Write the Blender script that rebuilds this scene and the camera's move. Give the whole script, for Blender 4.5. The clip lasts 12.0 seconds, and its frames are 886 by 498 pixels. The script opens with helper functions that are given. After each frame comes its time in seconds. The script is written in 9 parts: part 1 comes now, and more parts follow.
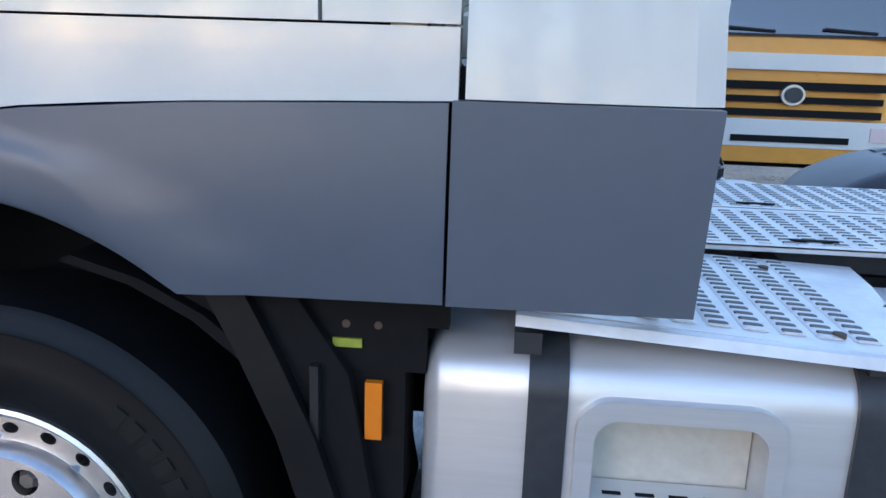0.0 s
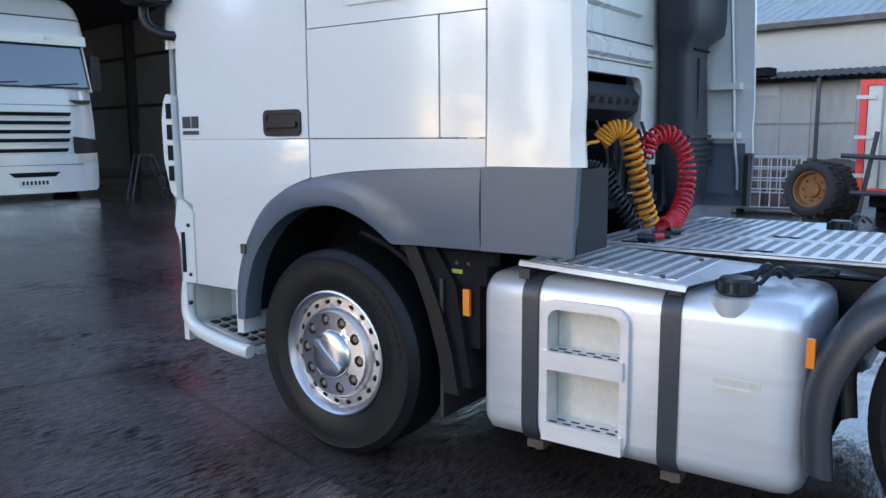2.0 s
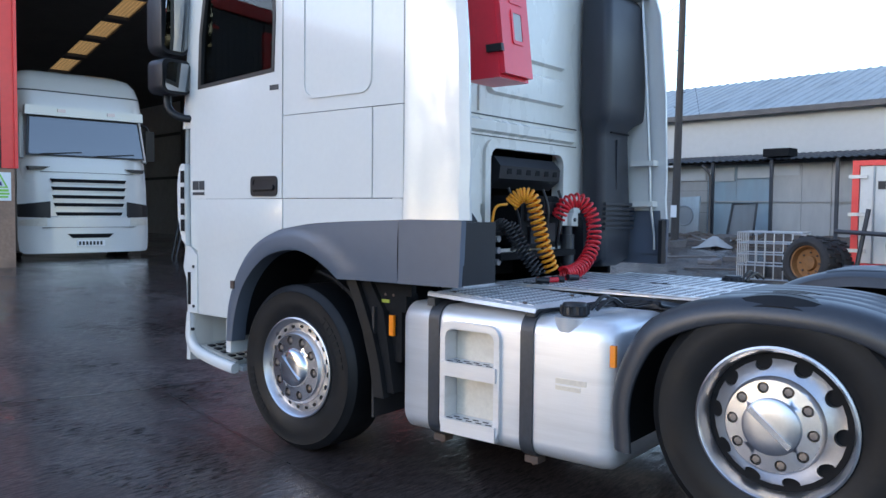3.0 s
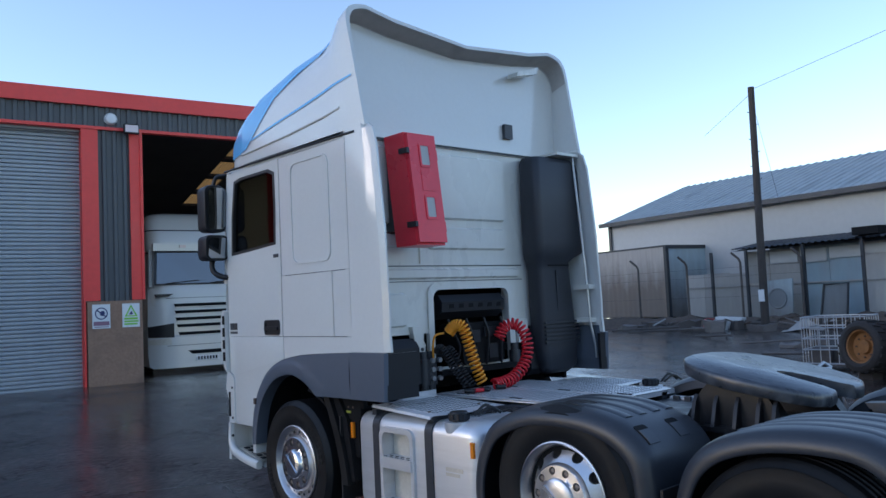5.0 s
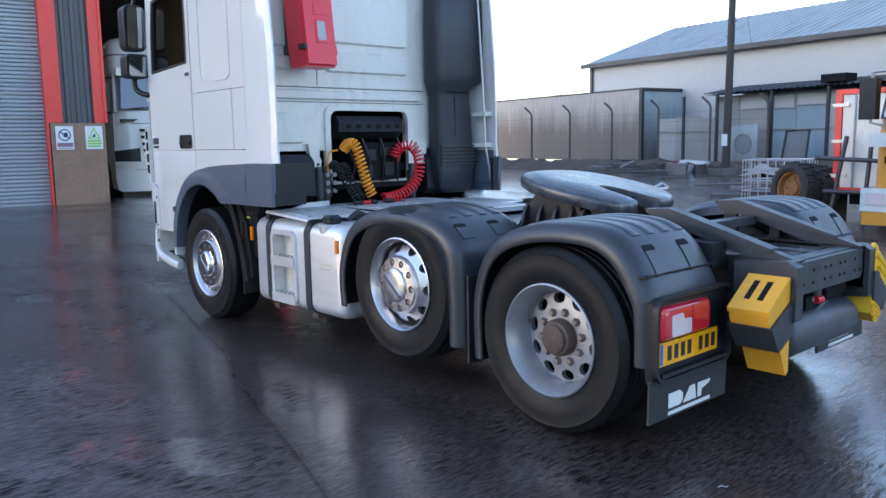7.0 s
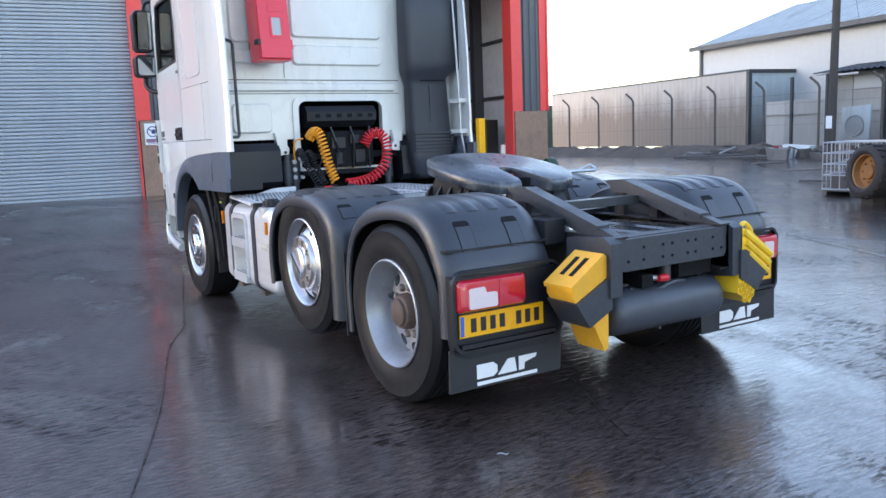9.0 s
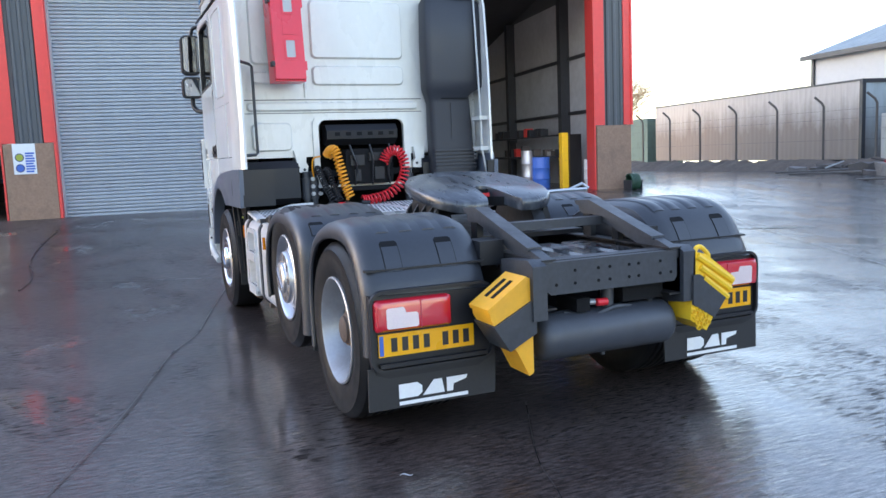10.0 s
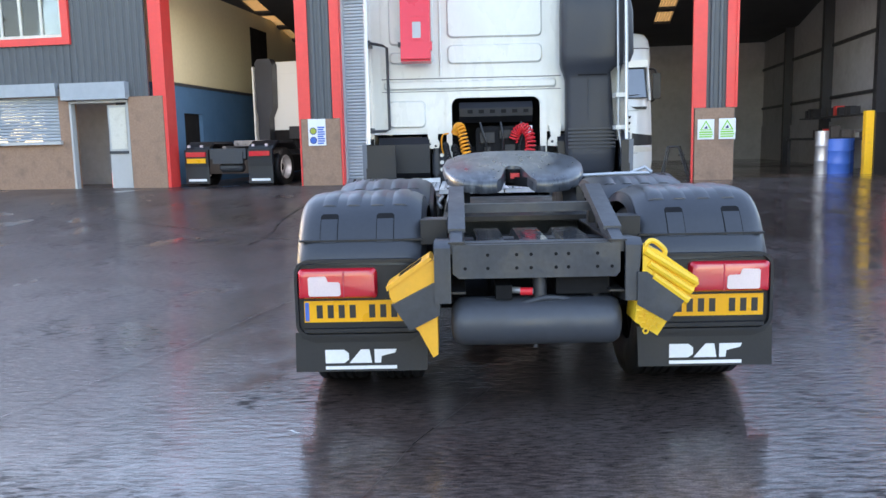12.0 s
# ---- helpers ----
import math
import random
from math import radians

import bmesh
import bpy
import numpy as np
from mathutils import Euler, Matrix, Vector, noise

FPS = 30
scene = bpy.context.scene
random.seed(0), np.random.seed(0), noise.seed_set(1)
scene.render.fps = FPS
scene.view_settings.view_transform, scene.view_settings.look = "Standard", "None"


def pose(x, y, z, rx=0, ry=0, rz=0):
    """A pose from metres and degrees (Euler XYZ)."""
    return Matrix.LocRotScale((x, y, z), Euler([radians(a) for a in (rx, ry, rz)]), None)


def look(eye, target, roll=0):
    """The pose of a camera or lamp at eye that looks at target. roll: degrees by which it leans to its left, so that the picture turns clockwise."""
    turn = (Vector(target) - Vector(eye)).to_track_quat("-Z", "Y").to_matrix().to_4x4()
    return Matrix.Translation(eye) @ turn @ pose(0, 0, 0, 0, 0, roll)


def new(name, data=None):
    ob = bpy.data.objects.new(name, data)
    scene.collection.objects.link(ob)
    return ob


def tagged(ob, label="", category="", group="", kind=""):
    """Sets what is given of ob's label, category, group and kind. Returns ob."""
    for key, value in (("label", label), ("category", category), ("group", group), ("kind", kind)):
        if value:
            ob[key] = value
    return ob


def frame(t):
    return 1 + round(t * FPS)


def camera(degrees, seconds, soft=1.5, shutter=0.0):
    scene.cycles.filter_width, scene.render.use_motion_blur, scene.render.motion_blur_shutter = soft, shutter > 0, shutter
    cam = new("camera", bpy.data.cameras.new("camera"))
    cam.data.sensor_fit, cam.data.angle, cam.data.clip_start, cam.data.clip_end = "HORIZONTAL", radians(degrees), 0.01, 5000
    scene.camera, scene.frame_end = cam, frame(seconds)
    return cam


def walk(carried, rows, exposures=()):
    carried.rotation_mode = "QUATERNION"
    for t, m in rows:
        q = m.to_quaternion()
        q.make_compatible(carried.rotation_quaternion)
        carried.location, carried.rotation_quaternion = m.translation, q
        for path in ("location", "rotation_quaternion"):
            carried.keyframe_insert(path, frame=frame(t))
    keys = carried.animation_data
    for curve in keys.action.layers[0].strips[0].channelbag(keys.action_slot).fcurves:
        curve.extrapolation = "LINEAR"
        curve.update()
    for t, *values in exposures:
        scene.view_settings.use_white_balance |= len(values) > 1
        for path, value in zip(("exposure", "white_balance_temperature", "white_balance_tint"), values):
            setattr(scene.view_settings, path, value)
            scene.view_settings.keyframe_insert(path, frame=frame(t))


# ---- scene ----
cam = camera(58.6, 12.0)
PATH = [
    (0, (-0.017, -0.01, 1.483), (-0.186, 1.923, 0.996), 1.9),
    (0.2, (0.137, -0.148, 1.43), (-0.407, 1.732, 1.008), -0.4),
    (0.5, (0.336, -0.396, 1.441), (-0.487, 1.381, 1.034), -0.3),
    (0.7, (0.452, -0.53, 1.444), (-0.474, 1.202, 1.071), -1.0),
    (1, (0.7, -0.805, 1.496), (-0.417, 0.824, 1.176), -1.1),
    (1.5, (1.153, -1.139, 1.564), (0.045, 0.504, 1.293), -0.6),
    (2, (1.578, -1.427, 1.535), (0.436, 0.189, 1.249), -0.4),
    (2.5, (2.137, -1.639, 1.465), (0.908, -0.069, 1.305), 0.2),
    (2.7, (2.353, -1.735, 1.45), (1.119, -0.166, 1.335), 0.6),
    (4.3, (4.071, -2.063, 1.658), (2.647, -0.659, 1.614), -2.6),
    (4.5, (4.267, -2.062, 1.684), (2.819, -0.683, 1.691), -2.8),
    (5, (4.688, -2.079, 1.746), (3.198, -0.751, 1.879), -2.7),
    (5.5, (5.062, -2.041, 1.76), (3.559, -0.735, 1.952), -3.2),
    (6, (5.336, -1.914, 1.679), (3.814, -0.62, 1.78), -2.6),
    (6.3, (5.452, -1.865, 1.614), (3.929, -0.57, 1.57), -2.2),
    (6.5, (5.529, -1.873, 1.587), (4.017, -0.571, 1.442), -1.7),
    (7, (5.741, -1.832, 1.549), (4.258, -0.517, 1.282), -1.0),
    (7.2, (5.83, -1.805, 1.53), (4.346, -0.494, 1.252), -0.8),
    (8.8, (6.748, -0.887, 1.441), (5.093, 0.189, 1.116), -1.7),
    (9, (6.881, -0.717, 1.46), (5.195, 0.321, 1.181), -2.2),
    (9.5, (7.152, -0.344, 1.457), (5.398, 0.589, 1.225), -1.9),
    (10, (7.343, 0.115, 1.462), (5.519, 0.9, 1.227), -2.3),
    (10.5, (7.527, 0.604, 1.453), (5.633, 1.192, 1.186), -2.2),
    (11, (7.644, 1.119, 1.43), (5.697, 1.493, 1.172), -1.6),
    (11.5, (7.752, 1.636, 1.429), (5.776, 1.808, 1.177), -1.1),
    (12, (7.784, 2.135, 1.404), (5.802, 2.093, 1.139), -1.3),
]
walk(cam, [(t, look(eye, target, roll)) for t, eye, target, roll in PATH], [(0.0, 1.85, 6500, 17), (1.0, 2.02, 6650, 17), (1.5, 1.93, 6700, 17), (2.5, 2.02, 6800, 18), (2.7, 2.03, 6800, 18), (4.3, 2.0, 7000, 20), (5.0, 1.2, 6400, 18), (5.5, 0.76, 5450, 11), (6.0, 0.92, 5300, 10), (6.5, 1.65, 6100, 16), (7.2, 2.25, 7000, 20), (9.0, 2.6, 7500, 22), (10.5, 2.66, 7700, 22), (12.0, 2.93, 8000, 22)])

# ---- light ----
SUN_DIR = Vector((-0.48, -0.86, 0.24)).normalized()
world = bpy.data.worlds.new("sky")
world.use_nodes = True
scene.world = world
wn = world.node_tree
sky = wn.nodes.new("ShaderNodeTexSky")
sky.sky_type = "NISHITA"
sky.sun_disc = False
sky.sun_elevation = math.asin(SUN_DIR.z)
sky.sun_rotation = math.atan2(SUN_DIR.x, SUN_DIR.y)
sky.air_density, sky.dust_density, sky.ozone_density = 1.0, 0.2, 2.0
wn.links.new(sky.outputs[0], wn.nodes["Background"].inputs[0])
wn.nodes["Background"].inputs[1].default_value = 0.15
sun = new("sun", bpy.data.lights.new("sun", "SUN"))
sun.data.energy, sun.data.angle, sun.data.color = 0.10, radians(14), (1.0, 0.86, 0.72)
sun.matrix_world = look(SUN_DIR * 60, (0, 0, 0))


# ---- materials ----
def shader(name, color, rough=0.5, metal=0.0, tint=0.12, grain=60.0, bump=0.0, wear=0.0, wear_color=(0.1, 0.08, 0.06), wear_scale=3.0, coat=0.0, spread=0.0, stretch=(1, 1, 1), spec=0.5, rough_vary=0.12, coat_rough=0.06):
    m = bpy.data.materials.new(name)
    m.use_nodes = True
    nt = m.node_tree
    n, l = nt.nodes, nt.links
    b = n["Principled BSDF"]
    b.inputs["Metallic"].default_value = metal
    b.inputs["Specular IOR Level"].default_value = spec
    b.inputs["Coat Weight"].default_value = coat
    b.inputs["Coat Roughness"].default_value = coat_rough
    tc = n.new("ShaderNodeTexCoord")
    mp = n.new("ShaderNodeMapping")
    mp.inputs["Scale"].default_value = stretch
    l.new(tc.outputs["Object"], mp.inputs["Vector"])
    fine, broad = n.new("ShaderNodeTexNoise"), n.new("ShaderNodeTexNoise")
    fine.inputs["Scale"].default_value, fine.inputs["Detail"].default_value = grain, 3.0
    broad.inputs["Scale"].default_value, broad.inputs["Detail"].default_value = wear_scale, 5.0
    for t in (fine, broad):
        l.new(mp.outputs[0], t.inputs["Vector"])
    add = n.new("ShaderNodeMath")
    add.operation = "ADD"
    l.new(fine.outputs[0], add.inputs[0])
    l.new(broad.outputs[0], add.inputs[1])
    ramp = n.new("ShaderNodeMapRange")
    ramp.inputs["From Min"].default_value, ramp.inputs["From Max"].default_value = 0.5, 1.5
    ramp.inputs["To Min"].default_value, ramp.inputs["To Max"].default_value = 1 - tint, 1 + tint
    l.new(add.outputs[0], ramp.inputs["Value"])
    mul = n.new("ShaderNodeVectorMath")
    mul.operation = "SCALE"
    mul.inputs[0].default_value = color
    l.new(ramp.outputs[0], mul.inputs["Scale"])
    out = mul.outputs[0]
    if spread:
        info = n.new("ShaderNodeObjectInfo")
        mr = n.new("ShaderNodeMapRange")
        mr.inputs["To Min"].default_value, mr.inputs["To Max"].default_value = 1 - spread, 1 + spread
        l.new(info.outputs["Random"], mr.inputs["Value"])
        m2 = n.new("ShaderNodeVectorMath")
        m2.operation = "SCALE"
        l.new(out, m2.inputs[0])
        l.new(mr.outputs[0], m2.inputs["Scale"])
        out = m2.outputs[0]
    if wear:
        cut = n.new("ShaderNodeMapRange")
        cut.inputs["From Min"].default_value, cut.inputs["From Max"].default_value = 0.5, 0.75
        cut.inputs["To Max"].default_value = wear
        l.new(broad.outputs[0], cut.inputs["Value"])
        mix = n.new("ShaderNodeMix")
        mix.data_type = "RGBA"
        l.new(cut.outputs[0], mix.inputs["Factor"])
        l.new(out, mix.inputs["A"])
        mix.inputs["B"].default_value = (*wear_color, 1)
        out = mix.outputs["Result"]
    l.new(out, b.inputs["Base Color"])
    rr = n.new("ShaderNodeMapRange")
    rr.inputs["From Min"].default_value, rr.inputs["From Max"].default_value = 0.2, 0.8
    rr.inputs["To Min"].default_value, rr.inputs["To Max"].default_value = max(0.02, rough - rough_vary), min(1, rough + rough_vary)
    l.new(broad.outputs[0], rr.inputs["Value"])
    l.new(rr.outputs[0], b.inputs["Roughness"])
    if bump:
        bp = n.new("ShaderNodeBump")
        bp.inputs["Strength"].default_value, bp.inputs["Distance"].default_value = 0.6, bump
        l.new(fine.outputs[0], bp.inputs["Height"])
        l.new(bp.outputs[0], b.inputs["Normal"])
    return m


def glass_shader(name, color, alpha_mix=0.5, rough=0.02):
    m = bpy.data.materials.new(name)
    m.use_nodes = True
    n, l = m.node_tree.nodes, m.node_tree.links
    n.remove(n["Principled BSDF"])
    gloss, clear, mix, fr = n.new("ShaderNodeBsdfGlossy"), n.new("ShaderNodeBsdfTransparent"), n.new("ShaderNodeMixShader"), n.new("ShaderNodeFresnel")
    gloss.inputs["Roughness"].default_value = rough
    clear.inputs["Color"].default_value = (*color, 1)
    fr.inputs["IOR"].default_value = alpha_mix
    l.new(fr.outputs[0], mix.inputs[0])
    l.new(clear.outputs[0], mix.inputs[1])
    l.new(gloss.outputs[0], mix.inputs[2])
    l.new(mix.outputs[0], n["Material Output"].inputs["Surface"])
    return m


def wet_ground():
    """Dark brushed concrete under a thin film of rain, with stains, ripples and shallow puddles."""
    m = bpy.data.materials.new("wet_concrete")
    m.use_nodes = True
    n, l = m.node_tree.nodes, m.node_tree.links
    b = n["Principled BSDF"]
    tc = n.new("ShaderNodeTexCoord")

    def noise_tex(scale, detail, rough=0.55, stretch=(1, 1, 1), turn=0.12):
        mp = n.new("ShaderNodeMapping")
        mp.inputs["Scale"].default_value = stretch
        mp.inputs["Rotation"].default_value = (0, 0, turn)
        t = n.new("ShaderNodeTexNoise")
        t.inputs["Scale"].default_value, t.inputs["Detail"].default_value, t.inputs["Roughness"].default_value = scale, detail, rough
        l.new(tc.outputs["Object"], mp.inputs["Vector"])
        l.new(mp.outputs[0], t.inputs["Vector"])
        return t.outputs[0]

    def span(v, a, b2, c, d):
        r = n.new("ShaderNodeMapRange")
        for key, value in zip(("From Min", "From Max", "To Min", "To Max"), (a, b2, c, d)):
            r.inputs[key].default_value = value
        l.new(v, r.inputs["Value"])
        return r.outputs[0]

    def calc(op, x, y, z=None):
        node = n.new("ShaderNodeMath")
        node.operation = op
        for i, v in enumerate((x, y) if z is None else (x, y, z)):
            if isinstance(v, (int, float)):
                node.inputs[i].default_value = v
            else:
                l.new(v, node.inputs[i])
        return node.outputs[0]

    def scaled(colour, k):
        node = n.new("ShaderNodeVectorMath")
        node.operation = "SCALE"
        l.new(colour, node.inputs[0])
        l.new(k, node.inputs["Scale"])
        return node.outputs[0]

    big, mid = noise_tex(0.22, 4), noise_tex(1.3, 6, 0.65)
    ripple = noise_tex(7.5, 2.5, 0.55, (3.4, 0.8, 1))
    brush = noise_tex(16, 4, 0.7, (4.0, 0.7, 1), 0.2)
    pit = noise_tex(26, 3, 0.65, (1.5, 0.9, 1))
    grit = noise_tex(90, 3, 0.7)
    ramp = n.new("ShaderNodeValToRGB")
    e = ramp.color_ramp.elements
    e[0].position, e[0].color = 0.30, (0.025, 0.018, 0.017, 1)
    e[1].position, e[1].color = 0.74, (0.120, 0.098, 0.090, 1)
    mid_e = e.new(0.5)
    mid_e.color = (0.057, 0.042, 0.038, 1)
    l.new(calc("MULTIPLY_ADD", mid, 0.45, span(big, 0.3, 0.7, 0.15, 0.40)), ramp.inputs[0])
    colour = scaled(ramp.outputs[0], span(grit, 0.3, 0.7, 0.6, 1.4))
    colour = scaled(colour, span(brush, 0.38, 0.62, 0.35, 1.9))
    colour = scaled(colour, span(pit, 0.3, 0.45, 0.55, 1.0))
    # patches of short grooves, coloured darker than the concrete between them
    patch = span(noise_tex(0.9, 3, 0.6, (0.8, 1.2, 1)), 0.47, 0.60, 0.0, 1.0)
    groove = calc("MULTIPLY", span(noise_tex(11, 3, 0.6, (3.2, 0.75, 1), 0.16), 0.51, 0.58, 0.0, 1.0), patch)
    colour = scaled(colour, span(groove, 0.0, 1.0, 1.0, 0.35))
    l.new(colour, b.inputs["Base Color"])
    # where water stands: low ground, in ragged patches
    wet = calc("MULTIPLY_ADD", mid, 0.5, span(big, 0.3, 0.7, 0.0, 0.5))
    puddle = span(calc("MULTIPLY_ADD", pit, 0.12, noise_tex(0.75, 4, 0.6, (1, 1.7, 1))), 0.60, 0.70, 0.0, 1.0)
    l.new(span(wet, 0.30, 0.72, 0.34, 0.52), b.inputs["Roughness"])
    l.new(span(groove, 0.0, 1.0, 0.22, 0.04), b.inputs["Specular IOR Level"])
    height = calc("MULTIPLY_ADD", groove, -0.12, calc("MULTIPLY_ADD", ripple, 0.8, calc("MULTIPLY_ADD", brush, 0.25, calc("MULTIPLY_ADD", pit, 0.16, calc("MULTIPLY", grit, 0.05)))))
    bp = n.new("ShaderNodeBump")
    bp.inputs["Distance"].default_value = 0.012
    l.new(calc("MULTIPLY", span(puddle, 0.0, 1.0, 1.0, 0.3), calc("MULTIPLY", span(patch, 0.0, 1.0, 0.62, 1.0), span(wet, 0.34, 0.62, 0.45, 1.0))), bp.inputs["Strength"])
    l.new(height, bp.inputs["Height"])
    l.new(bp.outputs[0], b.inputs["Normal"])
    # film of rain water, made to reflect more towards the far side of the lorry
    sep = n.new("ShaderNodeSeparateXYZ")
    l.new(tc.outputs["Object"], sep.inputs[0])
    low = span(calc("MULTIPLY_ADD", mid, 2.6, sep.outputs["Y"]), 0.9, 3.9, 0.27, 1.45)
    film = calc("MINIMUM", 1.0, calc("MULTIPLY", calc("MULTIPLY", low, span(groove, 0.0, 1.0, 1.0, 0.12)), span(calc("MULTIPLY_ADD", ripple, 0.35, wet), 0.50, 0.85, 1.0, 0.5)))
    l.new(calc("MAXIMUM", calc("MULTIPLY", puddle, 0.8), film), b.inputs["Coat Weight"])
    l.new(calc("MULTIPLY", span(mid, 0.3, 0.7, 0.05, 0.15), span(puddle, 0.0, 1.0, 1.0, 0.5)), b.inputs["Coat Roughness"])
    # higher than water's index, to strengthen the sky's sheen
    b.inputs["Coat IOR"].default_value = 1.8
    l.new(bp.outputs[0], b.inputs["Coat Normal"])
    return m


M_GROUND = wet_ground()
M_TAR = shader("tar_joint", (0.018, 0.016, 0.015), 0.3, bump=0.004, grain=40)
M_WHITE = shader("white_paint", (0.71, 0.71, 0.685), 0.16, tint=0.03, grain=30, coat=0.5, wear=0.05, wear_color=(0.35, 0.33, 0.28), wear_scale=2.0, rough_vary=0.05)
M_WHITE_OLD = shader("white_paint_dirty", (0.70, 0.695, 0.65), 0.3, tint=0.05, grain=25, coat=0.2, wear=0.16, wear_color=(0.40, 0.36, 0.28), wear_scale=3.5, stretch=(1, 1, 0.5))
M_SKIRT = shader("grey_skirt_paint", (0.098, 0.117, 0.150), 0.36, tint=0.05, grain=20, rough_vary=0.06)
M_BLACK = shader("black_moulded_plastic", (0.0115, 0.0125, 0.016), 0.46, tint=0.2, grain=90, bump=0.0008, wear=0.15, wear_color=(0.03, 0.0295, 0.029), wear_scale=2.5, rough_vary=0.1, spec=0.4)
M_GUARD = shader("satin_mudguard_plastic", (0.0245, 0.0285, 0.0365), 0.45, tint=0.2, grain=55, bump=0.0008, wear=0.3, wear_color=(0.034, 0.038, 0.045), wear_scale=2.6, rough_vary=0.10, spec=0.5, coat=0.3, coat_rough=0.32)
# near-black for dark parts; also puts shade into openings, slots and gaps
M_DARK = shader("dark_parts_and_gaps", (0.009, 0.009, 0.010), 0.8, tint=0.3, grain=30, spec=0.2)
M_STEEL = shader("dark_grey_chassis_steel", (0.046, 0.050, 0.058), 0.45, metal=0.2, tint=0.25, grain=35, bump=0.002, wear=0.35, wear_color=(0.028, 0.024, 0.022), wear_scale=6, rough_vary=0.15)
# worn frame steel, near-black because the shade around it is in the colour
M_FRAME_DARK = shader("shade_black_frame_steel", (0.016, 0.016, 0.018), 0.42, metal=0.2, tint=0.3, grain=30, bump=0.002, wear=0.4, wear_color=(0.06, 0.05, 0.045), wear_scale=9, rough_vary=0.15)
M_GREASE = shader("greasy_worn_steel", (0.044, 0.051, 0.062), 0.34, metal=0.1, tint=0.4, grain=18, bump=0.002, wear=0.75, wear_color=(0.135, 0.15, 0.165), wear_scale=8, stretch=(1, 3, 1), rough_vary=0.16, spec=0.6, coat=0.35, coat_rough=0.25)
M_WETPLATE = shader("wet_dark_plate", (0.055, 0.060, 0.068), 0.24, metal=0.25, tint=0.3, grain=14, bump=0.002, wear=0.3, wear_color=(0.12, 0.125, 0.13), wear_scale=5, coat=0.8, rough_vary=0.14)
M_SLOT = shader("grimy_slot", (0.12, 0.125, 0.13), 0.6, tint=0.3, grain=30)
M_NUT = shader("dull_rusted_nut", (0.24, 0.20, 0.175), 0.5, metal=0.5, tint=0.3, grain=60)
M_RUBBER = shader("tyre_rubber", (0.0085, 0.0088, 0.0098), 0.50, tint=0.25, grain=45, bump=0.0008, wear=0.3, wear_color=(0.018, 0.017, 0.0168), wear_scale=6, spec=0.30, rough_vary=0.14)
M_OLDTYRE = shader("dusty_perished_rubber", (0.034, 0.031, 0.030), 0.8, tint=0.25, grain=20, wear=0.4, wear_color=(0.060, 0.052, 0.045), wear_scale=4)
# black plastic lightened towards blue, with sky light put into the colour
M_STACK = shader("skylit_black_plastic", (0.026, 0.029, 0.037), 0.46, tint=0.15, grain=80, bump=0.0006, wear=0.2, wear_color=(0.05, 0.052, 0.058), wear_scale=2)
M_PRINT = shader("raised_tyre_print", (0.013, 0.0125, 0.012), 0.7, spec=0.3)
M_TANK = shader("grey_reservoir_paint", (0.050, 0.056, 0.068), 0.42, tint=0.12, grain=25, wear=0.3, wear_color=(0.03, 0.028, 0.027), wear_scale=5)
M_FLAP = shader("mudflap_rubber", (0.018, 0.018, 0.020), 0.5, tint=0.2, grain=60, bump=0.001, wear=0.2, wear_color=(0.05, 0.045, 0.04))
M_RIM = shader("polished_alloy", (0.62, 0.62, 0.64), 0.36, metal=1.0, tint=0.08, grain=80, wear=0.35, wear_color=(0.28, 0.25, 0.22), wear_scale=6)
M_CHROME = shader("chrome", (0.74, 0.74, 0.75), 0.17, metal=1.0, tint=0.03, rough_vary=0.03)
M_RIM_DULL = shader("dull_silver_steel", (0.33, 0.34, 0.36), 0.42, metal=0.55, tint=0.12, grain=60, wear=0.4, wear_color=(0.16, 0.13, 0.11), wear_scale=7)
M_RUST = shader("rusty_hub", (0.10, 0.065, 0.05), 0.7, tint=0.35, grain=40, bump=0.004, wear=0.5, wear_color=(0.045, 0.035, 0.032), wear_scale=12)
M_ALU = shader("brushed_aluminium", (0.74, 0.74, 0.75), 0.40, metal=0.55, tint=0.05, grain=70, stretch=(0.15, 1, 3), wear=0.4, wear_color=(0.50, 0.49, 0.47), wear_scale=5, rough_vary=0.1)
M_ALU_DIRTY = shader("stained_aluminium", (0.66, 0.63, 0.56), 0.5, metal=0.35, tint=0.12, grain=50, wear=0.35, wear_color=(0.36, 0.32, 0.26), wear_scale=8)
M_PLATE = shader("worn_tread_plate", (0.70, 0.70, 0.71), 0.36, metal=0.3, tint=0.12, grain=35, wear=0.4, wear_color=(0.38, 0.38, 0.39), wear_scale=6, rough_vary=0.14)
M_RED = shader("red_plastic", (0.86, 0.035, 0.06), 0.3, tint=0.06, grain=30, rough_vary=0.06)
M_RED_PAINT = shader("red_trim_paint", (0.92, 0.065, 0.055), 0.42, tint=0.08, grain=12, wear=0.15, wear_color=(0.42, 0.06, 0.05), wear_scale=1.5)
M_YELLOW = shader("yellow_plastic", (0.88, 0.40, 0.03), 0.45, tint=0.1, grain=30, wear=0.2, wear_color=(0.40, 0.22, 0.05), wear_scale=9)
M_YELLOW_B = shader("bright_yellow_plastic", (0.92, 0.54, 0.03), 0.45, tint=0.1, grain=30, wear=0.25, wear_color=(0.35, 0.24, 0.05), wear_scale=12)
M_COIL_Y = shader("amber_coil_hose", (0.92, 0.34, 0.02), 0.35, tint=0.08)
M_COIL_R = shader("red_coil_hose", (0.72, 0.02, 0.03), 0.3, tint=0.08)
M_COIL_K = shader("black_coil_cable", (0.012, 0.012, 0.014), 0.35, tint=0.1)
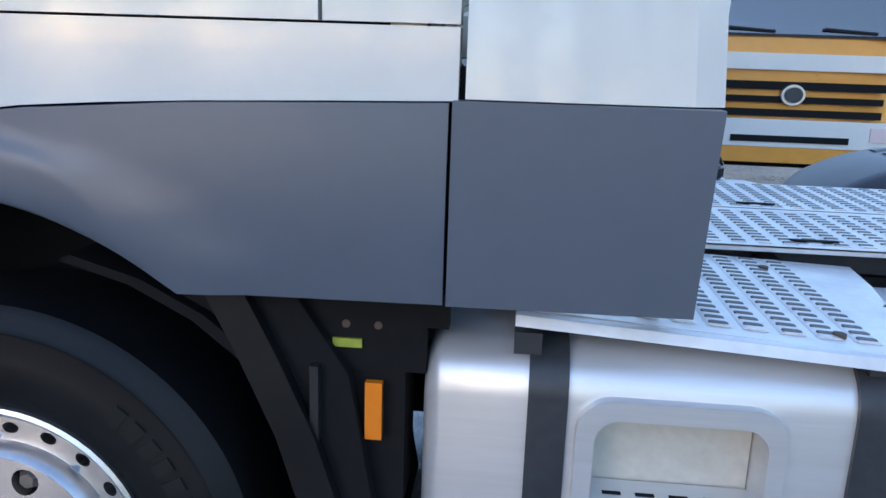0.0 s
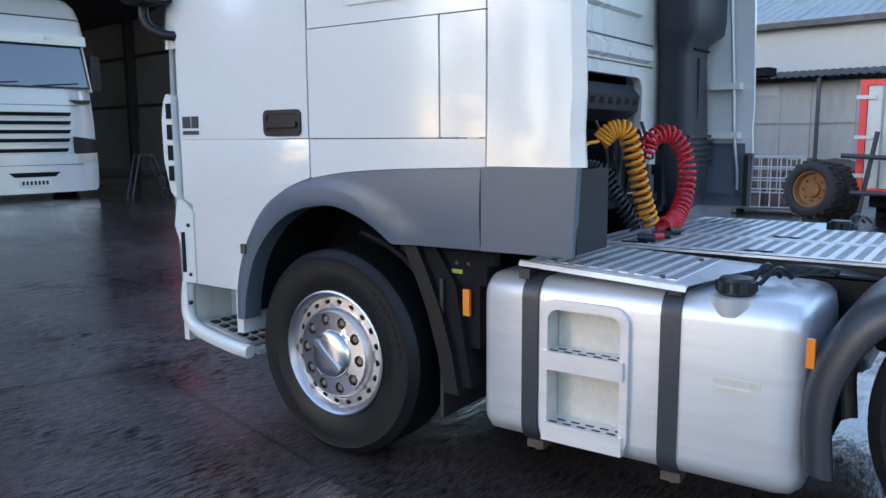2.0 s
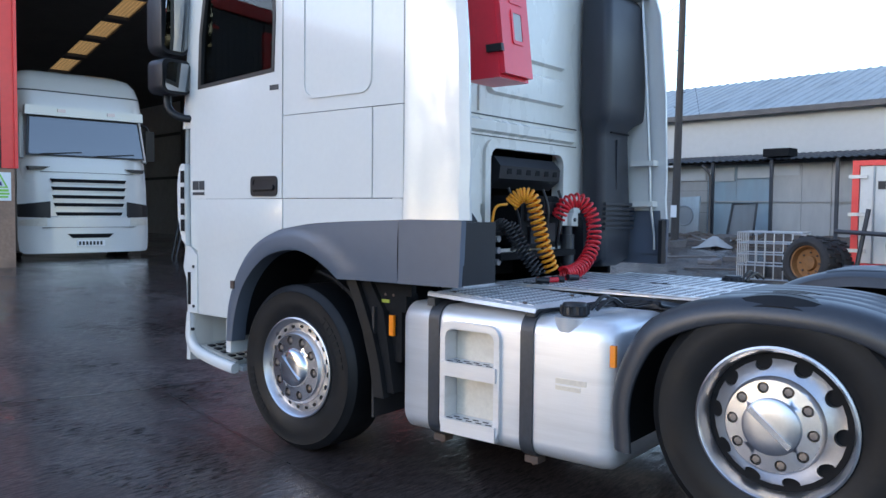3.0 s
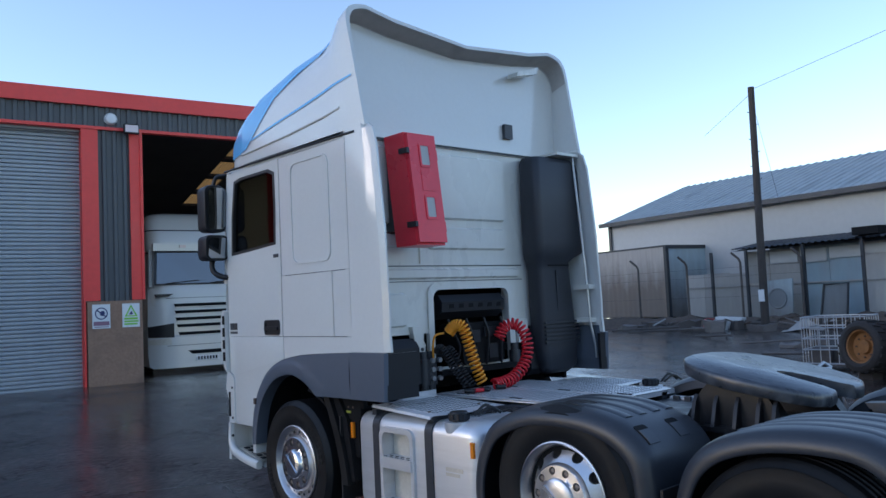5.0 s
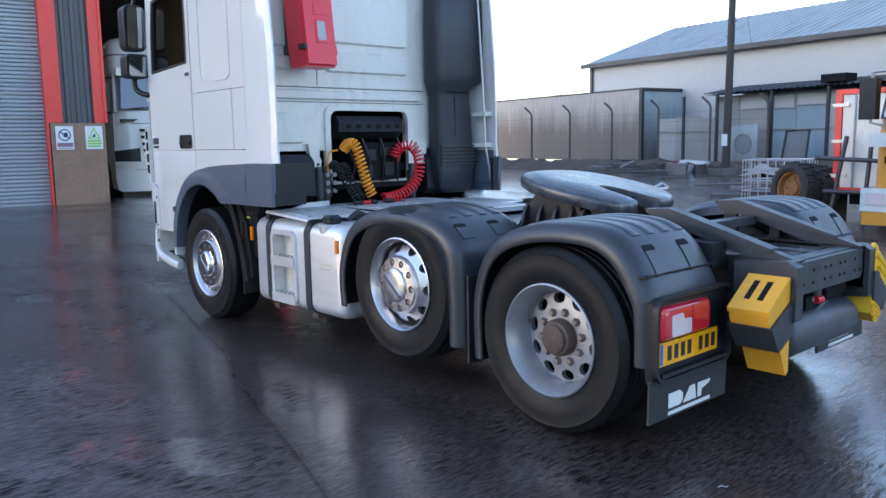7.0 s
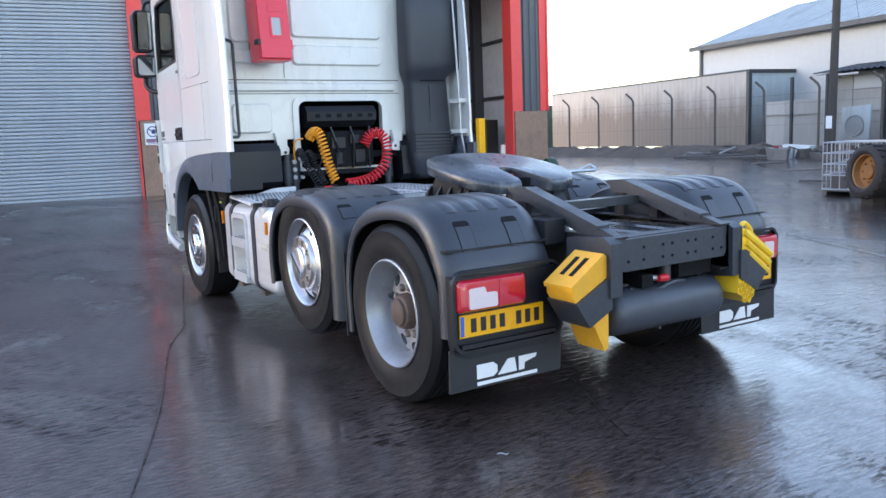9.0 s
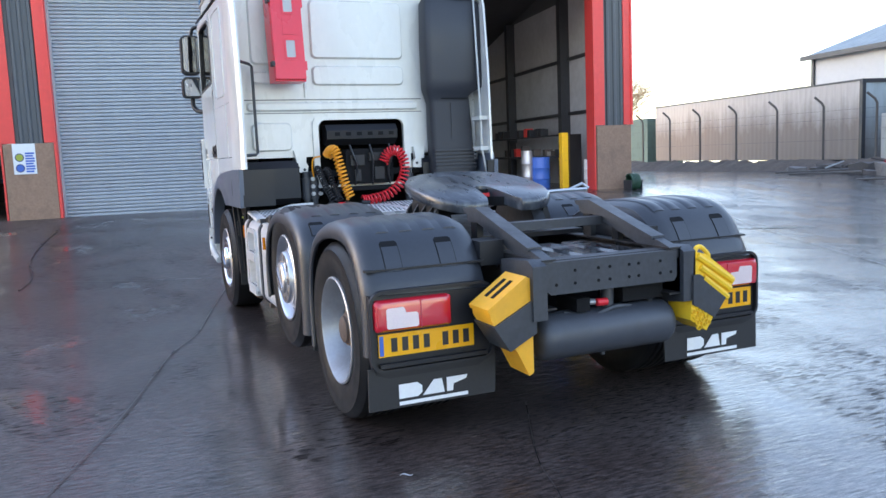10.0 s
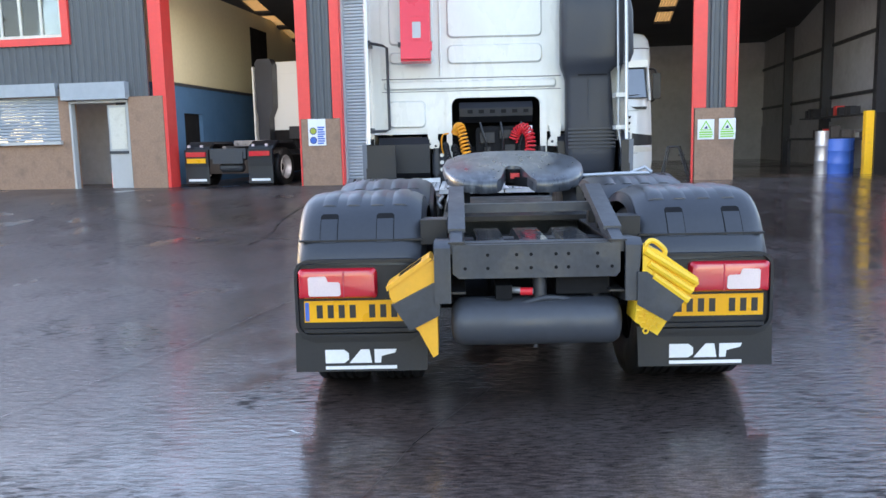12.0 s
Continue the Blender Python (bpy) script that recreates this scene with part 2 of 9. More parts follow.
M_ORANGE = shader("orange_reflector", (0.90, 0.24, 0.01), 0.2, tint=0.06, coat=0.6)
M_LENS_R = shader("red_lamp_lens", (0.62, 0.015, 0.03), 0.12, tint=0.08, grain=120, coat=0.8)
M_LENS_W = shader("clear_lamp_lens", (0.74, 0.58, 0.57), 0.12, tint=0.10, grain=120, coat=0.8)
M_PLATE_Y = shader("yellow_number_plate", (0.95, 0.42, 0.008), 0.3, tint=0.04)
M_INK = shader("black_ink", (0.012, 0.012, 0.014), 0.45)
M_INK_W = shader("white_print", (0.80, 0.80, 0.80), 0.5, tint=0.06)
M_INK_B = shader("blue_print", (0.03, 0.13, 0.50), 0.45)
M_INK_N = shader("navy_print", (0.03, 0.04, 0.14), 0.5, tint=0.1)
M_INK_P = shader("faded_purple_print", (0.30, 0.16, 0.22), 0.55, tint=0.15, grain=40)
M_INK_G = shader("green_print", (0.25, 0.62, 0.08), 0.5)
M_LABEL = shader("faded_yellow_green_label", (0.36, 0.40, 0.05), 0.5, tint=0.3, grain=90)
M_TIPPER = shader("orange_lorry_paint", (0.78, 0.33, 0.05), 0.35, tint=0.06, grain=12, wear=0.2, wear_color=(0.45, 0.20, 0.05), wear_scale=3)
M_OLDRIM = shader("rusted_orange_rim", (0.30, 0.13, 0.04), 0.7, tint=0.25, grain=20, wear=0.5, wear_color=(0.10, 0.06, 0.04), wear_scale=7)
M_INK_R = shader("red_print", (0.55, 0.03, 0.06), 0.5)
M_STRIPE = shader("blue_stripe", (0.10, 0.44, 0.82), 0.2, tint=0.05, coat=0.4)
M_GLASS = glass_shader("cab_glass", (0.48, 0.52, 0.52), 1.5)
M_SCREEN = glass_shader("lorry_windscreen", (0.20, 0.28, 0.32), 2.8)
M_WINDOW = glass_shader("window_glass", (0.75, 0.82, 0.85), 1.7)
M_MIRROR = shader("mirror_glass", (0.42, 0.44, 0.46), 0.03, metal=1.0, tint=0.02, rough_vary=0.01)
M_SEAT = shader("grey_seat_cloth", (0.10, 0.10, 0.11), 0.9, tint=0.2, grain=120)
M_CLAD = shader("grey_cladding", (0.092, 0.098, 0.105), 0.5, tint=0.12, grain=9, wear=0.2, wear_color=(0.14, 0.145, 0.15), wear_scale=0.8, stretch=(1, 1, 0.3))
M_SHUTTER = shader("galvanised_shutter", (0.36, 0.39, 0.42), 0.5, metal=0.15, tint=0.1, grain=8, wear=0.25, wear_color=(0.25, 0.27, 0.30), wear_scale=1.2, spread=0.05)
M_BRICK = shader("brown_rendered_brick", (0.345, 0.205, 0.138), 0.85, tint=0.25, grain=22, bump=0.004, wear=0.6, wear_color=(0.13, 0.088, 0.070), wear_scale=2.8)
M_INNER = shader("grey_lining_sheet", (0.48, 0.49, 0.51), 0.6, tint=0.15, grain=6, wear=0.3, wear_color=(0.07, 0.07, 0.075), wear_scale=1.0)
# roof lining coloured near-black to keep the upper bays dark
M_CEIL = shader("darkened_roof_lining", (0.055, 0.058, 0.065), 0.8, tint=0.2, grain=5, wear=0.3, wear_color=(0.03, 0.03, 0.032), wear_scale=0.8)
M_CREAM = shader("cream_wall_paint", (0.62, 0.55, 0.36), 0.75, tint=0.08, grain=10, wear=0.2, wear_color=(0.45, 0.40, 0.28), wear_scale=1.0)
M_BLUE = shader("blue_wall_paint", (0.045, 0.13, 0.24), 0.6, tint=0.1, grain=10, wear=0.3, wear_color=(0.04, 0.08, 0.13), wear_scale=1.4)
M_FLOOR = shader("workshop_concrete", (0.15, 0.145, 0.138), 0.6, tint=0.25, grain=9, wear=0.5, wear_color=(0.05, 0.048, 0.046), wear_scale=0.7)
M_SHED = shader("pale_grey_sheeting", (0.46, 0.455, 0.445), 0.55, tint=0.07, grain=5, wear=0.2, wear_color=(0.40, 0.40, 0.39), wear_scale=0.5)
M_SHEDROOF = shader("weathered_roof_sheet", (0.33, 0.365, 0.375), 0.5, tint=0.3, grain=5, wear=0.75, wear_color=(0.13, 0.15, 0.16), wear_scale=0.8, stretch=(2.2, 0.25, 1))
M_GRIME = shader("grimy_spoiler_moulding", (0.46, 0.43, 0.40), 0.6, tint=0.12, grain=20, wear=0.5, wear_color=(0.24, 0.21, 0.19), wear_scale=4)


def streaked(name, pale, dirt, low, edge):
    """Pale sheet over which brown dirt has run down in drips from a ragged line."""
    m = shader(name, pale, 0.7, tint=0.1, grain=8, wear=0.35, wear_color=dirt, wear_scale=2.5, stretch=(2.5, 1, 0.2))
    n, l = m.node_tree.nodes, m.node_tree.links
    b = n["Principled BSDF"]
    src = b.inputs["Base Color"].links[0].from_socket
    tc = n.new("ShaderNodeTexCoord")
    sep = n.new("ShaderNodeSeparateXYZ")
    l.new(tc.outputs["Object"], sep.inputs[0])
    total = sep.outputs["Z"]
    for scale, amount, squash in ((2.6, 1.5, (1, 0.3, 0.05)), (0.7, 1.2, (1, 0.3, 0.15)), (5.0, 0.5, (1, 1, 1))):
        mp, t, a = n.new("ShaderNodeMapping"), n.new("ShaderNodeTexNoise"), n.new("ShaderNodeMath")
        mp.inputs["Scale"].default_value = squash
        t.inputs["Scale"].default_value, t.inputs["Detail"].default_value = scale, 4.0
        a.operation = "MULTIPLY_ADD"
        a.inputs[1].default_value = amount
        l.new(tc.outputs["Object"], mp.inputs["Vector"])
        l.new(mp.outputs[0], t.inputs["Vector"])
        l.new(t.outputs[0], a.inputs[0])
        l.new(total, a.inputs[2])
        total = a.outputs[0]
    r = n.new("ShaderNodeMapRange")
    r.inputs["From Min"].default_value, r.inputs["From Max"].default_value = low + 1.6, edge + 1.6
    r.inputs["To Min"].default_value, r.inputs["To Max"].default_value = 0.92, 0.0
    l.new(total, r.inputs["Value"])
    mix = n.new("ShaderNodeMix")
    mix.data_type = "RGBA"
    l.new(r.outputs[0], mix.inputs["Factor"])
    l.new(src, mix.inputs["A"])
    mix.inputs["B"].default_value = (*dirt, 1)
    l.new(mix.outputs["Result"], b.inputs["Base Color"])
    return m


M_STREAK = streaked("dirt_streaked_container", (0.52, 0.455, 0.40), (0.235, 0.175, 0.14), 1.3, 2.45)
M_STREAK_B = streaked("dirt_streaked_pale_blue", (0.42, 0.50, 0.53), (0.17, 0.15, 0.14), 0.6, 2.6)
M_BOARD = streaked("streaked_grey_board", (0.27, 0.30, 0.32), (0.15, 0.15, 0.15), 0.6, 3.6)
M_SHEET = shader("weathered_clear_sheet", (0.38, 0.355, 0.33), 0.55, tint=0.12, grain=4, wear=0.55, wear_color=(0.24, 0.22, 0.205), wear_scale=1.3, stretch=(1.4, 1, 0.4), spread=0.22)
M_SHEET_B = shader("faded_blue_sheet", (0.26, 0.34, 0.38), 0.5, tint=0.1, grain=4, wear=0.5, wear_color=(0.27, 0.26, 0.25), wear_scale=1.1, stretch=(1.4, 1, 0.4))
M_TIMBER = shader("dark_timber_pole", (0.060, 0.050, 0.045), 0.85, tint=0.3, grain=25, bump=0.006, stretch=(1, 1, 0.15))
M_POST = shader("weathered_concrete_post", (0.12, 0.10, 0.09), 0.85, tint=0.2, grain=25, bump=0.004)
M_GALV = shader("galvanised_tube", (0.46, 0.48, 0.50), 0.4, metal=0.7, tint=0.1)
M_DIRT = shader("brown_verge_soil", (0.12, 0.085, 0.065), 0.95, tint=0.4, grain=14, bump=0.02)
M_JUNK = shader("mixed_scrap", (0.14, 0.12, 0.11), 0.7, tint=0.3, grain=20, spread=0.5)
# warm pale twig colour with low sunlight painted in
M_TWIG = shader("bare_twigs", (0.46, 0.30, 0.18), 0.9, tint=0.3, grain=5)
M_LEAF = shader("dark_hedge_leaves", (0.035, 0.045, 0.022), 0.7, tint=0.4, grain=3)
M_SKYLIGHT = bpy.data.materials.new("rooflight_sheet")
M_SKYLIGHT.use_nodes = True
_n = M_SKYLIGHT.node_tree
_t = _n.nodes.new("ShaderNodeBsdfTranslucent")
_t.inputs[0].default_value = (0.42, 0.175, 0.05, 1)
_n.links.new(_t.outputs[0], _n.nodes["Material Output"].inputs["Surface"])


# ---- mesh tools ----
def pieces(name, bm, material, parent=None, label="", **kw):
    """Links every separate island of a bmesh as a part of its own."""
    bm.verts.index_update()
    seen = set()
    out = []
    for v in bm.verts:
        if v.index in seen:
            continue
        stack, island = [v], []
        seen.add(v.index)
        while stack:
            w = stack.pop()
            island.append(w)
            for e in w.link_edges:
                o = e.other_vert(w)
                if o.index not in seen:
                    seen.add(o.index)
                    stack.append(o)
        one = bmesh.new()
        copy = {w: one.verts.new(w.co) for w in island}
        for f in {f for w in island for f in w.link_faces}:
            one.faces.new([copy[w] for w in f.verts])
        out.append(part(name, one, material, parent, label, **kw))
    bm.free()
    return out



def part(name, bm, material, parent=None, label="", bevel=0.0, seg=2, angle=38, keep=False):
    """Links a bmesh as one mesh object, under a thing or a part where one is given."""
    if bevel:
        edges = [e for e in bm.edges if len(e.link_faces) == 2 and e.calc_face_angle(0) > 0.5]
        bmesh.ops.bevel(bm, geom=edges, offset=bevel, segments=seg, profile=0.6, affect="EDGES", clamp_overlap=True)
    me = bpy.data.meshes.new(name)
    bmesh.ops.recalc_face_normals(bm, faces=bm.faces)
    bm.to_mesh(me)
    bm.free()
    me.materials.append(material)
    me.polygons.foreach_set("use_smooth", [True] * len(me.polygons))
    me.set_sharp_from_angle(angle=radians(angle))
    ob = new(name, me)
    if parent is not None:
        ob.parent = parent
        if not keep:
            ob.matrix_parent_inverse = BASE.get(parent.name, Matrix.Identity(4)).inverted()
    if label:
        ob["label"] = label
    return ob


BASE = {}


def thing(name, x, y, z, label, category, group="", yaw=0.0):
    """An Empty at the base of a thing; parts are built in world places (yaw 0) or in the Empty's own axes (keep=True)."""
    ob = new(name)
    ob.empty_display_size = 0.2
    ob.matrix_basis = pose(x, y, z, 0, 0, yaw)
    BASE[ob.name] = ob.matrix_basis.copy()
    return tagged(ob, label, category, group)


def box(bm, x0, x1, y0, y1, z0, z1):
    v = [bm.verts.new((x, y, z)) for z in (z0, z1) for y in (y0, y1) for x in (x0, x1)]
    for f in ((0, 2, 3, 1), (4, 5, 7, 6), (0, 1, 5, 4), (2, 6, 7, 3), (0, 4, 6, 2), (1, 3, 7, 5)):
        bm.faces.new([v[i] for i in f])
    return v


def boxes(*rows):
    bm = bmesh.new()
    for r in rows:
        box(bm, *r)
    return bm


AXES = {"x": lambda a, u, v: (a, u, v), "y": lambda a, u, v: (u, a, v), "z": lambda a, u, v: (u, v, a)}


def prism(bm, pts, axis, a0, a1):
    """Extrudes the outline pts, given in the two other axes, from a0 to a1 along an axis."""
    to = AXES[axis]
    n = len(pts)
    lo, hi = [bm.verts.new(to(a0, *p)) for p in pts], [bm.verts.new(to(a1, *p)) for p in pts]
    bm.faces.new(lo[::-1])
    bm.faces.new(hi)
    for i in range(n):
        j = (i + 1) % n
        bm.faces.new((lo[i], lo[j], hi[j], hi[i]))
    return bm


def ring_prism(bm, outer, inner, axis, a0, a1):
    """A plate with a hole; both outlines have as many points, in step."""
    to = AXES[axis]
    n = len(outer)
    rows = [[bm.verts.new(to(a, *p)) for p in pts] for a in (a0, a1) for pts in (outer, inner)]
    lo_o, lo_i, hi_o, hi_i = rows
    for i in range(n):
        j = (i + 1) % n
        bm.faces.new((lo_o[i], lo_o[j], lo_i[j], lo_i[i]))
        bm.faces.new((hi_o[i], hi_o[j], hi_i[j], hi_i[i]))
        bm.faces.new((lo_o[i], lo_o[j], hi_o[j], hi_o[i]))
        bm.faces.new((lo_i[i], lo_i[j], hi_i[j], hi_i[i]))
    return bm


def rrect(u0, u1, v0, v1, r, seg=4):
    """A rectangle with rounded corners, 4 * (seg + 1) points."""
    out = []
    for cu, cv, a in ((u1 - r, v1 - r, 0), (u0 + r, v1 - r, 90), (u0 + r, v0 + r, 180), (u1 - r, v0 + r, 270)):
        for k in range(seg + 1):
            t = radians(a + 90 * k / seg)
            out.append((cu + r * math.cos(t), cv + r * math.sin(t)))
    return out


def loft(bm, rings, closed=True, caps=True):
    """Skins rings of as many places each."""
    rows = [[bm.verts.new(p) for p in ring] for ring in rings]
    n = len(rows[0])
    for a, b in zip(rows, rows[1:]):
        for i in range(n if closed else n - 1):
            j = (i + 1) % n
            bm.faces.new((a[i], a[j], b[j], b[i]))
    if caps and closed:
        bm.faces.new(rows[0][::-1])
        bm.faces.new(rows[-1])
    return rows


def revolve(bm, profile, seg=48, axis="y", centre=(0, 0, 0), arc=360):
    """Turns a profile of (radius, along) about an axis through centre."""
    rings = []
    cx, cy, cz = centre
    full = arc >= 360
    for k in range(seg if full else seg + 1):
        a = radians(arc * k / seg)
        c, s = math.cos(a), math.sin(a)
        if axis == "y":
            rings.append([(cx + r * c, cy + h, cz + r * s) for r, h in profile])
        elif axis == "z":
            rings.append([(cx + r * c, cy + r * s, cz + h) for r, h in profile])
        else:
            rings.append([(cx + h, cy + r * c, cz + r * s) for r, h in profile])
    if full:
        rings.append(None)
    rows = [[bm.verts.new(p) for p in ring] for ring in rings if ring]
    if full:
        rows.append(rows[0])
    for a, b in zip(rows, rows[1:]):
        for i in range(len(profile) - 1):
            f = [a[i], a[i + 1], b[i + 1], b[i]]
            bm.faces.new(f)
    bmesh.ops.remove_doubles(bm, verts=bm.verts, dist=1e-5)
    return bm


def cyl(bm, p0, p1, r, seg=16, r1=None):
    """A closed round bar from p0 to p1."""
    p0, p1 = Vector(p0), Vector(p1)
    q = (p1 - p0).to_track_quat("Z", "Y")
    r1 = r if r1 is None else r1
    rings = []
    for p, rad in ((p0, r), (p1, r1)):
        rings.append([p + q @ Vector((rad * math.cos(2 * math.pi * k / seg), rad * math.sin(2 * math.pi * k / seg), 0)) for k in range(seg)])
    loft(bm, rings)
    return bm


def tube(bm, pts, r, seg=8, closed=False):
    """A bar swept along pts."""
    pts = [Vector(p) for p in pts]
    rings, up = [], None
    for i, p in enumerate(pts):
        d = (pts[min(i + 1, len(pts) - 1)] - pts[max(i - 1, 0)]).normalized()
        if up is None:
            up = d.orthogonal().normalized()
        up = (up - d * up.dot(d)).normalized()
        side = d.cross(up)
        rings.append([p + r * (math.cos(2 * math.pi * k / seg) * up + math.sin(2 * math.pi * k / seg) * side) for k in range(seg)])
    loft(bm, rings)
    return bm


def spline(pts, n=8):
    """A smooth line through pts (Catmull-Rom)."""
    pts = [Vector(p) for p in pts]
    ext = [2 * pts[0] - pts[1], *pts, 2 * pts[-1] - pts[-2]]
    out = []
    for i in range(1, len(ext) - 2):
        a, b, c, d = ext[i - 1:i + 3]
        for k in range(n):
            t = k / n
            out.append(0.5 * (2 * b + (c - a) * t + (2 * a - 5 * b + 4 * c - d) * t * t + (3 * b - a - 3 * c + d) * t ** 3))
    return out + [pts[-1]]


def helix(pts, turns, radius, n=16):
    """A coil about the smooth line through pts."""
    axis = spline(pts, 24)
    out, up = [], None
    total = turns * n
    for k in range(total + 1):
        s = k / total * (len(axis) - 1)
        i = min(int(s), len(axis) - 2)
        p = axis[i].lerp(axis[i + 1], s - i)
        d = (axis[i + 1] - axis[i]).normalized()
        if up is None:
            up = d.orthogonal().normalized()
        up = (up - d * up.dot(d)).normalized()
        a = 2 * math.pi * k / n
        out.append(p + radius * (math.cos(a) * up + math.sin(a) * d.cross(up)))
    return out


def smooth01(t):
    t = min(1.0, max(0.0, t))
    return t * t * (3 - 2 * t)


def lerp_table(table, x):
    for (x0, v0), (x1, v1) in zip(table, table[1:]):
        if x <= x1:
            t = max(0.0, (x - x0) / (x1 - x0))
            return v0 + (v1 - v0) * t
    return table[-1][1]


# ---- ground ----
def ground_z(x, y):
    """The yard is level under the lorry and rises towards the workshop and the far fence."""
    return 0.45 * smooth01(max((-x - 2.5) / 8.0, (y - 14.0) / 8.0))


gx = [-700, -250, -100, -60, -40] + [-32 + 0.8 * i for i in range(61)] + [20, 30, 50, 100, 250, 700]
gy = [-700, -250, -100, -60, -35] + [-22 + 0.8 * i for i in range(71)] + [40, 60, 100, 250, 700]
gm = bmesh.new()
gv = [[gm.verts.new((x, y, ground_z(x, y) + (0.008 * noise.noise((x * 0.6, y * 0.6, 0)) if abs(x) < 20 and abs(y) < 20 else 0))) for x in gx] for y in gy]
for a, b in zip(gv, gv[1:]):
    for i in range(len(gx) - 1):
        gm.faces.new((a[i], a[i + 1], b[i + 1], b[i]))
ground = tagged(part("ground", gm, M_GROUND), "wet dark concrete yard with puddles and tar joints", "ground", kind="structure")


def tar_line(pts, width):
    bm = bmesh.new()
    line = spline([(x, y, 0) for x, y in pts], 10)
    rnd = random.Random(int(abs(pts[0][0] * 97 + pts[0][1] * 13)) + 3)
    rows = []
    for i, p in enumerate(line):
        d = (line[min(i + 1, len(line) - 1)] - line[max(i - 1, 0)]).normalized()
        side = Vector((-d.y, d.x, 0)) * width * rnd.uniform(0.25, 0.6)
        rows.append([bm.verts.new((q.x, q.y, ground_z(q.x, q.y) + 0.012)) for q in (p + side, p - side)])
    for a, b in zip(rows, rows[1:]):
        bm.faces.new((a[0], a[1], b[1], b[0]))
    tagged(part("tar_joint", bm, M_TAR, ground), "black tar joint across the wet yard")


for pts, w in (([(-6.2, -4.2), (-3.8, -0.3), (-3.15, 1.2), (-2.95, 2.0), (-2.6, 3.6)], 0.022), ([(-2.8, 1.55), (-0.78, 1.05), (0.29, 0.79), (1.0, 0.51), (2.45, 0.12), (3.7, -0.3), (6.0, -1.1)], 0.010), ([(3.4, 2.3), (4.17, 1.93), (4.64, 1.78), (6.0, 1.3)], 0.006), ([(1.9, 3.9), (2.31, 4.88), (2.44, 5.4), (2.9, 7.4)], 0.010), ([(-9.5, 13.6), (-6.73, 12.39), (-3.5, 10.8), (-0.56, 9.19), (4.5, 6.6)], 0.02), ([(-3.4, 9.4), (-3.2, 9.7), (-2.8, 10.5), (-2.4, 11.2)], 0.10), ([(-9.0, -0.6), (-6.0, -0.9), (-4.4, -0.8), (-3.4, -0.9)], 0.03)):
    tar_line(pts, w)

# ---- workshop building ----
# s runs along the front, u outwards from it, from a point at the foot of the front wall
YAW_B = 8.0
B_AT = (-11.02, 3.21, 0.40)
B_M = pose(*B_AT, 0, 0, 90 - YAW_B)        # local x = s, local y = -u (into the building)
FLOOR = 0.0
TOP, FASCIA, SOFFIT = 5.75, 5.45, 5.0


def bpart(name, bm, material, parent=None, label="", category="", bevel=0.0, **kw):
    """A piece of the building, given in its own axes: x along the front, y into it, z up from its floor."""
    ob = part(name, bm, material, None, bevel=bevel, **kw)
    if parent is None:
        ob.matrix_basis = B_M
        tagged(ob, label, category or "building", kind="structure")
    else:
        ob.parent = parent
        if label:
            ob["label"] = label
    return ob


def ribbed(bm, x0, x1, z0, z1, y, pitch=0.2, depth=0.035, thick=0.03):
    """A sheet with upright trapezoid ribs, standing at y."""
    pts, x = [], x0
    while x < x1 - 1e-6:
        for f, d in ((0.0, 0), (0.45, 0), (0.58, 1), (0.87, 1)):
            if x + f * pitch < x1:
                pts.append((x + f * pitch, y - d * depth))
        x += pitch
    pts.append((x1, y))
    back = [(px, y + thick) for px in (x1, x0)]
    prism(bm, pts + back, "z", z0, z1)


PIERS = {"office": (-9.45, -8.42), "left": (-4.94, -3.88), "middle": (-0.40, 0.68), "right": (4.32, 5.25), "corner": (8.74, 9.78)}
BAYS = [(-8.55, -5.0), (-3.95, -0.27), (0.82, 4.24), (5.15, 8.72)]
DEEP = 17.0
# added area lamps inside two open bays, to lift the daylight there
for (s0, s1), power in ((BAYS[0], 17.0), (BAYS[3], 8.0)):
    lamp = new("bay_daylight", bpy.data.lights.new("bay_daylight", "AREA"))
    lamp.data.shape = "RECTANGLE"
    lamp.data.size, lamp.data.size_y, lamp.data.energy, lamp.data.color = s1 - s0 - 0.2, 4.4, power, (0.92, 0.96, 1.0)
    lamp.matrix_world = B_M @ pose((s0 + s1) / 2, 0.55, 2.5, 90)
# fascia over the bays
bm = bmesh.new()
ribbed(bm, -9.5, 9.78, SOFFIT + 0.06, FASCIA, 0.0)
fascia = bpart("wall_front", bm, M_CLAD, label="dark grey ribbed cladding over the workshop bays", category="wall")
bpart("trim", boxes((-20.0, 9.84, -0.10, 0.06, FASCIA, TOP)), M_RED_PAINT, fascia, "red painted eaves flashing", bevel=0.02)
bpart("trim", boxes((-9.5, 9.8, -0.05, 0.10, SOFFIT, SOFFIT + 0.06)), M_RED_PAINT, fascia, "red lintel flashing", bevel=0.01)
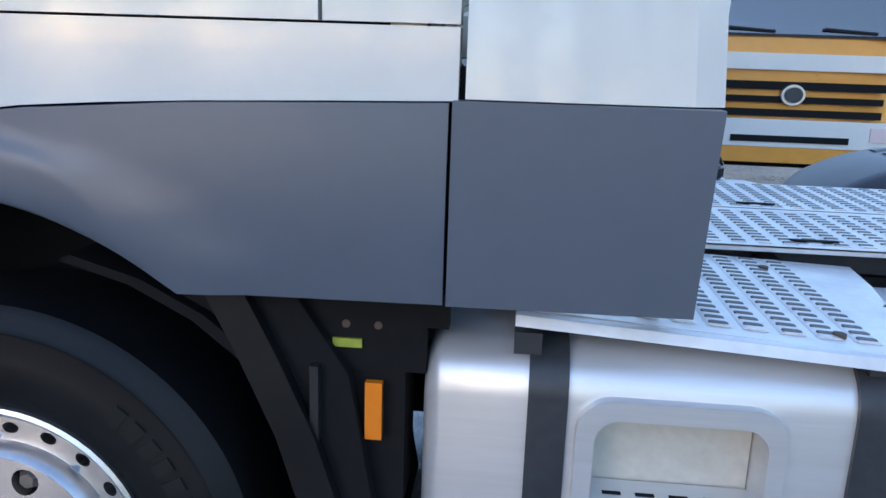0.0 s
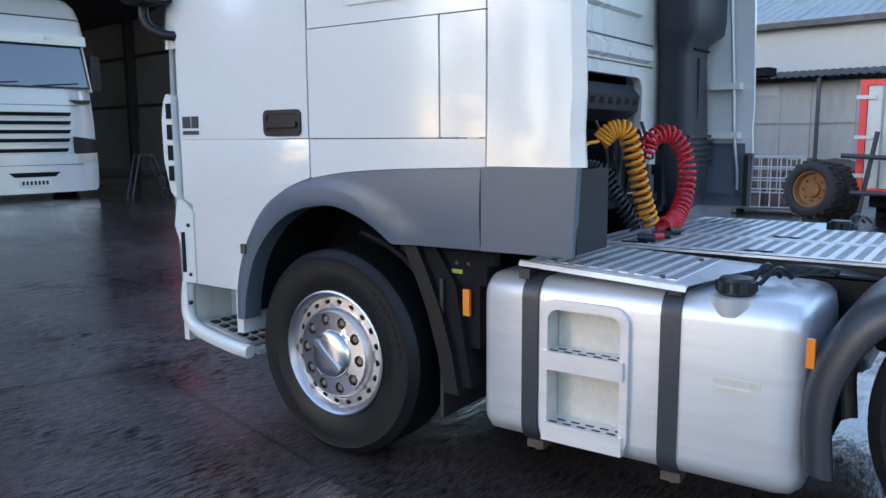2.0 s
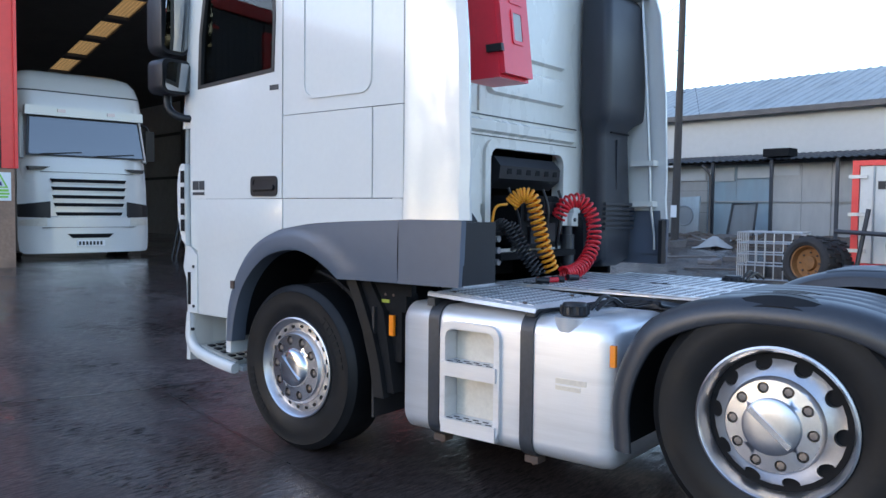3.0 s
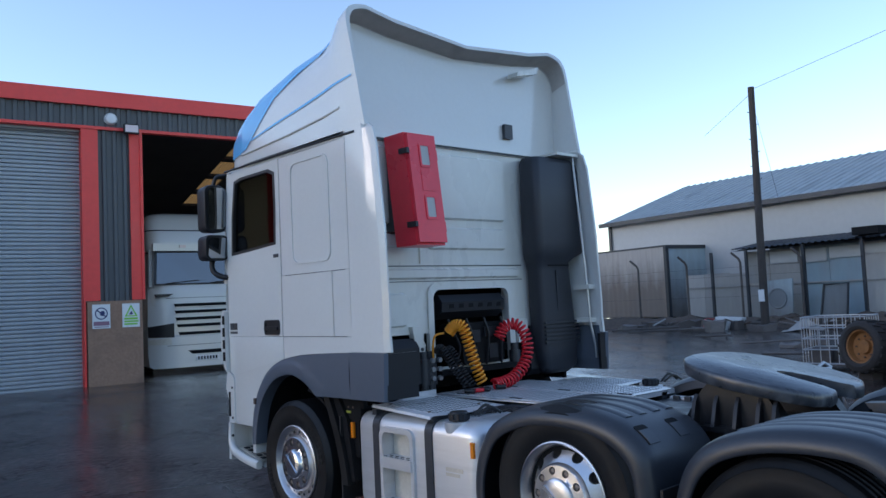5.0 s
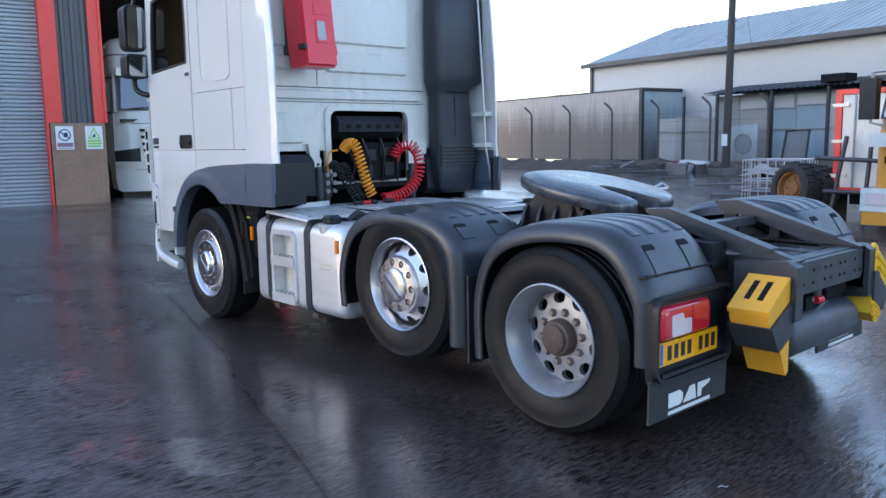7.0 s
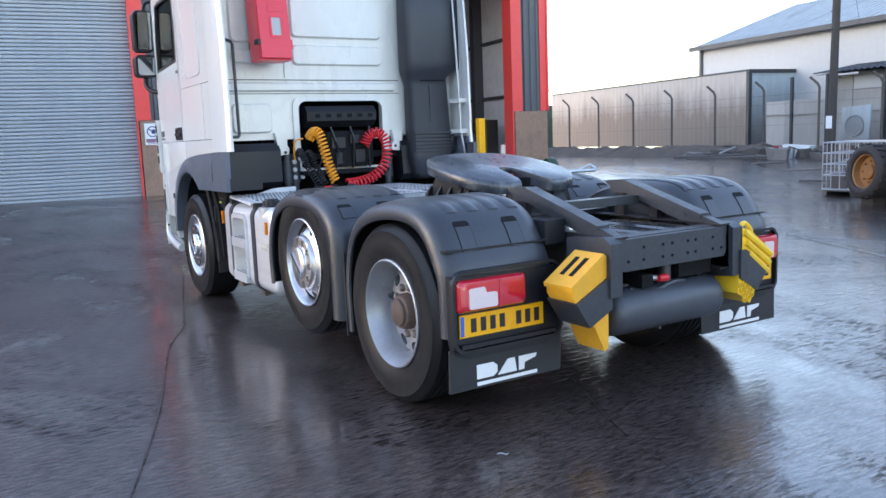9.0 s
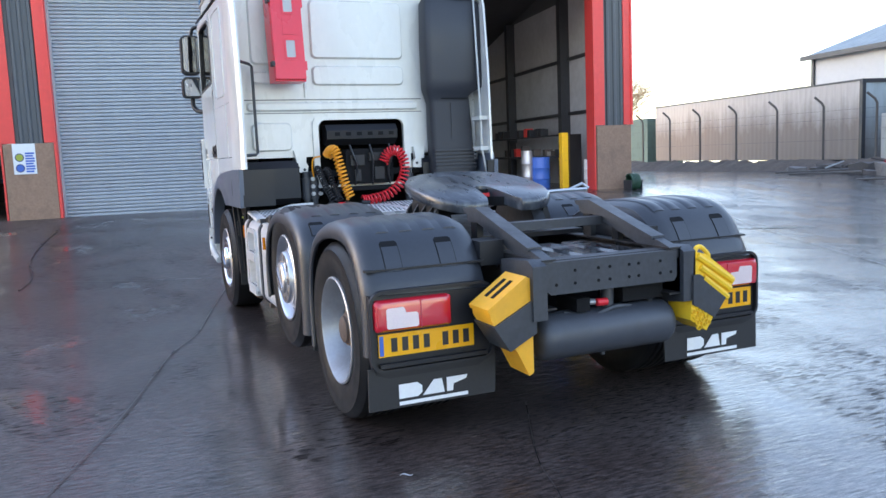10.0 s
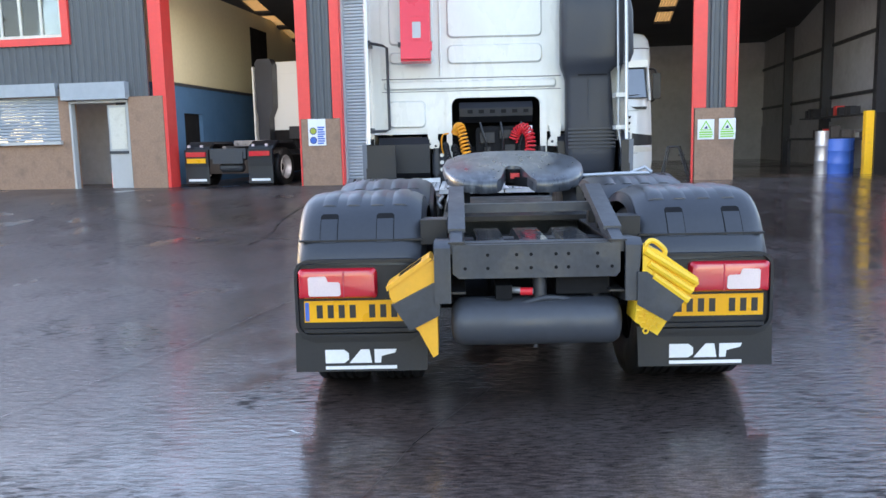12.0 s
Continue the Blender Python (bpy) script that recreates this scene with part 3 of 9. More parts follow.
# piers
for key, (s0, s1) in PIERS.items():
    if key == "office":
        bm = boxes((s0, s1 - 0.09, -0.05, 0.3, FLOOR - 0.25, 2.35))
        pier = bpart("wall_pier", bm, M_BRICK, label="brown brick pier beside the office door", category="wall", bevel=0.01)
        bm = boxes((s1 - 0.088, s1, -0.03, 0.45, FLOOR - 0.25, 2.352), (s1 - 0.34, s1, -0.03, 0.45, 2.352, SOFFIT))
        bpart("trim", bm, M_RED_PAINT, pier, "red painted steel jamb", bevel=0.01)
        continue
    bm = boxes((s0 + 0.02, s1 - 0.06, -0.06, 0.36, FLOOR - 0.25, 1.66))
    pier = bpart("wall_pier", bm, M_BRICK, label="brown brick plinth of a workshop pier", category="wall", bevel=0.012)
    bm = bmesh.new()
    ribbed(bm, s0 + 0.24, s1 - 0.2, 1.66, SOFFIT, 0.03, pitch=0.19, depth=0.04)
    bpart("cladding", bm, M_CLAD, pier, "dark grey ribbed cladding")
    z0 = FLOOR - 0.25
    bpart("trim", boxes((s0 - 0.04, s0 + 0.0, -0.03, 0.10 if key == "right" else 0.42, z0, SOFFIT), (s0 - 0.04, s0 + 0.26, -0.034, 0.0, 1.67, SOFFIT)), M_RED_PAINT, pier, "red painted steel jamb", bevel=0.006)
    bpart("trim", boxes((s1 - 0.05, s1, -0.064, 0.42, z0 if key == "left" else 1.67, SOFFIT), (s1 - 0.24, s1, -0.034, 0.0, 1.67, SOFFIT)), M_RED_PAINT, pier, "red painted steel jamb", bevel=0.006)
# office part of the front
bm = bmesh.new()
ribbed(bm, -20.0, -13.6, 2.6, FASCIA, 0.0, pitch=0.19)
ribbed(bm, -10.95, -8.88, 2.36, FASCIA, 0.0, pitch=0.19)
ribbed(bm, -13.6, -10.95, 2.6, 3.72, 0.0, pitch=0.19)
ribbed(bm, -13.6, -10.95, 5.1, FASCIA, 0.0, pitch=0.19)
office = bpart("wall_office", bm, M_CLAD, label="grey ribbed cladding of the office front", category="wall")
bpart("wall", boxes((-20, -13.5, 0.01, 0.3, -0.3, 2.6), (-13.5, -11.42, 0.01, 0.3, -0.3, 1.28), (-11.42, -11.1, 0.01, 0.3, -0.3, 2.6), (-11.1, -10.9, 0.01, 0.3, 2.35, 2.6), (-13.5, -11.42, 0.01, 0.3, 2.4, 2.6)), M_BRICK, office, "brown brick lower wall")
w = bpart("window_1", boxes((-13.55, -10.9, -0.08, 0.12, 3.70, 3.88), (-13.55, -10.9, -0.08, 0.12, 5.05, 5.2), (-11.1, -10.9, -0.08, 0.12, 3.88, 5.05), (-13.55, -13.4, -0.08, 0.12, 3.88, 5.05)), M_RED_PAINT, label="office window with a broad red surround", category="window", bevel=0.01)
bpart("window_frame", boxes((-13.4, -11.1, -0.02, 0.06, 3.88, 3.96), (-13.4, -11.1, -0.02, 0.06, 4.97, 5.05), *[(x, x + 0.07, -0.02, 0.06, 3.96, 4.97) for x in (-13.4, -12.85, -12.3, -11.72, -11.17)]), M_ALU_DIRTY, w, "weathered aluminium frame", bevel=0.005)
for x in (-13.33, -12.78, -12.23, -11.65):
    bpart("pane", boxes((x, x + 0.48, 0.015, 0.025, 3.96, 4.97)), M_WINDOW, w)
bpart("blind", boxes((-13.4, -11.1, 0.5, 0.53, 3.9, 5.05)), M_SHED, w, "pale blind behind the panes")
# shuttered window
w = bpart("window_2", boxes((-13.5, -11.36, -0.16, 0.02, 2.42, 2.74)), M_SHUTTER, label="ground floor window behind a closed roller shutter", category="window", bevel=0.02)
slat = bmesh.new()
prism(slat, [(0.05, 0.0), (0.032, 0.012), (0.026, 0.038), (0.032, 0.064), (0.05, 0.078), (0.062, 0.078), (0.062, 0.0)], "x", -13.45, -11.42)
slat_ob = bpart("slat", slat, M_SHUTTER, w)
slat_ob.location = (0, 0, 1.30)
for k in range(1, 14):
    o = new("slat", slat_ob.data)
    o.parent = w
    o.location = (0, 0, 1.30 + 0.08 * k)
bpart("window_sill", boxes((-13.5, -11.36, -0.1, 0.05, 1.2, 1.29)), M_SHED, w, bevel=0.01)
# office door, open
d = bpart("door_1", boxes((-11.1, -11.045, -0.03, 0.14, -0.25, 2.28), (-9.52, -9.47, -0.03, 0.14, -0.25, 2.28), (-11.1, -9.47, -0.03, 0.14, 2.22, 2.28)), M_SHED, label="open office doorway with a white frame", category="door", bevel=0.01)
bpart("shutter_box", boxes((-11.2, -9.42, -0.2, 0.0, 2.30, 2.72)), M_SHUTTER, d, "grey roller shutter box", bevel=0.02)
bpart("leaf", boxes((-10.12, -9.56, 0.10, 0.15, -0.2, 2.16)), M_SHED, d, "fixed white side panel", bevel=0.01)
bpart("glazing", boxes((-10.06, -9.62, 0.085, 0.095, 1.05, 2.1)), M_ALU_DIRTY, d, "milky panel glass")
bpart("rail", boxes((-10.12, -9.56, 0.07, 0.10, 0.93, 1.0)), M_STEEL, d)
# the lobby's dimness is put into this wall's dark colour
bpart("lining", boxes((-11.2, -9.3, 2.3, 2.36, -0.2, 2.6)), M_CLAD, d, "lobby wall coloured dark grey to look dim")
# roof, back and side walls, floor
bpart("floor", boxes((-20, 9.7, 0.30, DEEP, -0.5, 0.005)), M_FLOOR, label="oil stained workshop floor", category="floor")
LIGHTS = (-9.2, -4.63, -0.06, 4.5)   # rooflight strips run into the depth
CEIL = [(0.12, 5.65), (4.2, 6.28), (12.0, 4.92), (DEEP + 0.1, 4.92)]


def ceil_sheet(bm, s0, s1, y0, y1, lift=0.0, thick=0.08):
    """A stretch of the pitched roof lining between two depths."""
    ys = [y0] + [y for y, z in CEIL if y0 < y < y1] + [y1]
    low = [(y, lerp_table(CEIL, y) + lift) for y in ys]
    prism(bm, low + [(y, z + thick) for y, z in low[::-1]], "x", s0, s1)


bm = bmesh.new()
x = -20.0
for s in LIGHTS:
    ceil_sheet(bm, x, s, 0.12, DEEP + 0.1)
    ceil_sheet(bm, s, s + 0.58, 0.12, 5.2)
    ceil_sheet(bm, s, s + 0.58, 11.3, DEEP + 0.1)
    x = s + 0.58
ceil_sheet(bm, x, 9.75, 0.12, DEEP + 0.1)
roof = bpart("ceiling", bm, M_CEIL, label="pitched workshop roof lining, coloured near-black, between rooflights", category="ceiling")
for s in LIGHTS:
    purlins = bmesh.new()
    for k in range(4):
        y = 5.2 + 1.54 * k
        bm = bmesh.new()
        pitch = 0.58 / 6
        top = []
        for i in range(6):
            top += [(s + pitch * i, 0.0), (s + pitch * (i + 0.5), 0.018)]
        top.append((s + 0.58, 0.0))
        za, zb = lerp_table(CEIL, y) + 0.05, lerp_table(CEIL, y + 1.26) + 0.05
        loft(bm, [[(px, y, za + h) for px, h in top], [(px, y + 1.26, zb + h) for px, h in top]], closed=False)
        bpart("rooflight", bm, M_SKYLIGHT, label="amber corrugated translucent rooflight sheet", category="rooflight")
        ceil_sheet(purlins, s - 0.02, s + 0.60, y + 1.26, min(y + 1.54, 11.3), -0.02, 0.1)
    bpart("purlin", purlins, M_CEIL, label="purlins in the lining's near-black colour between rooflight sheets", category="purlin")
bpart("wall_back", boxes((-20, 9.75, DEEP, DEEP + 0.2, -0.4, 5.9)), M_INNER, label="dark back wall of the workshop", category="wall")
bm = bmesh.new()
ribbed(bm, 0.15, DEEP, -0.4, 5.6, 0.0, pitch=0.25)
end = bpart("wall_side", bm, M_CLAD, label="grey ribbed side wall of the workshop", category="wall")
end.matrix_basis = B_M @ pose(9.72, 0, 0, 0, 0, 90)
bm = bmesh.new()
prism(bm, [(0.15, 5.6), (8.1, 5.6), (4.2, 6.34)], "y", -0.03, 0.03)
bpart("gable", bm, M_CLAD, end, "grey gable over the side wall")
bpart("lining", boxes((0.4, DEEP, 0.06, 0.1, -0.4, 1.4)), M_INNER, end, "grey lower lining")
bpart("lining", boxes((0.4, DEEP, 0.04, 0.055, 1.4, 5.5)), M_INNER, end, "grey upper lining sheets")
bm = boxes((0.4, DEEP, 0.06, 0.12, 2.1, 2.2), (0.4, DEEP, 0.06, 0.12, 3.7, 3.8), *[(x, x + 0.25, 0.04, 0.34, -0.3, 5.5) for x in (3.5, 8.0, 12.5)])
bpart("rail", bm, M_STEEL, end, "steel sheeting rails and stanchions")
# inner wall of the left bay: blue below, cream above
iw = bpart("wall_inner", boxes((-9.2, -9.0, 0.5, DEEP, 2.75, 5.5)), M_CREAM, label="cream and blue painted wall of the left bay", category="wall")
# near-black panel set in the doorway, darkening it
bpart("inner_door", boxes((-9.16, -9.10, 2.0, 3.1, -0.2, 2.0)), M_DARK, iw, "near-black panel filling the doorway in the blue wall")
bpart("dado", boxes((-9.2, -8.99, 0.5, 2.0, -0.2, 2.75), (-9.2, -8.99, 3.1, DEEP, -0.2, 2.75), (-9.2, -8.99, 2.0, 3.1, 2.0, 2.75)), M_BLUE, iw, "dark blue painted lower wall")
bpart("rail", boxes((-9.0, -8.95, 0.5, DEEP, 2.72, 2.8)), M_STEEL, iw)
bpart("window", boxes((-9.01, -8.97, 7.0, 8.4, 3.6, 5.0)), M_DARK, iw, "small dark inner window")
bpart("wall_divider", boxes((-13.6, -9.3, 2.5, 2.7, -0.3, 5.5)), M_INNER, label="plain office partition", category="wall")
# closed roller shutter of the second bay
sh = bpart("roller_shutter", boxes((-3.92, -0.36, 0.10, 0.34, SOFFIT - 0.05, SOFFIT + 0.5)), M_SHUTTER, label="closed grey galvanised roller shutter door", category="door", bevel=0.02)
bm = bmesh.new()
prism(bm, [(0.0, 0.0), (-0.018, 0.012), (-0.024, 0.036), (-0.018, 0.06), (0.0, 0.072), (0.012, 0.072), (0.012, 0.0)], "x", -3.88, -0.42)
for v in bm.verts:
    v.co.y += 0.22
sl = bpart("slat", bm, M_SHUTTER, sh)
sl.location = (0, 0, -0.2)
for k in range(1, 68):
    o = new("slat", sl.data)
    o.parent = sh
    o.location = (0, 0, -0.2 + 0.0775 * k)
bpart("backing", boxes((-3.88, -0.40, 0.235, 0.25, -0.3, SOFFIT)), M_SHUTTER, sh, "inner face of the shutter")
bpart("guide", boxes((-3.89, -3.83, 0.12, 0.3, -0.25, SOFFIT)), M_SHUTTER, sh)


def wall_sign(s, z, w, h, label, kind):
    t = thing("warning_sign", 0, 0, 0, label, "sign", "signs on the piers")
    t.matrix_basis = B_M @ pose(s, -0.075, z)
    kw = dict(keep=True)
    part("board", boxes((0, w, -0.008, 0.008, 0, h)), M_INK_W, t, **kw)
    bm = bmesh.new()
    if kind == "stop":
        revolve(bm, [(w * 0.30, -0.004), (w * 0.36, -0.004), (w * 0.36, 0.0), (w * 0.30, 0.0)], 32, "y", (w / 2, -0.010, h * 0.62))
        part("ring", bm, M_INK_N, t, "dark blue ring", **kw)
        bm = bmesh.new()
        prism(bm, [(w * 0.44, h * 0.54), (w * 0.58, h * 0.52), (w * 0.70, h * 0.60), (w * 0.66, h * 0.72), (w * 0.52, h * 0.73), (w * 0.42, h * 0.64)], "y", -0.014, -0.009)
        part("symbol", bm, M_INK_N, t, **kw)
        bm = bmesh.new()
        prism(bm, [(w * 0.24, h * 0.74), (w * 0.28, h * 0.78), (w * 0.77, h * 0.50), (w * 0.73, h * 0.46)], "y", -0.018, -0.0145)
        part("slash", bm, M_INK_N, t, **kw)
        part("panel", boxes((w * 0.06, w * 0.94, -0.013, -0.009, h * 0.12, h * 0.29)), M_INK_P, t, "faded purple text band", **kw)
        part("panel", boxes((w * 0.10, w * 0.90, -0.013, -0.009, h * 0.05, h * 0.08)), M_INK_P, t, **kw)
    elif kind == "green":
        ring_prism(bm, [(w * 0.13, h * 0.45), (w * 0.87, h * 0.45), (w * 0.5, h * 0.95)], [(w * 0.25, h * 0.495), (w * 0.75, h * 0.495), (w * 0.5, h * 0.845)], "y", -0.014, -0.009)
        part("triangle", bm, M_INK_G, t, "green outlined triangle", **kw)
        bm = bmesh.new()
        prism(bm, [(w * 0.38, h * 0.53), (w * 0.60, h * 0.53), (w * 0.54, h * 0.68), (w * 0.46, h * 0.62)], "y", -0.014, -0.009)
        part("symbol", bm, M_INK_N, t, **kw)
        for r0, r1, x1 in ((0.32, 0.40, 0.88), (0.21, 0.28, 0.92), (0.10, 0.17, 0.86)):
            part("panel", boxes((w * 0.10, w * x1, -0.013, -0.009, h * r0, h * r1)), M_INK_G, t, "green text line", **kw)
    else:
        for r, m in ((0.20, M_INK_B), (0.55, M_LABEL)):
            bm = bmesh.new()
            revolve(bm, [(0.0, -0.004), (w * 0.16, -0.004), (w * 0.16, 0.0)], 20, "y", (w * 0.29, -0.010, h * r))
            part("symbol", bm, m, t, **kw)
            bm = bmesh.new()
            revolve(bm, [(w * 0.16, -0.005), (w * 0.20, -0.005), (w * 0.20, 0.0), (w * 0.16, 0.0)], 20, "y", (w * 0.29, -0.010, h * r))
            part("ring", bm, M_INK_N, t, **kw)
        for q in range(8):
            part("panel", boxes((w * 0.54, w * (0.94 if q % 3 else 0.88), -0.013, -0.009, h * (0.06 + 0.085 * q), h * (0.115 + 0.085 * q))), M_INK_B, t, "blue text line", **kw)
    return t


wall_sign(-0.30, 1.14, 0.32, 0.46, "white sign with a dark blue prohibition ring", "stop")
wall_sign(0.24, 1.14, 0.32, 0.46, "white and green triangle sign on brick pier", "green")
wall_sign(4.40, 0.96, 0.36, 0.45, "pale green notice on brick pier", "green")
wall_sign(4.86, 0.96, 0.36, 0.46, "pale green triangle sign on brick pier", "green")
wall_sign(-4.74, 1.02, 0.44, 0.64, "white sign with blue round safety symbols", "blue")
t = thing("wall_lamp", 0, 0, 0, "round white bulkhead lamp on the fascia", "lamp")
t.matrix_basis = B_M @ pose(0.10, -0.04, 5.22)
bm = bmesh.new()
revolve(bm, [(0.0, -0.09), (0.09, -0.07), (0.12, -0.02), (0.12, 0.04)], 24, "y")
part("globe", bm, M_INK_W, t, keep=True)
t = thing("flood_lamp", 0, 0, 0, "small black flood lamp over the bay", "lamp")
t.matrix_basis = B_M @ pose(0.45, -0.1, 5.02)
part("housing", boxes((-0.14, 0.14, -0.14, -0.04, -0.09, 0.09)), M_BLACK, t, bevel=0.012, keep=True)
part("lens", boxes((-0.12, 0.12, -0.15, -0.143, -0.07, 0.07)), M_LENS_W, t, keep=True)
part("bracket", boxes((-0.02, 0.02, -0.04, 0.1, -0.02, 0.02)), M_STEEL, t, keep=True)


# ---- the tractor unit ----
MID = 2.51                     # centre line, y
L, R = MID - 1.25, MID + 1.25  # its two sides
truck = thing("tractor_unit", 1.0, MID, 0.0, "white six-wheeled lorry tractor unit with grey skirts", "lorry")


def tp(name, bm, material, label="", bevel=0.0, parent=None, **kw):
    return part(name, bm, material, parent or truck, label, bevel, **kw)


def both(y):
    """y on the near side and its mirror on the far side."""
    return y, 2 * MID - y


# cab shell: inner walls, hollow, with window holes
cab = tp("cab", boxes((-2.12, -2.04, L + 0.05, R - 0.05, 1.14, 2.2), (-0.23, -0.17, L + 0.05, L + 0.82, 1.5, 3.06), (-0.23, -0.17, R - 0.79, R - 0.05, 1.5, 3.06), (-0.23, -0.17, L + 0.82, R - 0.79, 1.86, 3.06), (-2.1, -0.2, L + 0.05, R - 0.05, 3.02, 3.05)), M_WHITE, "white painted cab shell")


tp("cab_floor", boxes((-2.12, -0.17, L + 0.06, R - 0.06, 1.30, 1.36), (-2.12, -1.62, L + 0.06, R - 0.06, 0.75, 1.30)), M_DARK, "dark cab floor")


def seam_panel(name, pts, y, mat=M_WHITE, parent=None, label="", depth=0.05, bevel=0.0035):
    """A body panel in the side of the cab, outline in x and z."""
    for side in (0, 1):
        bm = bmesh.new()
        y0 = both(y)[side]
        y1 = y0 + depth * (1 if side == 0 else -1)
        prism(bm, pts, "y", y0, y1)
        tp(name, bm, mat, label, bevel, parent or cab)


ARCH_OUT = [(-1.615, 0.60), (-1.60, 0.80), (-1.53, 1.00), (-1.42, 1.16), (-1.27, 1.265), (-1.07, 1.335), (-0.85, 1.368), (-0.55, 1.388), (-0.12, 1.402)]
ARCH_IN = [(-1.555, 0.60), (-1.535, 0.74), (-1.47, 0.92), (-1.36, 1.06), (-1.22, 1.16), (-1.07, 1.205), (-0.93, 1.215), (-0.80, 1.185), (-0.68, 1.13), (-0.58, 1.065)]
# quarter panel behind the door, in two heights, and the flush locker door
seam_panel("quarter_panel", [(-1.08, 2.022), (-0.112, 2.022), (-0.112, 3.0), (-1.08, 3.0)], L + 0.004, label="white upper quarter panel")
seam_panel("locker_door", [(-1.08, 1.524), (-0.338, 1.524), (-0.338, 2.017), (-1.08, 2.017)], L, label="white flush locker door")
seam_panel("quarter_panel", [(-0.332, 1.524), (-0.112, 1.524), (-0.112, 2.017), (-0.332, 2.017)], L + 0.004)
seam_panel("sill_panel", [(-1.08, 1.339), (-0.95, 1.359), (-0.85, 1.372), (-0.70, 1.383), (-0.55, 1.391), (-0.33, 1.399), (-0.112, 1.406), (-0.112, 1.5195), (-1.08, 1.5195)], L + 0.002, label="white sill panel over the skirt")
# raised frame on the quarter panel
for y in both(L - 0.004):
    bm = bmesh.new()
    s = 1 if y < MID else -1
    ring_prism(bm, rrect(-0.90, -0.34, 2.10, 2.93, 0.08, 5), rrect(-0.885, -0.355, 2.115, 2.915, 0.07, 5), "y", y, y + s * 0.012)
    tp("pressing", bm, M_WHITE, parent=cab)
# doors with a window hole; the lower edge follows the wheel arch
DOOR_ARCH = []
arch_line = spline([(x, 0, z) for x, z in ARCH_OUT], 8)
for p, q in zip(arch_line, arch_line[1:]):
    d = (q - p).normalized()
    m = p + Vector((-d.z, 0, d.x)) * 0.007
    if m.z > 0.76 and m.x < -1.094:
        DOOR_ARCH.append((m.x, m.z))
DOOR_ARCH.append((-1.088, 1.341))
for side, y in enumerate(both(L)):
    s = 1 if side == 0 else -1
    bm = bmesh.new()
    win = [(-1.16, 2.29), (-1.145, 2.60), (-1.15, 2.90), (-1.25, 2.94), (-1.75, 2.94), (-1.87, 2.92), (-1.93, 2.60), (-1.95, 2.25), (-1.55, 2.27)]
    rim = [(-1.088, 1.524), (-1.086, 2.6), (-1.086, 3.0), (-1.2, 3.0), (-1.8, 3.0), (-2.0, 3.0), (-2.03, 2.6), (-2.045, 1.524), (-1.55, 1.524)]
    ring_prism(bm, rim, win, "y", y, y + s * 0.045)
    prism(bm, [(-2.045, 1.5195), (-2.045, 1.20), (-1.97, 1.17), (-1.97, 0.74), (-1.613, 0.74), *DOOR_ARCH, (-1.088, 1.5195)], "y", y, y + s * 0.045)
    bmesh.ops.remove_doubles(bm, verts=bm.verts, dist=0.0005)
    door = tp("door", bm, M_WHITE, "white cab door", 0.0035, truck)
    bm = bmesh.new()
    prism(bm, win, "y", y + s * 0.020, y + s * 0.026)
    g = part("window", bm, M_GLASS, door, "tinted side window")
    g.matrix_parent_inverse = Matrix.Identity(4)
    bm = bmesh.new()
    win_in = [(-1.195 + (x + 1.195) * 0.93 - 0.02, 2.6 + (z - 2.6) * 0.93) for x, z in win]
    ring_prism(bm, win, win_in, "y", y - s * 0.004, y + s * 0.02)
    part("seal", bm, M_INK, door, "black rubber window seal")
    # recessed handle
    bm = bmesh.new()
    ring_prism(bm, rrect(-1.385, -1.13, 1.535, 1.66, 0.028), rrect(-1.36, -1.155, 1.555, 1.64, 0.02), "y", y - s * 0.008, y + s * 0.01)
    prism(bm, rrect(-1.37, -1.14, 1.545, 1.65, 0.02), "y", y - s * 0.002, y + s * 0.01)
    prism(bm, rrect(-1.365, -1.15, 1.575, 1.605, 0.012), "y", y - s * 0.022, y - s * 0.004)
    part("handle", bm, M_BLACK, door, "black recessed door handle")
    for k, (x0, x1, z0, z1) in enumerate([(-2.015, -1.95, 1.580, 1.640), (-1.94, -1.885, 1.580, 1.640), (-2.015, -1.885, 1.545, 1.565)]):
        if side == 0:
            part("badge", boxes((x0, x1, y - 0.004, y + 0.003, z0, z1)), M_STEEL, door, "chrome model badge", 0.003)
    if side == 0:
        part("badge", boxes((-1.20, -1.12, y - 0.004, y + 0.003, 2.18, 2.21)), M_STEEL, door, "small power badge", 0.003)
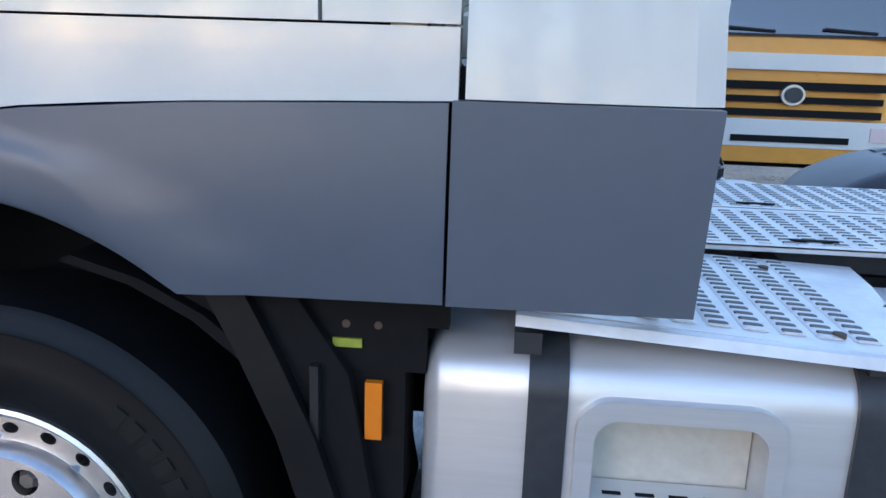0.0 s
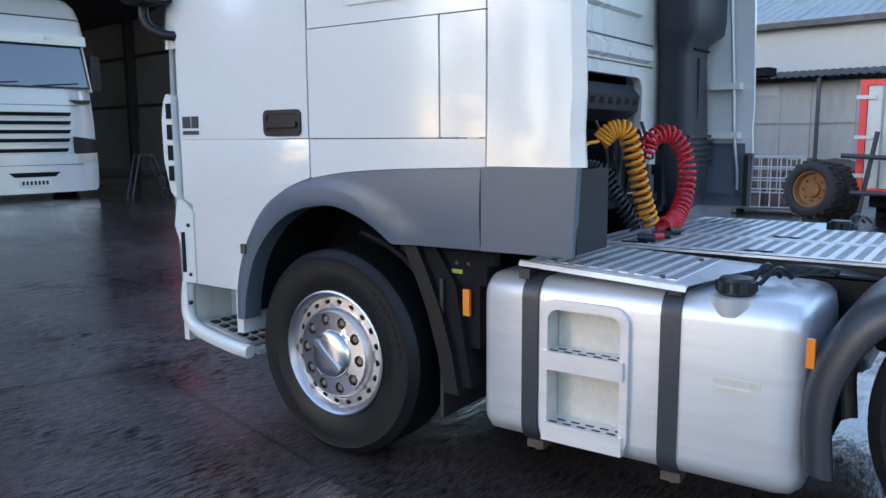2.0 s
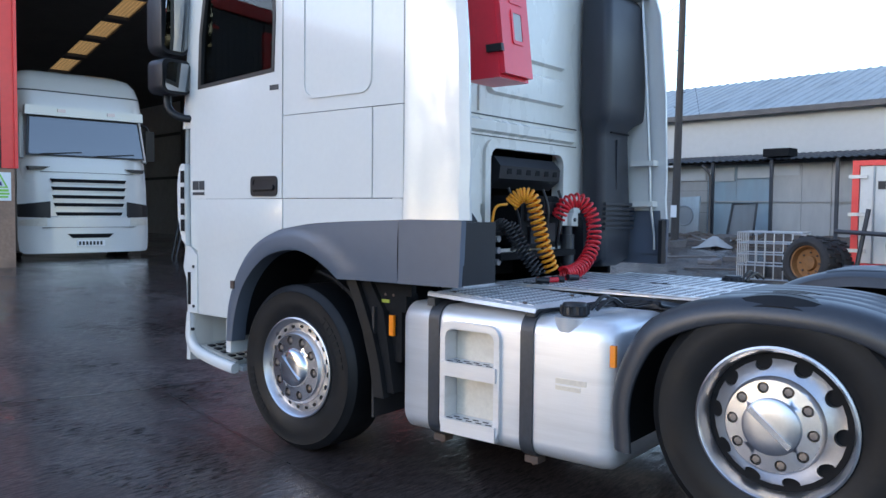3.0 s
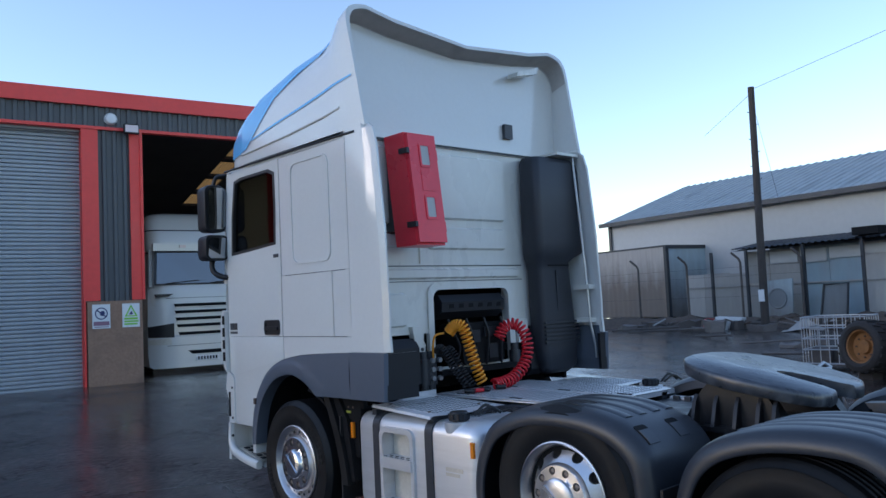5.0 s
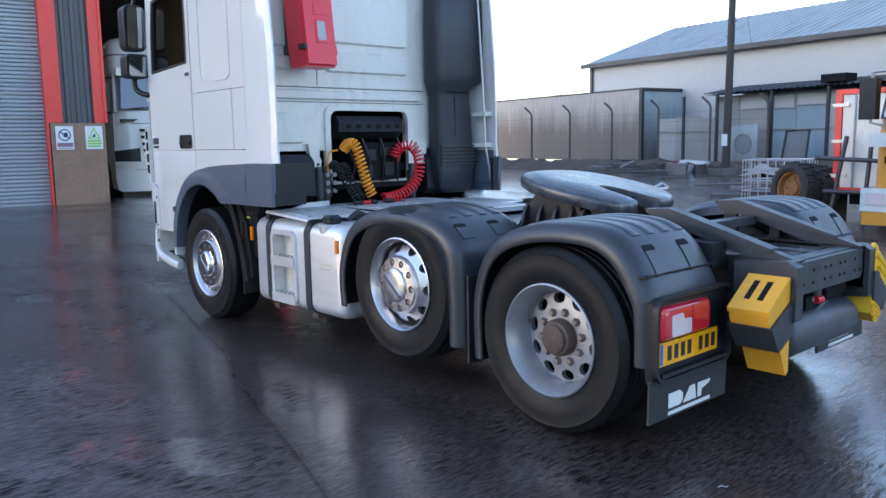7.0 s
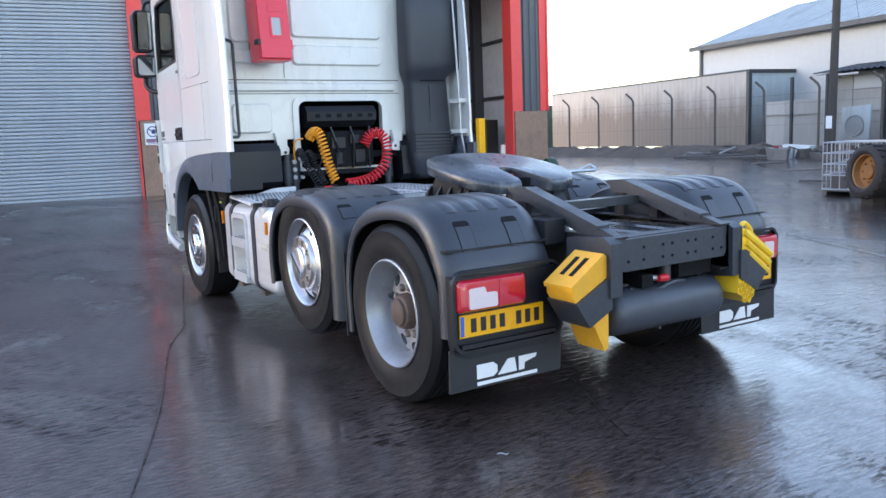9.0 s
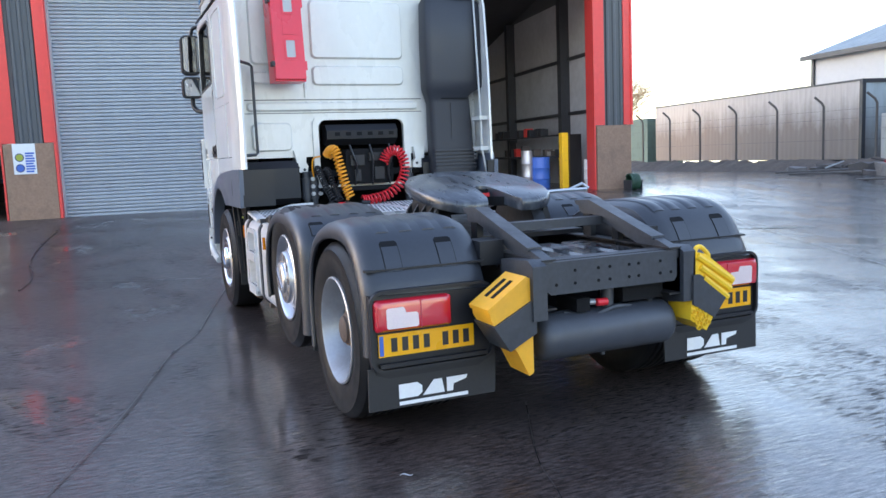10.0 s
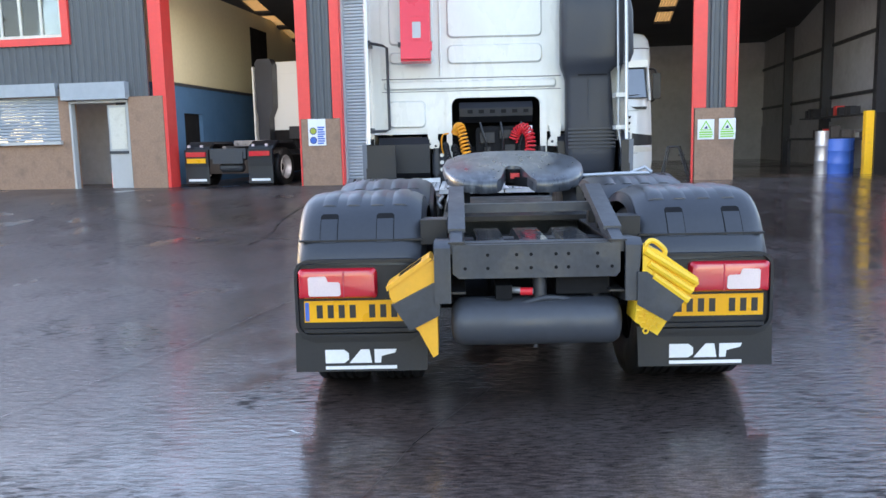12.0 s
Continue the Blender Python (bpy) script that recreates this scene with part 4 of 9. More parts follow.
# grey skirts and front arch
for side, y in enumerate(both(L - 0.012)):
    s = 1 if side == 0 else -1
    bm = bmesh.new()
    inner = spline([(x, 0, z) for x, z in ARCH_IN], 5)
    outer = spline([(x, 0, z) for x, z in ARCH_OUT[:7]], 8)
    n = len(inner)
    pairs = [(inner[i], outer[round(i * (len(outer) - 1) / (n - 1))]) for i in range(n)]
    a, b = pairs[-1]
    for q in range(1, 9):
        t = q / 8
        x = -0.85 + t * 0.725
        pairs.append((Vector((a.x + t * (-0.125 - a.x), 0, 1.066 + 0.004 * t)), Vector((x, 0, lerp_table([(-0.85, 1.368), (-0.55, 1.389), (-0.12, 1.403)], x)))))
    mouth = inner
    rings = []
    for q, p in pairs:
        row = [(p.x, y + s * 0.03, p.z)]
        for k in range(15):
            m = p.lerp(q, k / 14)
            near_d = min((m - c).length for c in mouth)
            swell = 0.011 * (1 - smooth01((near_d - 0.085) / 0.035)) + 0.008 * math.sin(math.pi * min(1, k / 14))
            if k == 0:
                swell = 0.0
            row.append((m.x, y - s * (0.004 + swell), m.z))
        row.append((q.x, y + s * 0.09, q.z))
        rings.append(row)
    loft(bm, rings, closed=False)
    arch = tp("wheel_arch", bm, M_SKIRT, "grey wheel arch and front skirt moulding", angle=30)
    part("marker", boxes((-1.55, -1.515, y - s * 0.024 - 0.006, y - s * 0.024 + 0.006, 0.945, 0.995)), M_RUST, arch, "small stained marker", 0.004)
    bm = bmesh.new()
    prism(bm, [(-0.119, 1.070), (0.285, 1.073), (0.30, 1.4075), (-0.119, 1.4075)], "y", y - s * 0.010, y + s * 0.03)
    tp("skirt", bm, M_SKIRT, "grey painted rear side skirt", 0.008)
    # added dark backing, so nothing behind shows through the panel gaps
    if side == 0:
        tp("seal_strip", boxes((-0.13, 0.28, *sorted((y + s * 0.045, y + s * 0.060)), 1.36, 1.46), (-0.135, -0.095, *sorted((y + s * 0.045, y + s * 0.060)), 1.08, 1.36)), M_DARK, "black backing added behind the panel gaps")
    # dark inner liner and bracing under the skirts
    tp("liner", boxes((-0.62, -0.12, *sorted((y + s * 0.10, y + s * 0.14)), 0.99, 1.35), *([(-0.12, 0.22, y + 0.10, y + 0.14, 1.085, 1.35)] if side == 0 else [])), M_DARK, "black liner under the skirt")
    tp("skirt_return", boxes((0.262, 0.29, *sorted((y + s * 0.02, y + s * (0.30 if side == 0 else 0.10))), 1.08, 1.40)), M_BLACK, "black return of the skirt", 0.004)
# wheel well
for y0, y1 in ((L + 0.06, L + 0.55), (R - 0.55, R - 0.06)):
    bm = bmesh.new()
    pts = [(x, z + 0.03) for x, z in ARCH_IN] + [(-0.40, 0.80), (-0.30, 0.45)]
    outer2 = [(-1.66, 0.60)] + [(-1.62 + 0.02 * i, 0.85 + 0.04 * i) for i in range(3)] + [(-1.3, 1.30), (-0.9, 1.32), (-0.5, 1.2), (-0.3, 0.9), (-0.22, 0.45)]
    prism(bm, pts + outer2[::-1], "y", y0, y1)
    tp("wheel_well", bm, M_DARK, "black wheel well liner")
    tp("wheel_well", boxes((-1.62, -0.3, (y1 if y0 < MID else y0) - 0.01, (y1 if y0 < MID else y0) + 0.02, 0.35, 1.2)), M_DARK)
# step well and lower front corner, both sides
for side, y in enumerate(both(L)):
    s = 1 if side == 0 else -1
    bm = bmesh.new()

    def sb(x0, x1, a, b, z0, z1):
        box(bm, x0, x1, min(y + s * a, y + s * b), max(y + s * a, y + s * b), z0, z1)

    sb(-2.07, -2.03, -0.02, 0.30, 0.42, 0.745)
    sb(-2.06, -1.60, 0.28, 0.32, 0.42, 0.745)
    sb(-1.635, -1.585, -0.012, 0.28, 0.52, 0.735)
    prism(bm, [(-2.08, 0.54), (-1.98, 0.46), (-1.56, 0.39), (-1.56, 0.42), (-1.98, 0.49)], "y", y + s * 0.06, y + s * 0.30)
    step = tp("step", bm, M_WHITE, "white cab step well", 0.02, seg=3)
    bm = bmesh.new()
    line = spline([(-2.055, y + s * 0.012, 0.735), (-2.062, y + s * 0.006, 0.64), (-2.05, y + s * 0.0, 0.555), (-1.985, y - s * 0.004, 0.495), (-1.86, y - s * 0.006, 0.462), (-1.70, y - s * 0.004, 0.436), (-1.565, y + s * 0.004, 0.418)], 6)
    rings = []
    for i, p in enumerate(line):
        d = (line[min(i + 1, len(line) - 1)] - line[max(i - 1, 0)]).normalized()
        up = Vector((0, s, 0)).cross(d) * s
        rings.append([p + up * (0.036 * u) + Vector((0, s * 0.030 * v, 0)) for u, v in ((-1, -0.4), (-0.6, -0.95), (0.3, -1.0), (0.85, -0.7), (1.0, 0.2), (0.8, 1.0), (-0.7, 1.0), (-1, 0.5))])
    loft(bm, rings)
    part("lip", bm, M_WHITE, step, "rounded white step lip", angle=50)
    bm = bmesh.new()
    prism(bm, [(-1.99, 0.505), (-1.60, 0.435), (-1.60, 0.455), (-1.99, 0.525)], "y", y + s * 0.03, y + s * 0.27)
    part("tread", bm, M_ALU_DIRTY, step, "grey perforated step tread")
    bm = bmesh.new()
    for i in range(5):
        for j in range(3):
            x = -1.95 + i * 0.075
            z = 0.519 - (x + 1.99) * 0.18
            box(bm, x, x + 0.045, min(y + s * (0.06 + 0.07 * j), y + s * (0.10 + 0.07 * j)), max(y + s * (0.06 + 0.07 * j), y + s * (0.10 + 0.07 * j)), z, z + 0.012)
    pieces("grip", bm, M_BLACK, step)
    # corner deflector with vent and grab edge
    bm = bmesh.new()
    prism(bm, [(-2.13, 1.72), (-2.10, 1.76), (-2.06, 1.75), (-2.055, 1.24), (-2.05, 1.20), (-2.10, 1.24), (-2.145, 1.40), (-2.15, 1.62)], "y", y - s * 0.035, y + s * 0.03)
    corner = tp("corner_deflector", bm, M_WHITE, "white corner air deflector", 0.012)
    for k in range(4):
        part("vent", boxes((-2.10, -2.062, y - s * 0.04 - 0.003, y - s * 0.04 + 0.003, 1.30 + 0.11 * k, 1.38 + 0.11 * k)), M_DARK, corner)
    bm = bmesh.new()
    prism(bm, [(-2.09, 1.20), (-2.045, 1.20), (-1.96, 1.14), (-1.96, 0.745), (-2.07, 0.745), (-2.075, 0.95), (-2.12, 1.05)], "y", y - s * 0.01, y + s * 0.10)
    low = tp("lower_corner", bm, M_WHITE, "white lower corner panel", 0.012)
    part("slot", boxes((-2.06, -2.035, y - s * 0.013 - 0.004, y - s * 0.013 + 0.004, 0.80, 1.02)), M_DARK, low, "dark lamp slot", 0.004)
    for x, z in ((-2.0, 1.06), (-2.0, 0.79), (-2.02, 0.63)):
        bm = bmesh.new()
        cyl(bm, (x, y - s * 0.016, z), (x, y + s * 0.002, z), 0.011, 12)
        pieces("bolt", bm, M_INK, low)
# plain front that closes the cab, with bumper and windscreen
bm = bmesh.new()
rows = []
for x, z in ((-2.10, 0.42), (-2.20, 0.5), (-2.24, 1.2), (-2.22, 2.05), (-2.10, 2.05), (-2.10, 0.42)):
    rows.append([(x + 0.10 * abs(k / 6) ** 3, MID + 1.235 * k / 6, z) for k in range(-6, 7)])
loft(bm, rows, closed=False)
tp("front_panel", bm, M_WHITE, "white front panel and bumper")
bm = bmesh.new()
rows = []
for x, z in ((-2.22, 2.05), (-2.08, 3.04), (-2.05, 3.04), (-2.18, 2.05)):
    rows.append([(x + 0.10 * abs(k / 6) ** 3, MID + 1.20 * k / 6, z) for k in range(-6, 7)])
loft(bm, rows, closed=False)
tp("windscreen", bm, M_GLASS, "tinted windscreen")
for y in both(L + 0.02):
    s = 1 if y < MID else -1
    bm = bmesh.new()
    prism(bm, [(-2.16, 2.0), (-2.04, 2.0), (-2.0, 3.03), (-2.05, 3.03)], "y", y, y + s * 0.06)
    tp("pillar", bm, M_WHITE, "white windscreen pillar", 0.01)
# seats and dash inside
for y in (MID - 0.62, MID + 0.62):
    seat = tp("seat", boxes((-1.55, -1.02, y - 0.26, y + 0.26, 1.55, 1.75)), M_SEAT, "grey cloth driver's seat", 0.06, seg=3)
    bm = bmesh.new()
    prism(bm, [(-1.12, 1.72), (-0.94, 1.74), (-0.84, 2.48), (-0.92, 2.50)], "y", y - 0.25, y + 0.25)
    part("backrest", bm, M_SEAT, seat, bevel=0.05, seg=3)
    part("headrest", boxes((-0.93, -0.82, y - 0.15, y + 0.15, 2.52, 2.72)), M_SEAT, seat, bevel=0.04, seg=3)
    part("pedestal", boxes((-1.4, -1.1, y - 0.15, y + 0.15, 1.14, 1.55)), M_DARK, seat)
tp("dashboard", boxes((-2.12, -1.75, L + 0.1, R - 0.1, 1.5, 2.08)), M_DARK, "dark dashboard", 0.05)
bm = bmesh.new()
tube(bm, [(-1.60 + 0.06 * math.cos(a), MID + 0.62 + 0.22 * math.sin(a), 2.10 + 0.2 * math.cos(a)) for a in [2 * math.pi * k / 24 for k in range(25)]], 0.016, 8)
tp("steering_wheel", bm, M_DARK, "dark steering wheel")

# ---- high roof with rear spoiler ----
ROOF_H = [(-2.20, 0.03), (-2.12, 0.13), (-2.02, 0.27), (-1.85, 0.46), (-1.48, 0.67), (-0.93, 0.815), (-0.45, 0.87), (-0.18, 0.90), (-0.02, 0.94), (0.14, 0.985)]
ROOF_Z = 3.05
NEXP = 6.5


def roof_hw(x):
    """Half width of the roof at its foot."""
    return lerp_table([(-2.20, 0.98), (-2.1, 1.12), (-1.95, 1.205), (-1.7, 1.245), (-0.2, 1.25), (0.14, 1.235)], x)


def roof_point(x, a, grow=0.0):
    """The roof's skin at x; a from 0 (near gutter) to 1 (far gutter)."""
    t = math.pi * a
    c, sn = math.cos(t), math.sin(t)
    h = lerp_table(ROOF_H, x) + grow
    hw = roof_hw(x) + grow
    ex = 2 / (NEXP + 6.0 * smooth01((x + 0.6) / 0.7))
    dy = -math.copysign(abs(c) ** ex, c) * hw
    dz = abs(sn) ** ex * h
    # side walls lean in, the tail dips in the middle and leans forward
    dy *= 1 - (0.048 - 0.085 * smooth01((x + 0.5) / 0.6)) * (dz / 0.9) ** 2
    dip = 0.13 * smooth01((x + 0.7) / 0.8) * max(0.0, 1 - (dy / 1.05) ** 2) * (dz / h if h else 0)
    return (x - 0.17 * (dz / 0.95) * smooth01((x + 0.45) / 0.55), MID + dy, ROOF_Z + dz - dip)


xs = [-2.20, -2.16, -2.10, -2.02, -1.93, -1.82, -1.66, -1.48, -1.25, -0.98, -0.72, -0.45, -0.30, -0.18, -0.08, 0.0, 0.08, 0.14]
NA = 64
bm = bmesh.new()
outer = [[roof_point(x, k / NA) for k in range(NA + 1)] for x in xs]
rows = loft(bm, outer, closed=False)
inner = [[roof_point(x, k / NA, -0.03) for k in range(NA + 1)] for x in (0.14, 0.08, 0.02, -0.04, -0.08)]
rows2 = loft(bm, inner, closed=False)
for i in range(NA):
    bm.faces.new((rows[-1][i], rows[-1][i + 1], rows2[0][i + 1], rows2[0][i]))
low = [bm.verts.new((-0.165, rows2[-1][k].co.y, ROOF_Z)) for k in range(NA + 1)]
for i in range(NA):
    bm.faces.new((rows2[-1][i], rows2[-1][i + 1], low[i + 1], low[i]))
roof_ob = tp("high_roof", bm, M_WHITE, "tall white moulded roof with flared tail", angle=50)
# dull underside strip of the spoiler and its bracket
bm = bmesh.new()
loft(bm, [[roof_point(x, k / NA, -0.034) for k in range(3, NA - 2)] for x in (0.132, 0.08, 0.03, -0.03, -0.06)], closed=False)
part("spoiler_underside", bm, M_GRIME, roof_ob, "grimy inner face of the roof spoiler")
bm = bmesh.new()
prism(bm, [(3.12, 3.74), (3.40, 3.80), (3.42, 3.87), (3.14, 3.78)], "x", -0.16, -0.04)
part("bracket", bm, M_WHITE_OLD, roof_ob, "white spoiler bracket", 0.008)
# dark gutter seam between roof and cab
bm = bmesh.new()
tube(bm, [(-2.05, L - 0.002, 3.035), (-1.0, L - 0.004, 3.028), (0.02, L - 0.002, 3.02)], 0.009, 6)
part("gutter", bm, M_INK, roof_ob, "black roof seam")
bm = bmesh.new()
tube(bm, [(-0.155, L + 0.34, 3.04), (-0.155, MID, 3.03), (-0.155, R - 0.3, 3.04)], 0.011, 6)
part("gutter", bm, M_INK, roof_ob)
# lower lip of the roof at the rear corner
bm = bmesh.new()
prism(bm, [(1.52, 3.02), (1.55, 3.06), (3.3, 3.05), (3.3, 3.02)], "x", -0.17, -0.13)
part("lip", bm, M_WHITE, roof_ob, bevel=0.006)
part("vent_cap", boxes((-0.168, -0.135, 3.03, 3.13, 3.18, 3.31)), M_STEEL, roof_ob, "small grey vent cap", 0.012)


def roof_side_y(x, z):
    """y of the near skin of the roof at x, z."""
    lo, hi = 0.0, 0.5
    for _ in range(24):
        m = (lo + hi) / 2
        if roof_point(x, m)[2] < z:
            lo = m
        else:
            hi = m
    return roof_point(x, lo)[1]


def roof_band(name, line, mat, label):
    """A printed band on the near and far skins; line holds (x, z low, z high)."""
    for far in (False, True):
        bm = bmesh.new()
        rows = []
        fine = []
        for (x0, a0, b0), (x1, a1, b1) in zip(line, line[1:]):
            fine += [(x0 + (x1 - x0) * k / 6, a0 + (a1 - a0) * k / 6, b0 + (b1 - b0) * k / 6) for k in range(6)]
        for x, a, b in fine + [line[-1]]:
            row = []
            for k in range(7):
                z = a + (b - a) * k / 6
                y = roof_side_y(x, z) - 0.006
                row.append((x, 2 * MID - y if far else y, z + 0.007))
            rows.append(row)
        loft(bm, rows, closed=False)
        part(name, bm, mat, roof_ob, label)


roof_band("stripe", [(-2.03, 3.11, 3.20), (-1.90, 3.13, 3.32), (-1.75, 3.14, 3.46), (-1.62, 3.17, 3.54), (-1.42, 3.32, 3.62), (-1.15, 3.52, 3.69), (-0.80, 3.65, 3.765), (-0.40, 3.745, 3.82), (-0.14, 3.79, 3.85), (-0.04, 3.81, 3.865)], M_STRIPE, "pale blue swoosh printed on the roof")
roof_band("stripe", [(-1.68, 3.205, 3.218), (-1.2, 3.275, 3.292), (-0.6, 3.35, 3.37), (-0.25, 3.40, 3.42), (0.02, 3.43, 3.445)], M_STRIPE, "thin pale blue line on the roof")
# crease on the roof side
for y in both(L + 0.002):
    s = -1 if y < MID else 1
    bm = bmesh.new()
    tube(bm, [(-1.7, y + s * 0.0, 3.14), (-0.9, y, 3.17), (-0.35, y, 3.21), (-0.15, y + s * -0.002, 3.235)], 0.012, 8)
    part("crease", bm, M_WHITE, roof_ob)

# ---- rear wall of the cab and side fairings ----
bm = bmesh.new()
prism(bm, [(L + 0.10, 1.50), (L + 0.82, 1.50), (L + 0.82, 1.85), (R - 0.79, 1.85), (R - 0.79, 1.50), (R - 0.10, 1.50), (R - 0.10, 3.03), (L + 0.10, 3.03)], "x", -0.175, -0.15)
wall = tp("rear_wall", bm, M_WHITE_OLD, "white pressed rear wall of the cab")


def pressing(y0, y1, z0, z1, proud=0.03, r=0.05, edge=0.016):
    bm = bmesh.new()
    half = min(y1 - y0, z1 - z0) / 2
    edge, r = min(edge, half * 0.5), min(r, half * 0.8)
    a, b = rrect(y0, y1, z0, z1, r, 4), rrect(y0 + edge, y1 - edge, z0 + edge, z1 - edge, min(max(0.008, r - edge * 0.5), (half - edge) * 0.8), 4)
    loft(bm, [[(-0.152, u, v) for u, v in a], [(-0.15 + proud, u, v) for u, v in b]], caps=False)
    bm.faces.new([bm.verts.new((-0.15 + proud, u, v)) for u, v in b])
    bmesh.ops.remove_doubles(bm, verts=bm.verts, dist=1e-4)
    part("pressing", bm, M_WHITE_OLD, wall)


for y0, y1, z0, z1 in ((1.48, 1.92, 2.36, 2.98), (2.05, 2.98, 2.42, 2.97), (1.48, 1.92, 2.18, 2.30), (2.05, 2.98, 2.17, 2.36), (1.42, 3.12, 1.93, 2.02), (1.45, 1.83, 1.56, 1.83)):
    pressing(y0, y1, z0, z1)
# thin dark strips draw the shade lines of the pressings
for z0, z1 in ((2.035, 2.043), (1.912, 1.918)):
    part("seam", boxes((-0.152, -0.146, L + 0.12, 3.16, z0, z1)), M_STEEL, wall, "dark strip drawn as the shade of a pressed line")
part("roof_seal", boxes((-0.16, -0.125, L + 0.10, R - 0.10, 3.022, 3.040)), M_INK, wall, "black seal under the roof fairing", 0.004)
bm = bmesh.new()
tube(bm, [(-0.148, 1.98, 2.06), (-0.148, 1.98, 2.98)], 0.011, 8)
part("rib", bm, M_WHITE_OLD, wall)
bm = bmesh.new()
ring_prism(bm, rrect(2.03, 3.02, 1.22, 1.90, 0.10, 5), rrect(2.085, 2.955, 1.16, 1.845, 0.075, 5), "x", -0.172, -0.128)
part("opening_frame", bm, M_WHITE_OLD, wall, "raised white edge of the service opening", 0.01)
for y in (1.88, 3.09):
    bm = bmesh.new()
    prism(bm, [(y - 0.05, 1.56), (y + 0.07, 1.56), (y + 0.06, 1.45), (y + 0.08, 1.41), (y + 0.07, 1.35), (y - 0.06, 1.36), (y - 0.06, 1.41), (y - 0.03, 1.45)], "x", -0.16, -0.10)
    b = part("bracket", bm, M_WHITE_OLD, wall, "white cab mounting bracket", 0.008)
    bm = bmesh.new()
    for dy, dz in ((-0.02, 1.40), (0.04, 1.38)):
        cyl(bm, (-0.11, y + dy, dz), (-0.092, y + dy, dz), 0.014, 8)
    pieces("bolt", bm, M_STEEL, b)
# side fairings, near and far
for side, y in enumerate(both(L)):
    s = 1 if side == 0 else -1
    bm = bmesh.new()
    rings = []
    for z, xe in ((1.41, 0.31), (1.55, 0.30), (1.70, 0.305), (2.3, 0.285), (2.9, 0.23), (3.03, 0.19), (3.07, 0.14)):
        bulge = 0.018 * math.exp(-((z - 1.47) / 0.07) ** 2)
        prof = [(-0.10, 0.0 - bulge), (0.1, 0.006 - bulge), (xe - 0.05, 0.02 - bulge), (xe, 0.04 - bulge * 0.6), (xe - 0.004, 0.058), (xe - 0.05, 0.045), (0.1, 0.035), (-0.10, 0.03)]
        rings.append([(x, y + s * d, z) for x, d in prof])
    loft(bm, rings)
    fair = tp("side_fairing", bm, M_WHITE, "white side air deflector behind the cab", angle=14)
    # inner return towards the rear wall
    part("fairing_return", boxes((-0.14, -0.12, min(y + s * 0.04, y + s * 0.14), max(y + s * 0.04, y + s * 0.14), 1.5, 3.03)), M_WHITE_OLD, fair)
    bm = bmesh.new()
    tube(bm, spline([(-0.12, y + s * 0.10, 3.03), (0.02, y + s * 0.05, 3.08), (0.13, y + s * 0.03, 3.075)], 5), 0.018, 8)
    part("top_edge", bm, M_WHITE, fair)
    if side == 0:
        bm = bmesh.new()
        tube(bm, [(0.18, 1.30, 2.36), (0.05, 1.43, 2.345), (-0.02, 1.47, 2.33), (-0.02, 1.475, 1.55), (0.05, 1.44, 1.535), (0.18, 1.30, 1.53)], 0.014, 8)
        part("stay", bm, M_STEEL, fair, "grey fairing stay")
        for z0 in (2.33, 1.515):
            part("stay_bracket", boxes((-0.05, 0.20, 1.295, 1.33, z0, z0 + 0.047)), M_STEEL, fair, "grey stay bracket", 0.005)
    else:
        part("lower_fairing", boxes((-0.02, 0.285, y - 0.045, y - 0.01, 1.15, 1.47)), M_SKIRT, fair, "grey lower end of the far deflector", 0.01)
        bm = bmesh.new()
        tube(bm, spline([(0.10, y - 0.10, 3.05), (0.15, y - 0.10, 2.4), (0.19, y - 0.10, 1.75), (0.20, y - 0.10, 1.52), (0.22, y - 0.07, 1.3), (0.22, y - 0.06, 1.18)], 6), 0.011, 8)
        part("stay", bm, M_GALV, fair, "thin bright stay rod")
        for bx in ((0.05, 0.23, y - 0.13, y - 0.04, 1.80, 1.84), (0.05, 0.23, y - 0.13, y - 0.04, 1.50, 1.54), (-0.1, 0.14, y - 0.36, y - 0.06, 3.02, 3.045)):
            part("stay_bracket", boxes(bx), M_WHITE_OLD, fair, "white deflector bracket", 0.005)
# red extinguisher box
ext = tp("extinguisher_box", boxes((-0.09, 0.15, 1.62, 1.90, 2.17, 3.03)), M_RED, "red moulded plastic fire extinguisher box", 0.03, seg=3)
part("lid", boxes((0.15, 0.185, 1.625, 1.895, 2.19, 3.02)), M_RED, ext, "red lid", 0.018, seg=2)
for z0, z1 in ((2.78, 2.93), (2.38, 2.53)):
    bm = bmesh.new()
    ring_prism(bm, rrect(1.72, 1.83, z0 - 0.02, z1 + 0.02, 0.015), rrect(1.735, 1.815, z0, z1, 0.01), "x", 0.183, 0.192)
    w = part("window_rim", bm, M_RED, ext)
    part("window", boxes((0.184, 0.188, 1.735, 1.815, z0, z1)), M_SHED, ext, "clear window in the lid")
part("lid_panel", boxes((0.184, 0.190, 1.715, 1.835, 2.58, 2.74)), M_RED, ext, "", 0.004)
for z in (2.88, 2.32):
    part("latch", boxes((0.09, 0.19, 1.60, 1.625, z - 0.015, z + 0.025)), M_INK, ext, "black rubber latch", 0.006)
    part("hinge", boxes((0.10, 0.17, 1.895, 1.915, z - 0.05, z + 0.03)), M_RED, ext, "", 0.006)
part("mounting", boxes((-0.15, -0.08, 1.66, 1.86, 2.3, 2.9)), M_STEEL, ext)
# the box leans: its foot stands further off the wall
for o in [ext, *ext.children]:
    for v in o.data.vertices:
        v.co.x += (3.03 - v.co.z) * 0.12 * min(1.0, max(0.0, (v.co.x + 0.15) / 0.06))
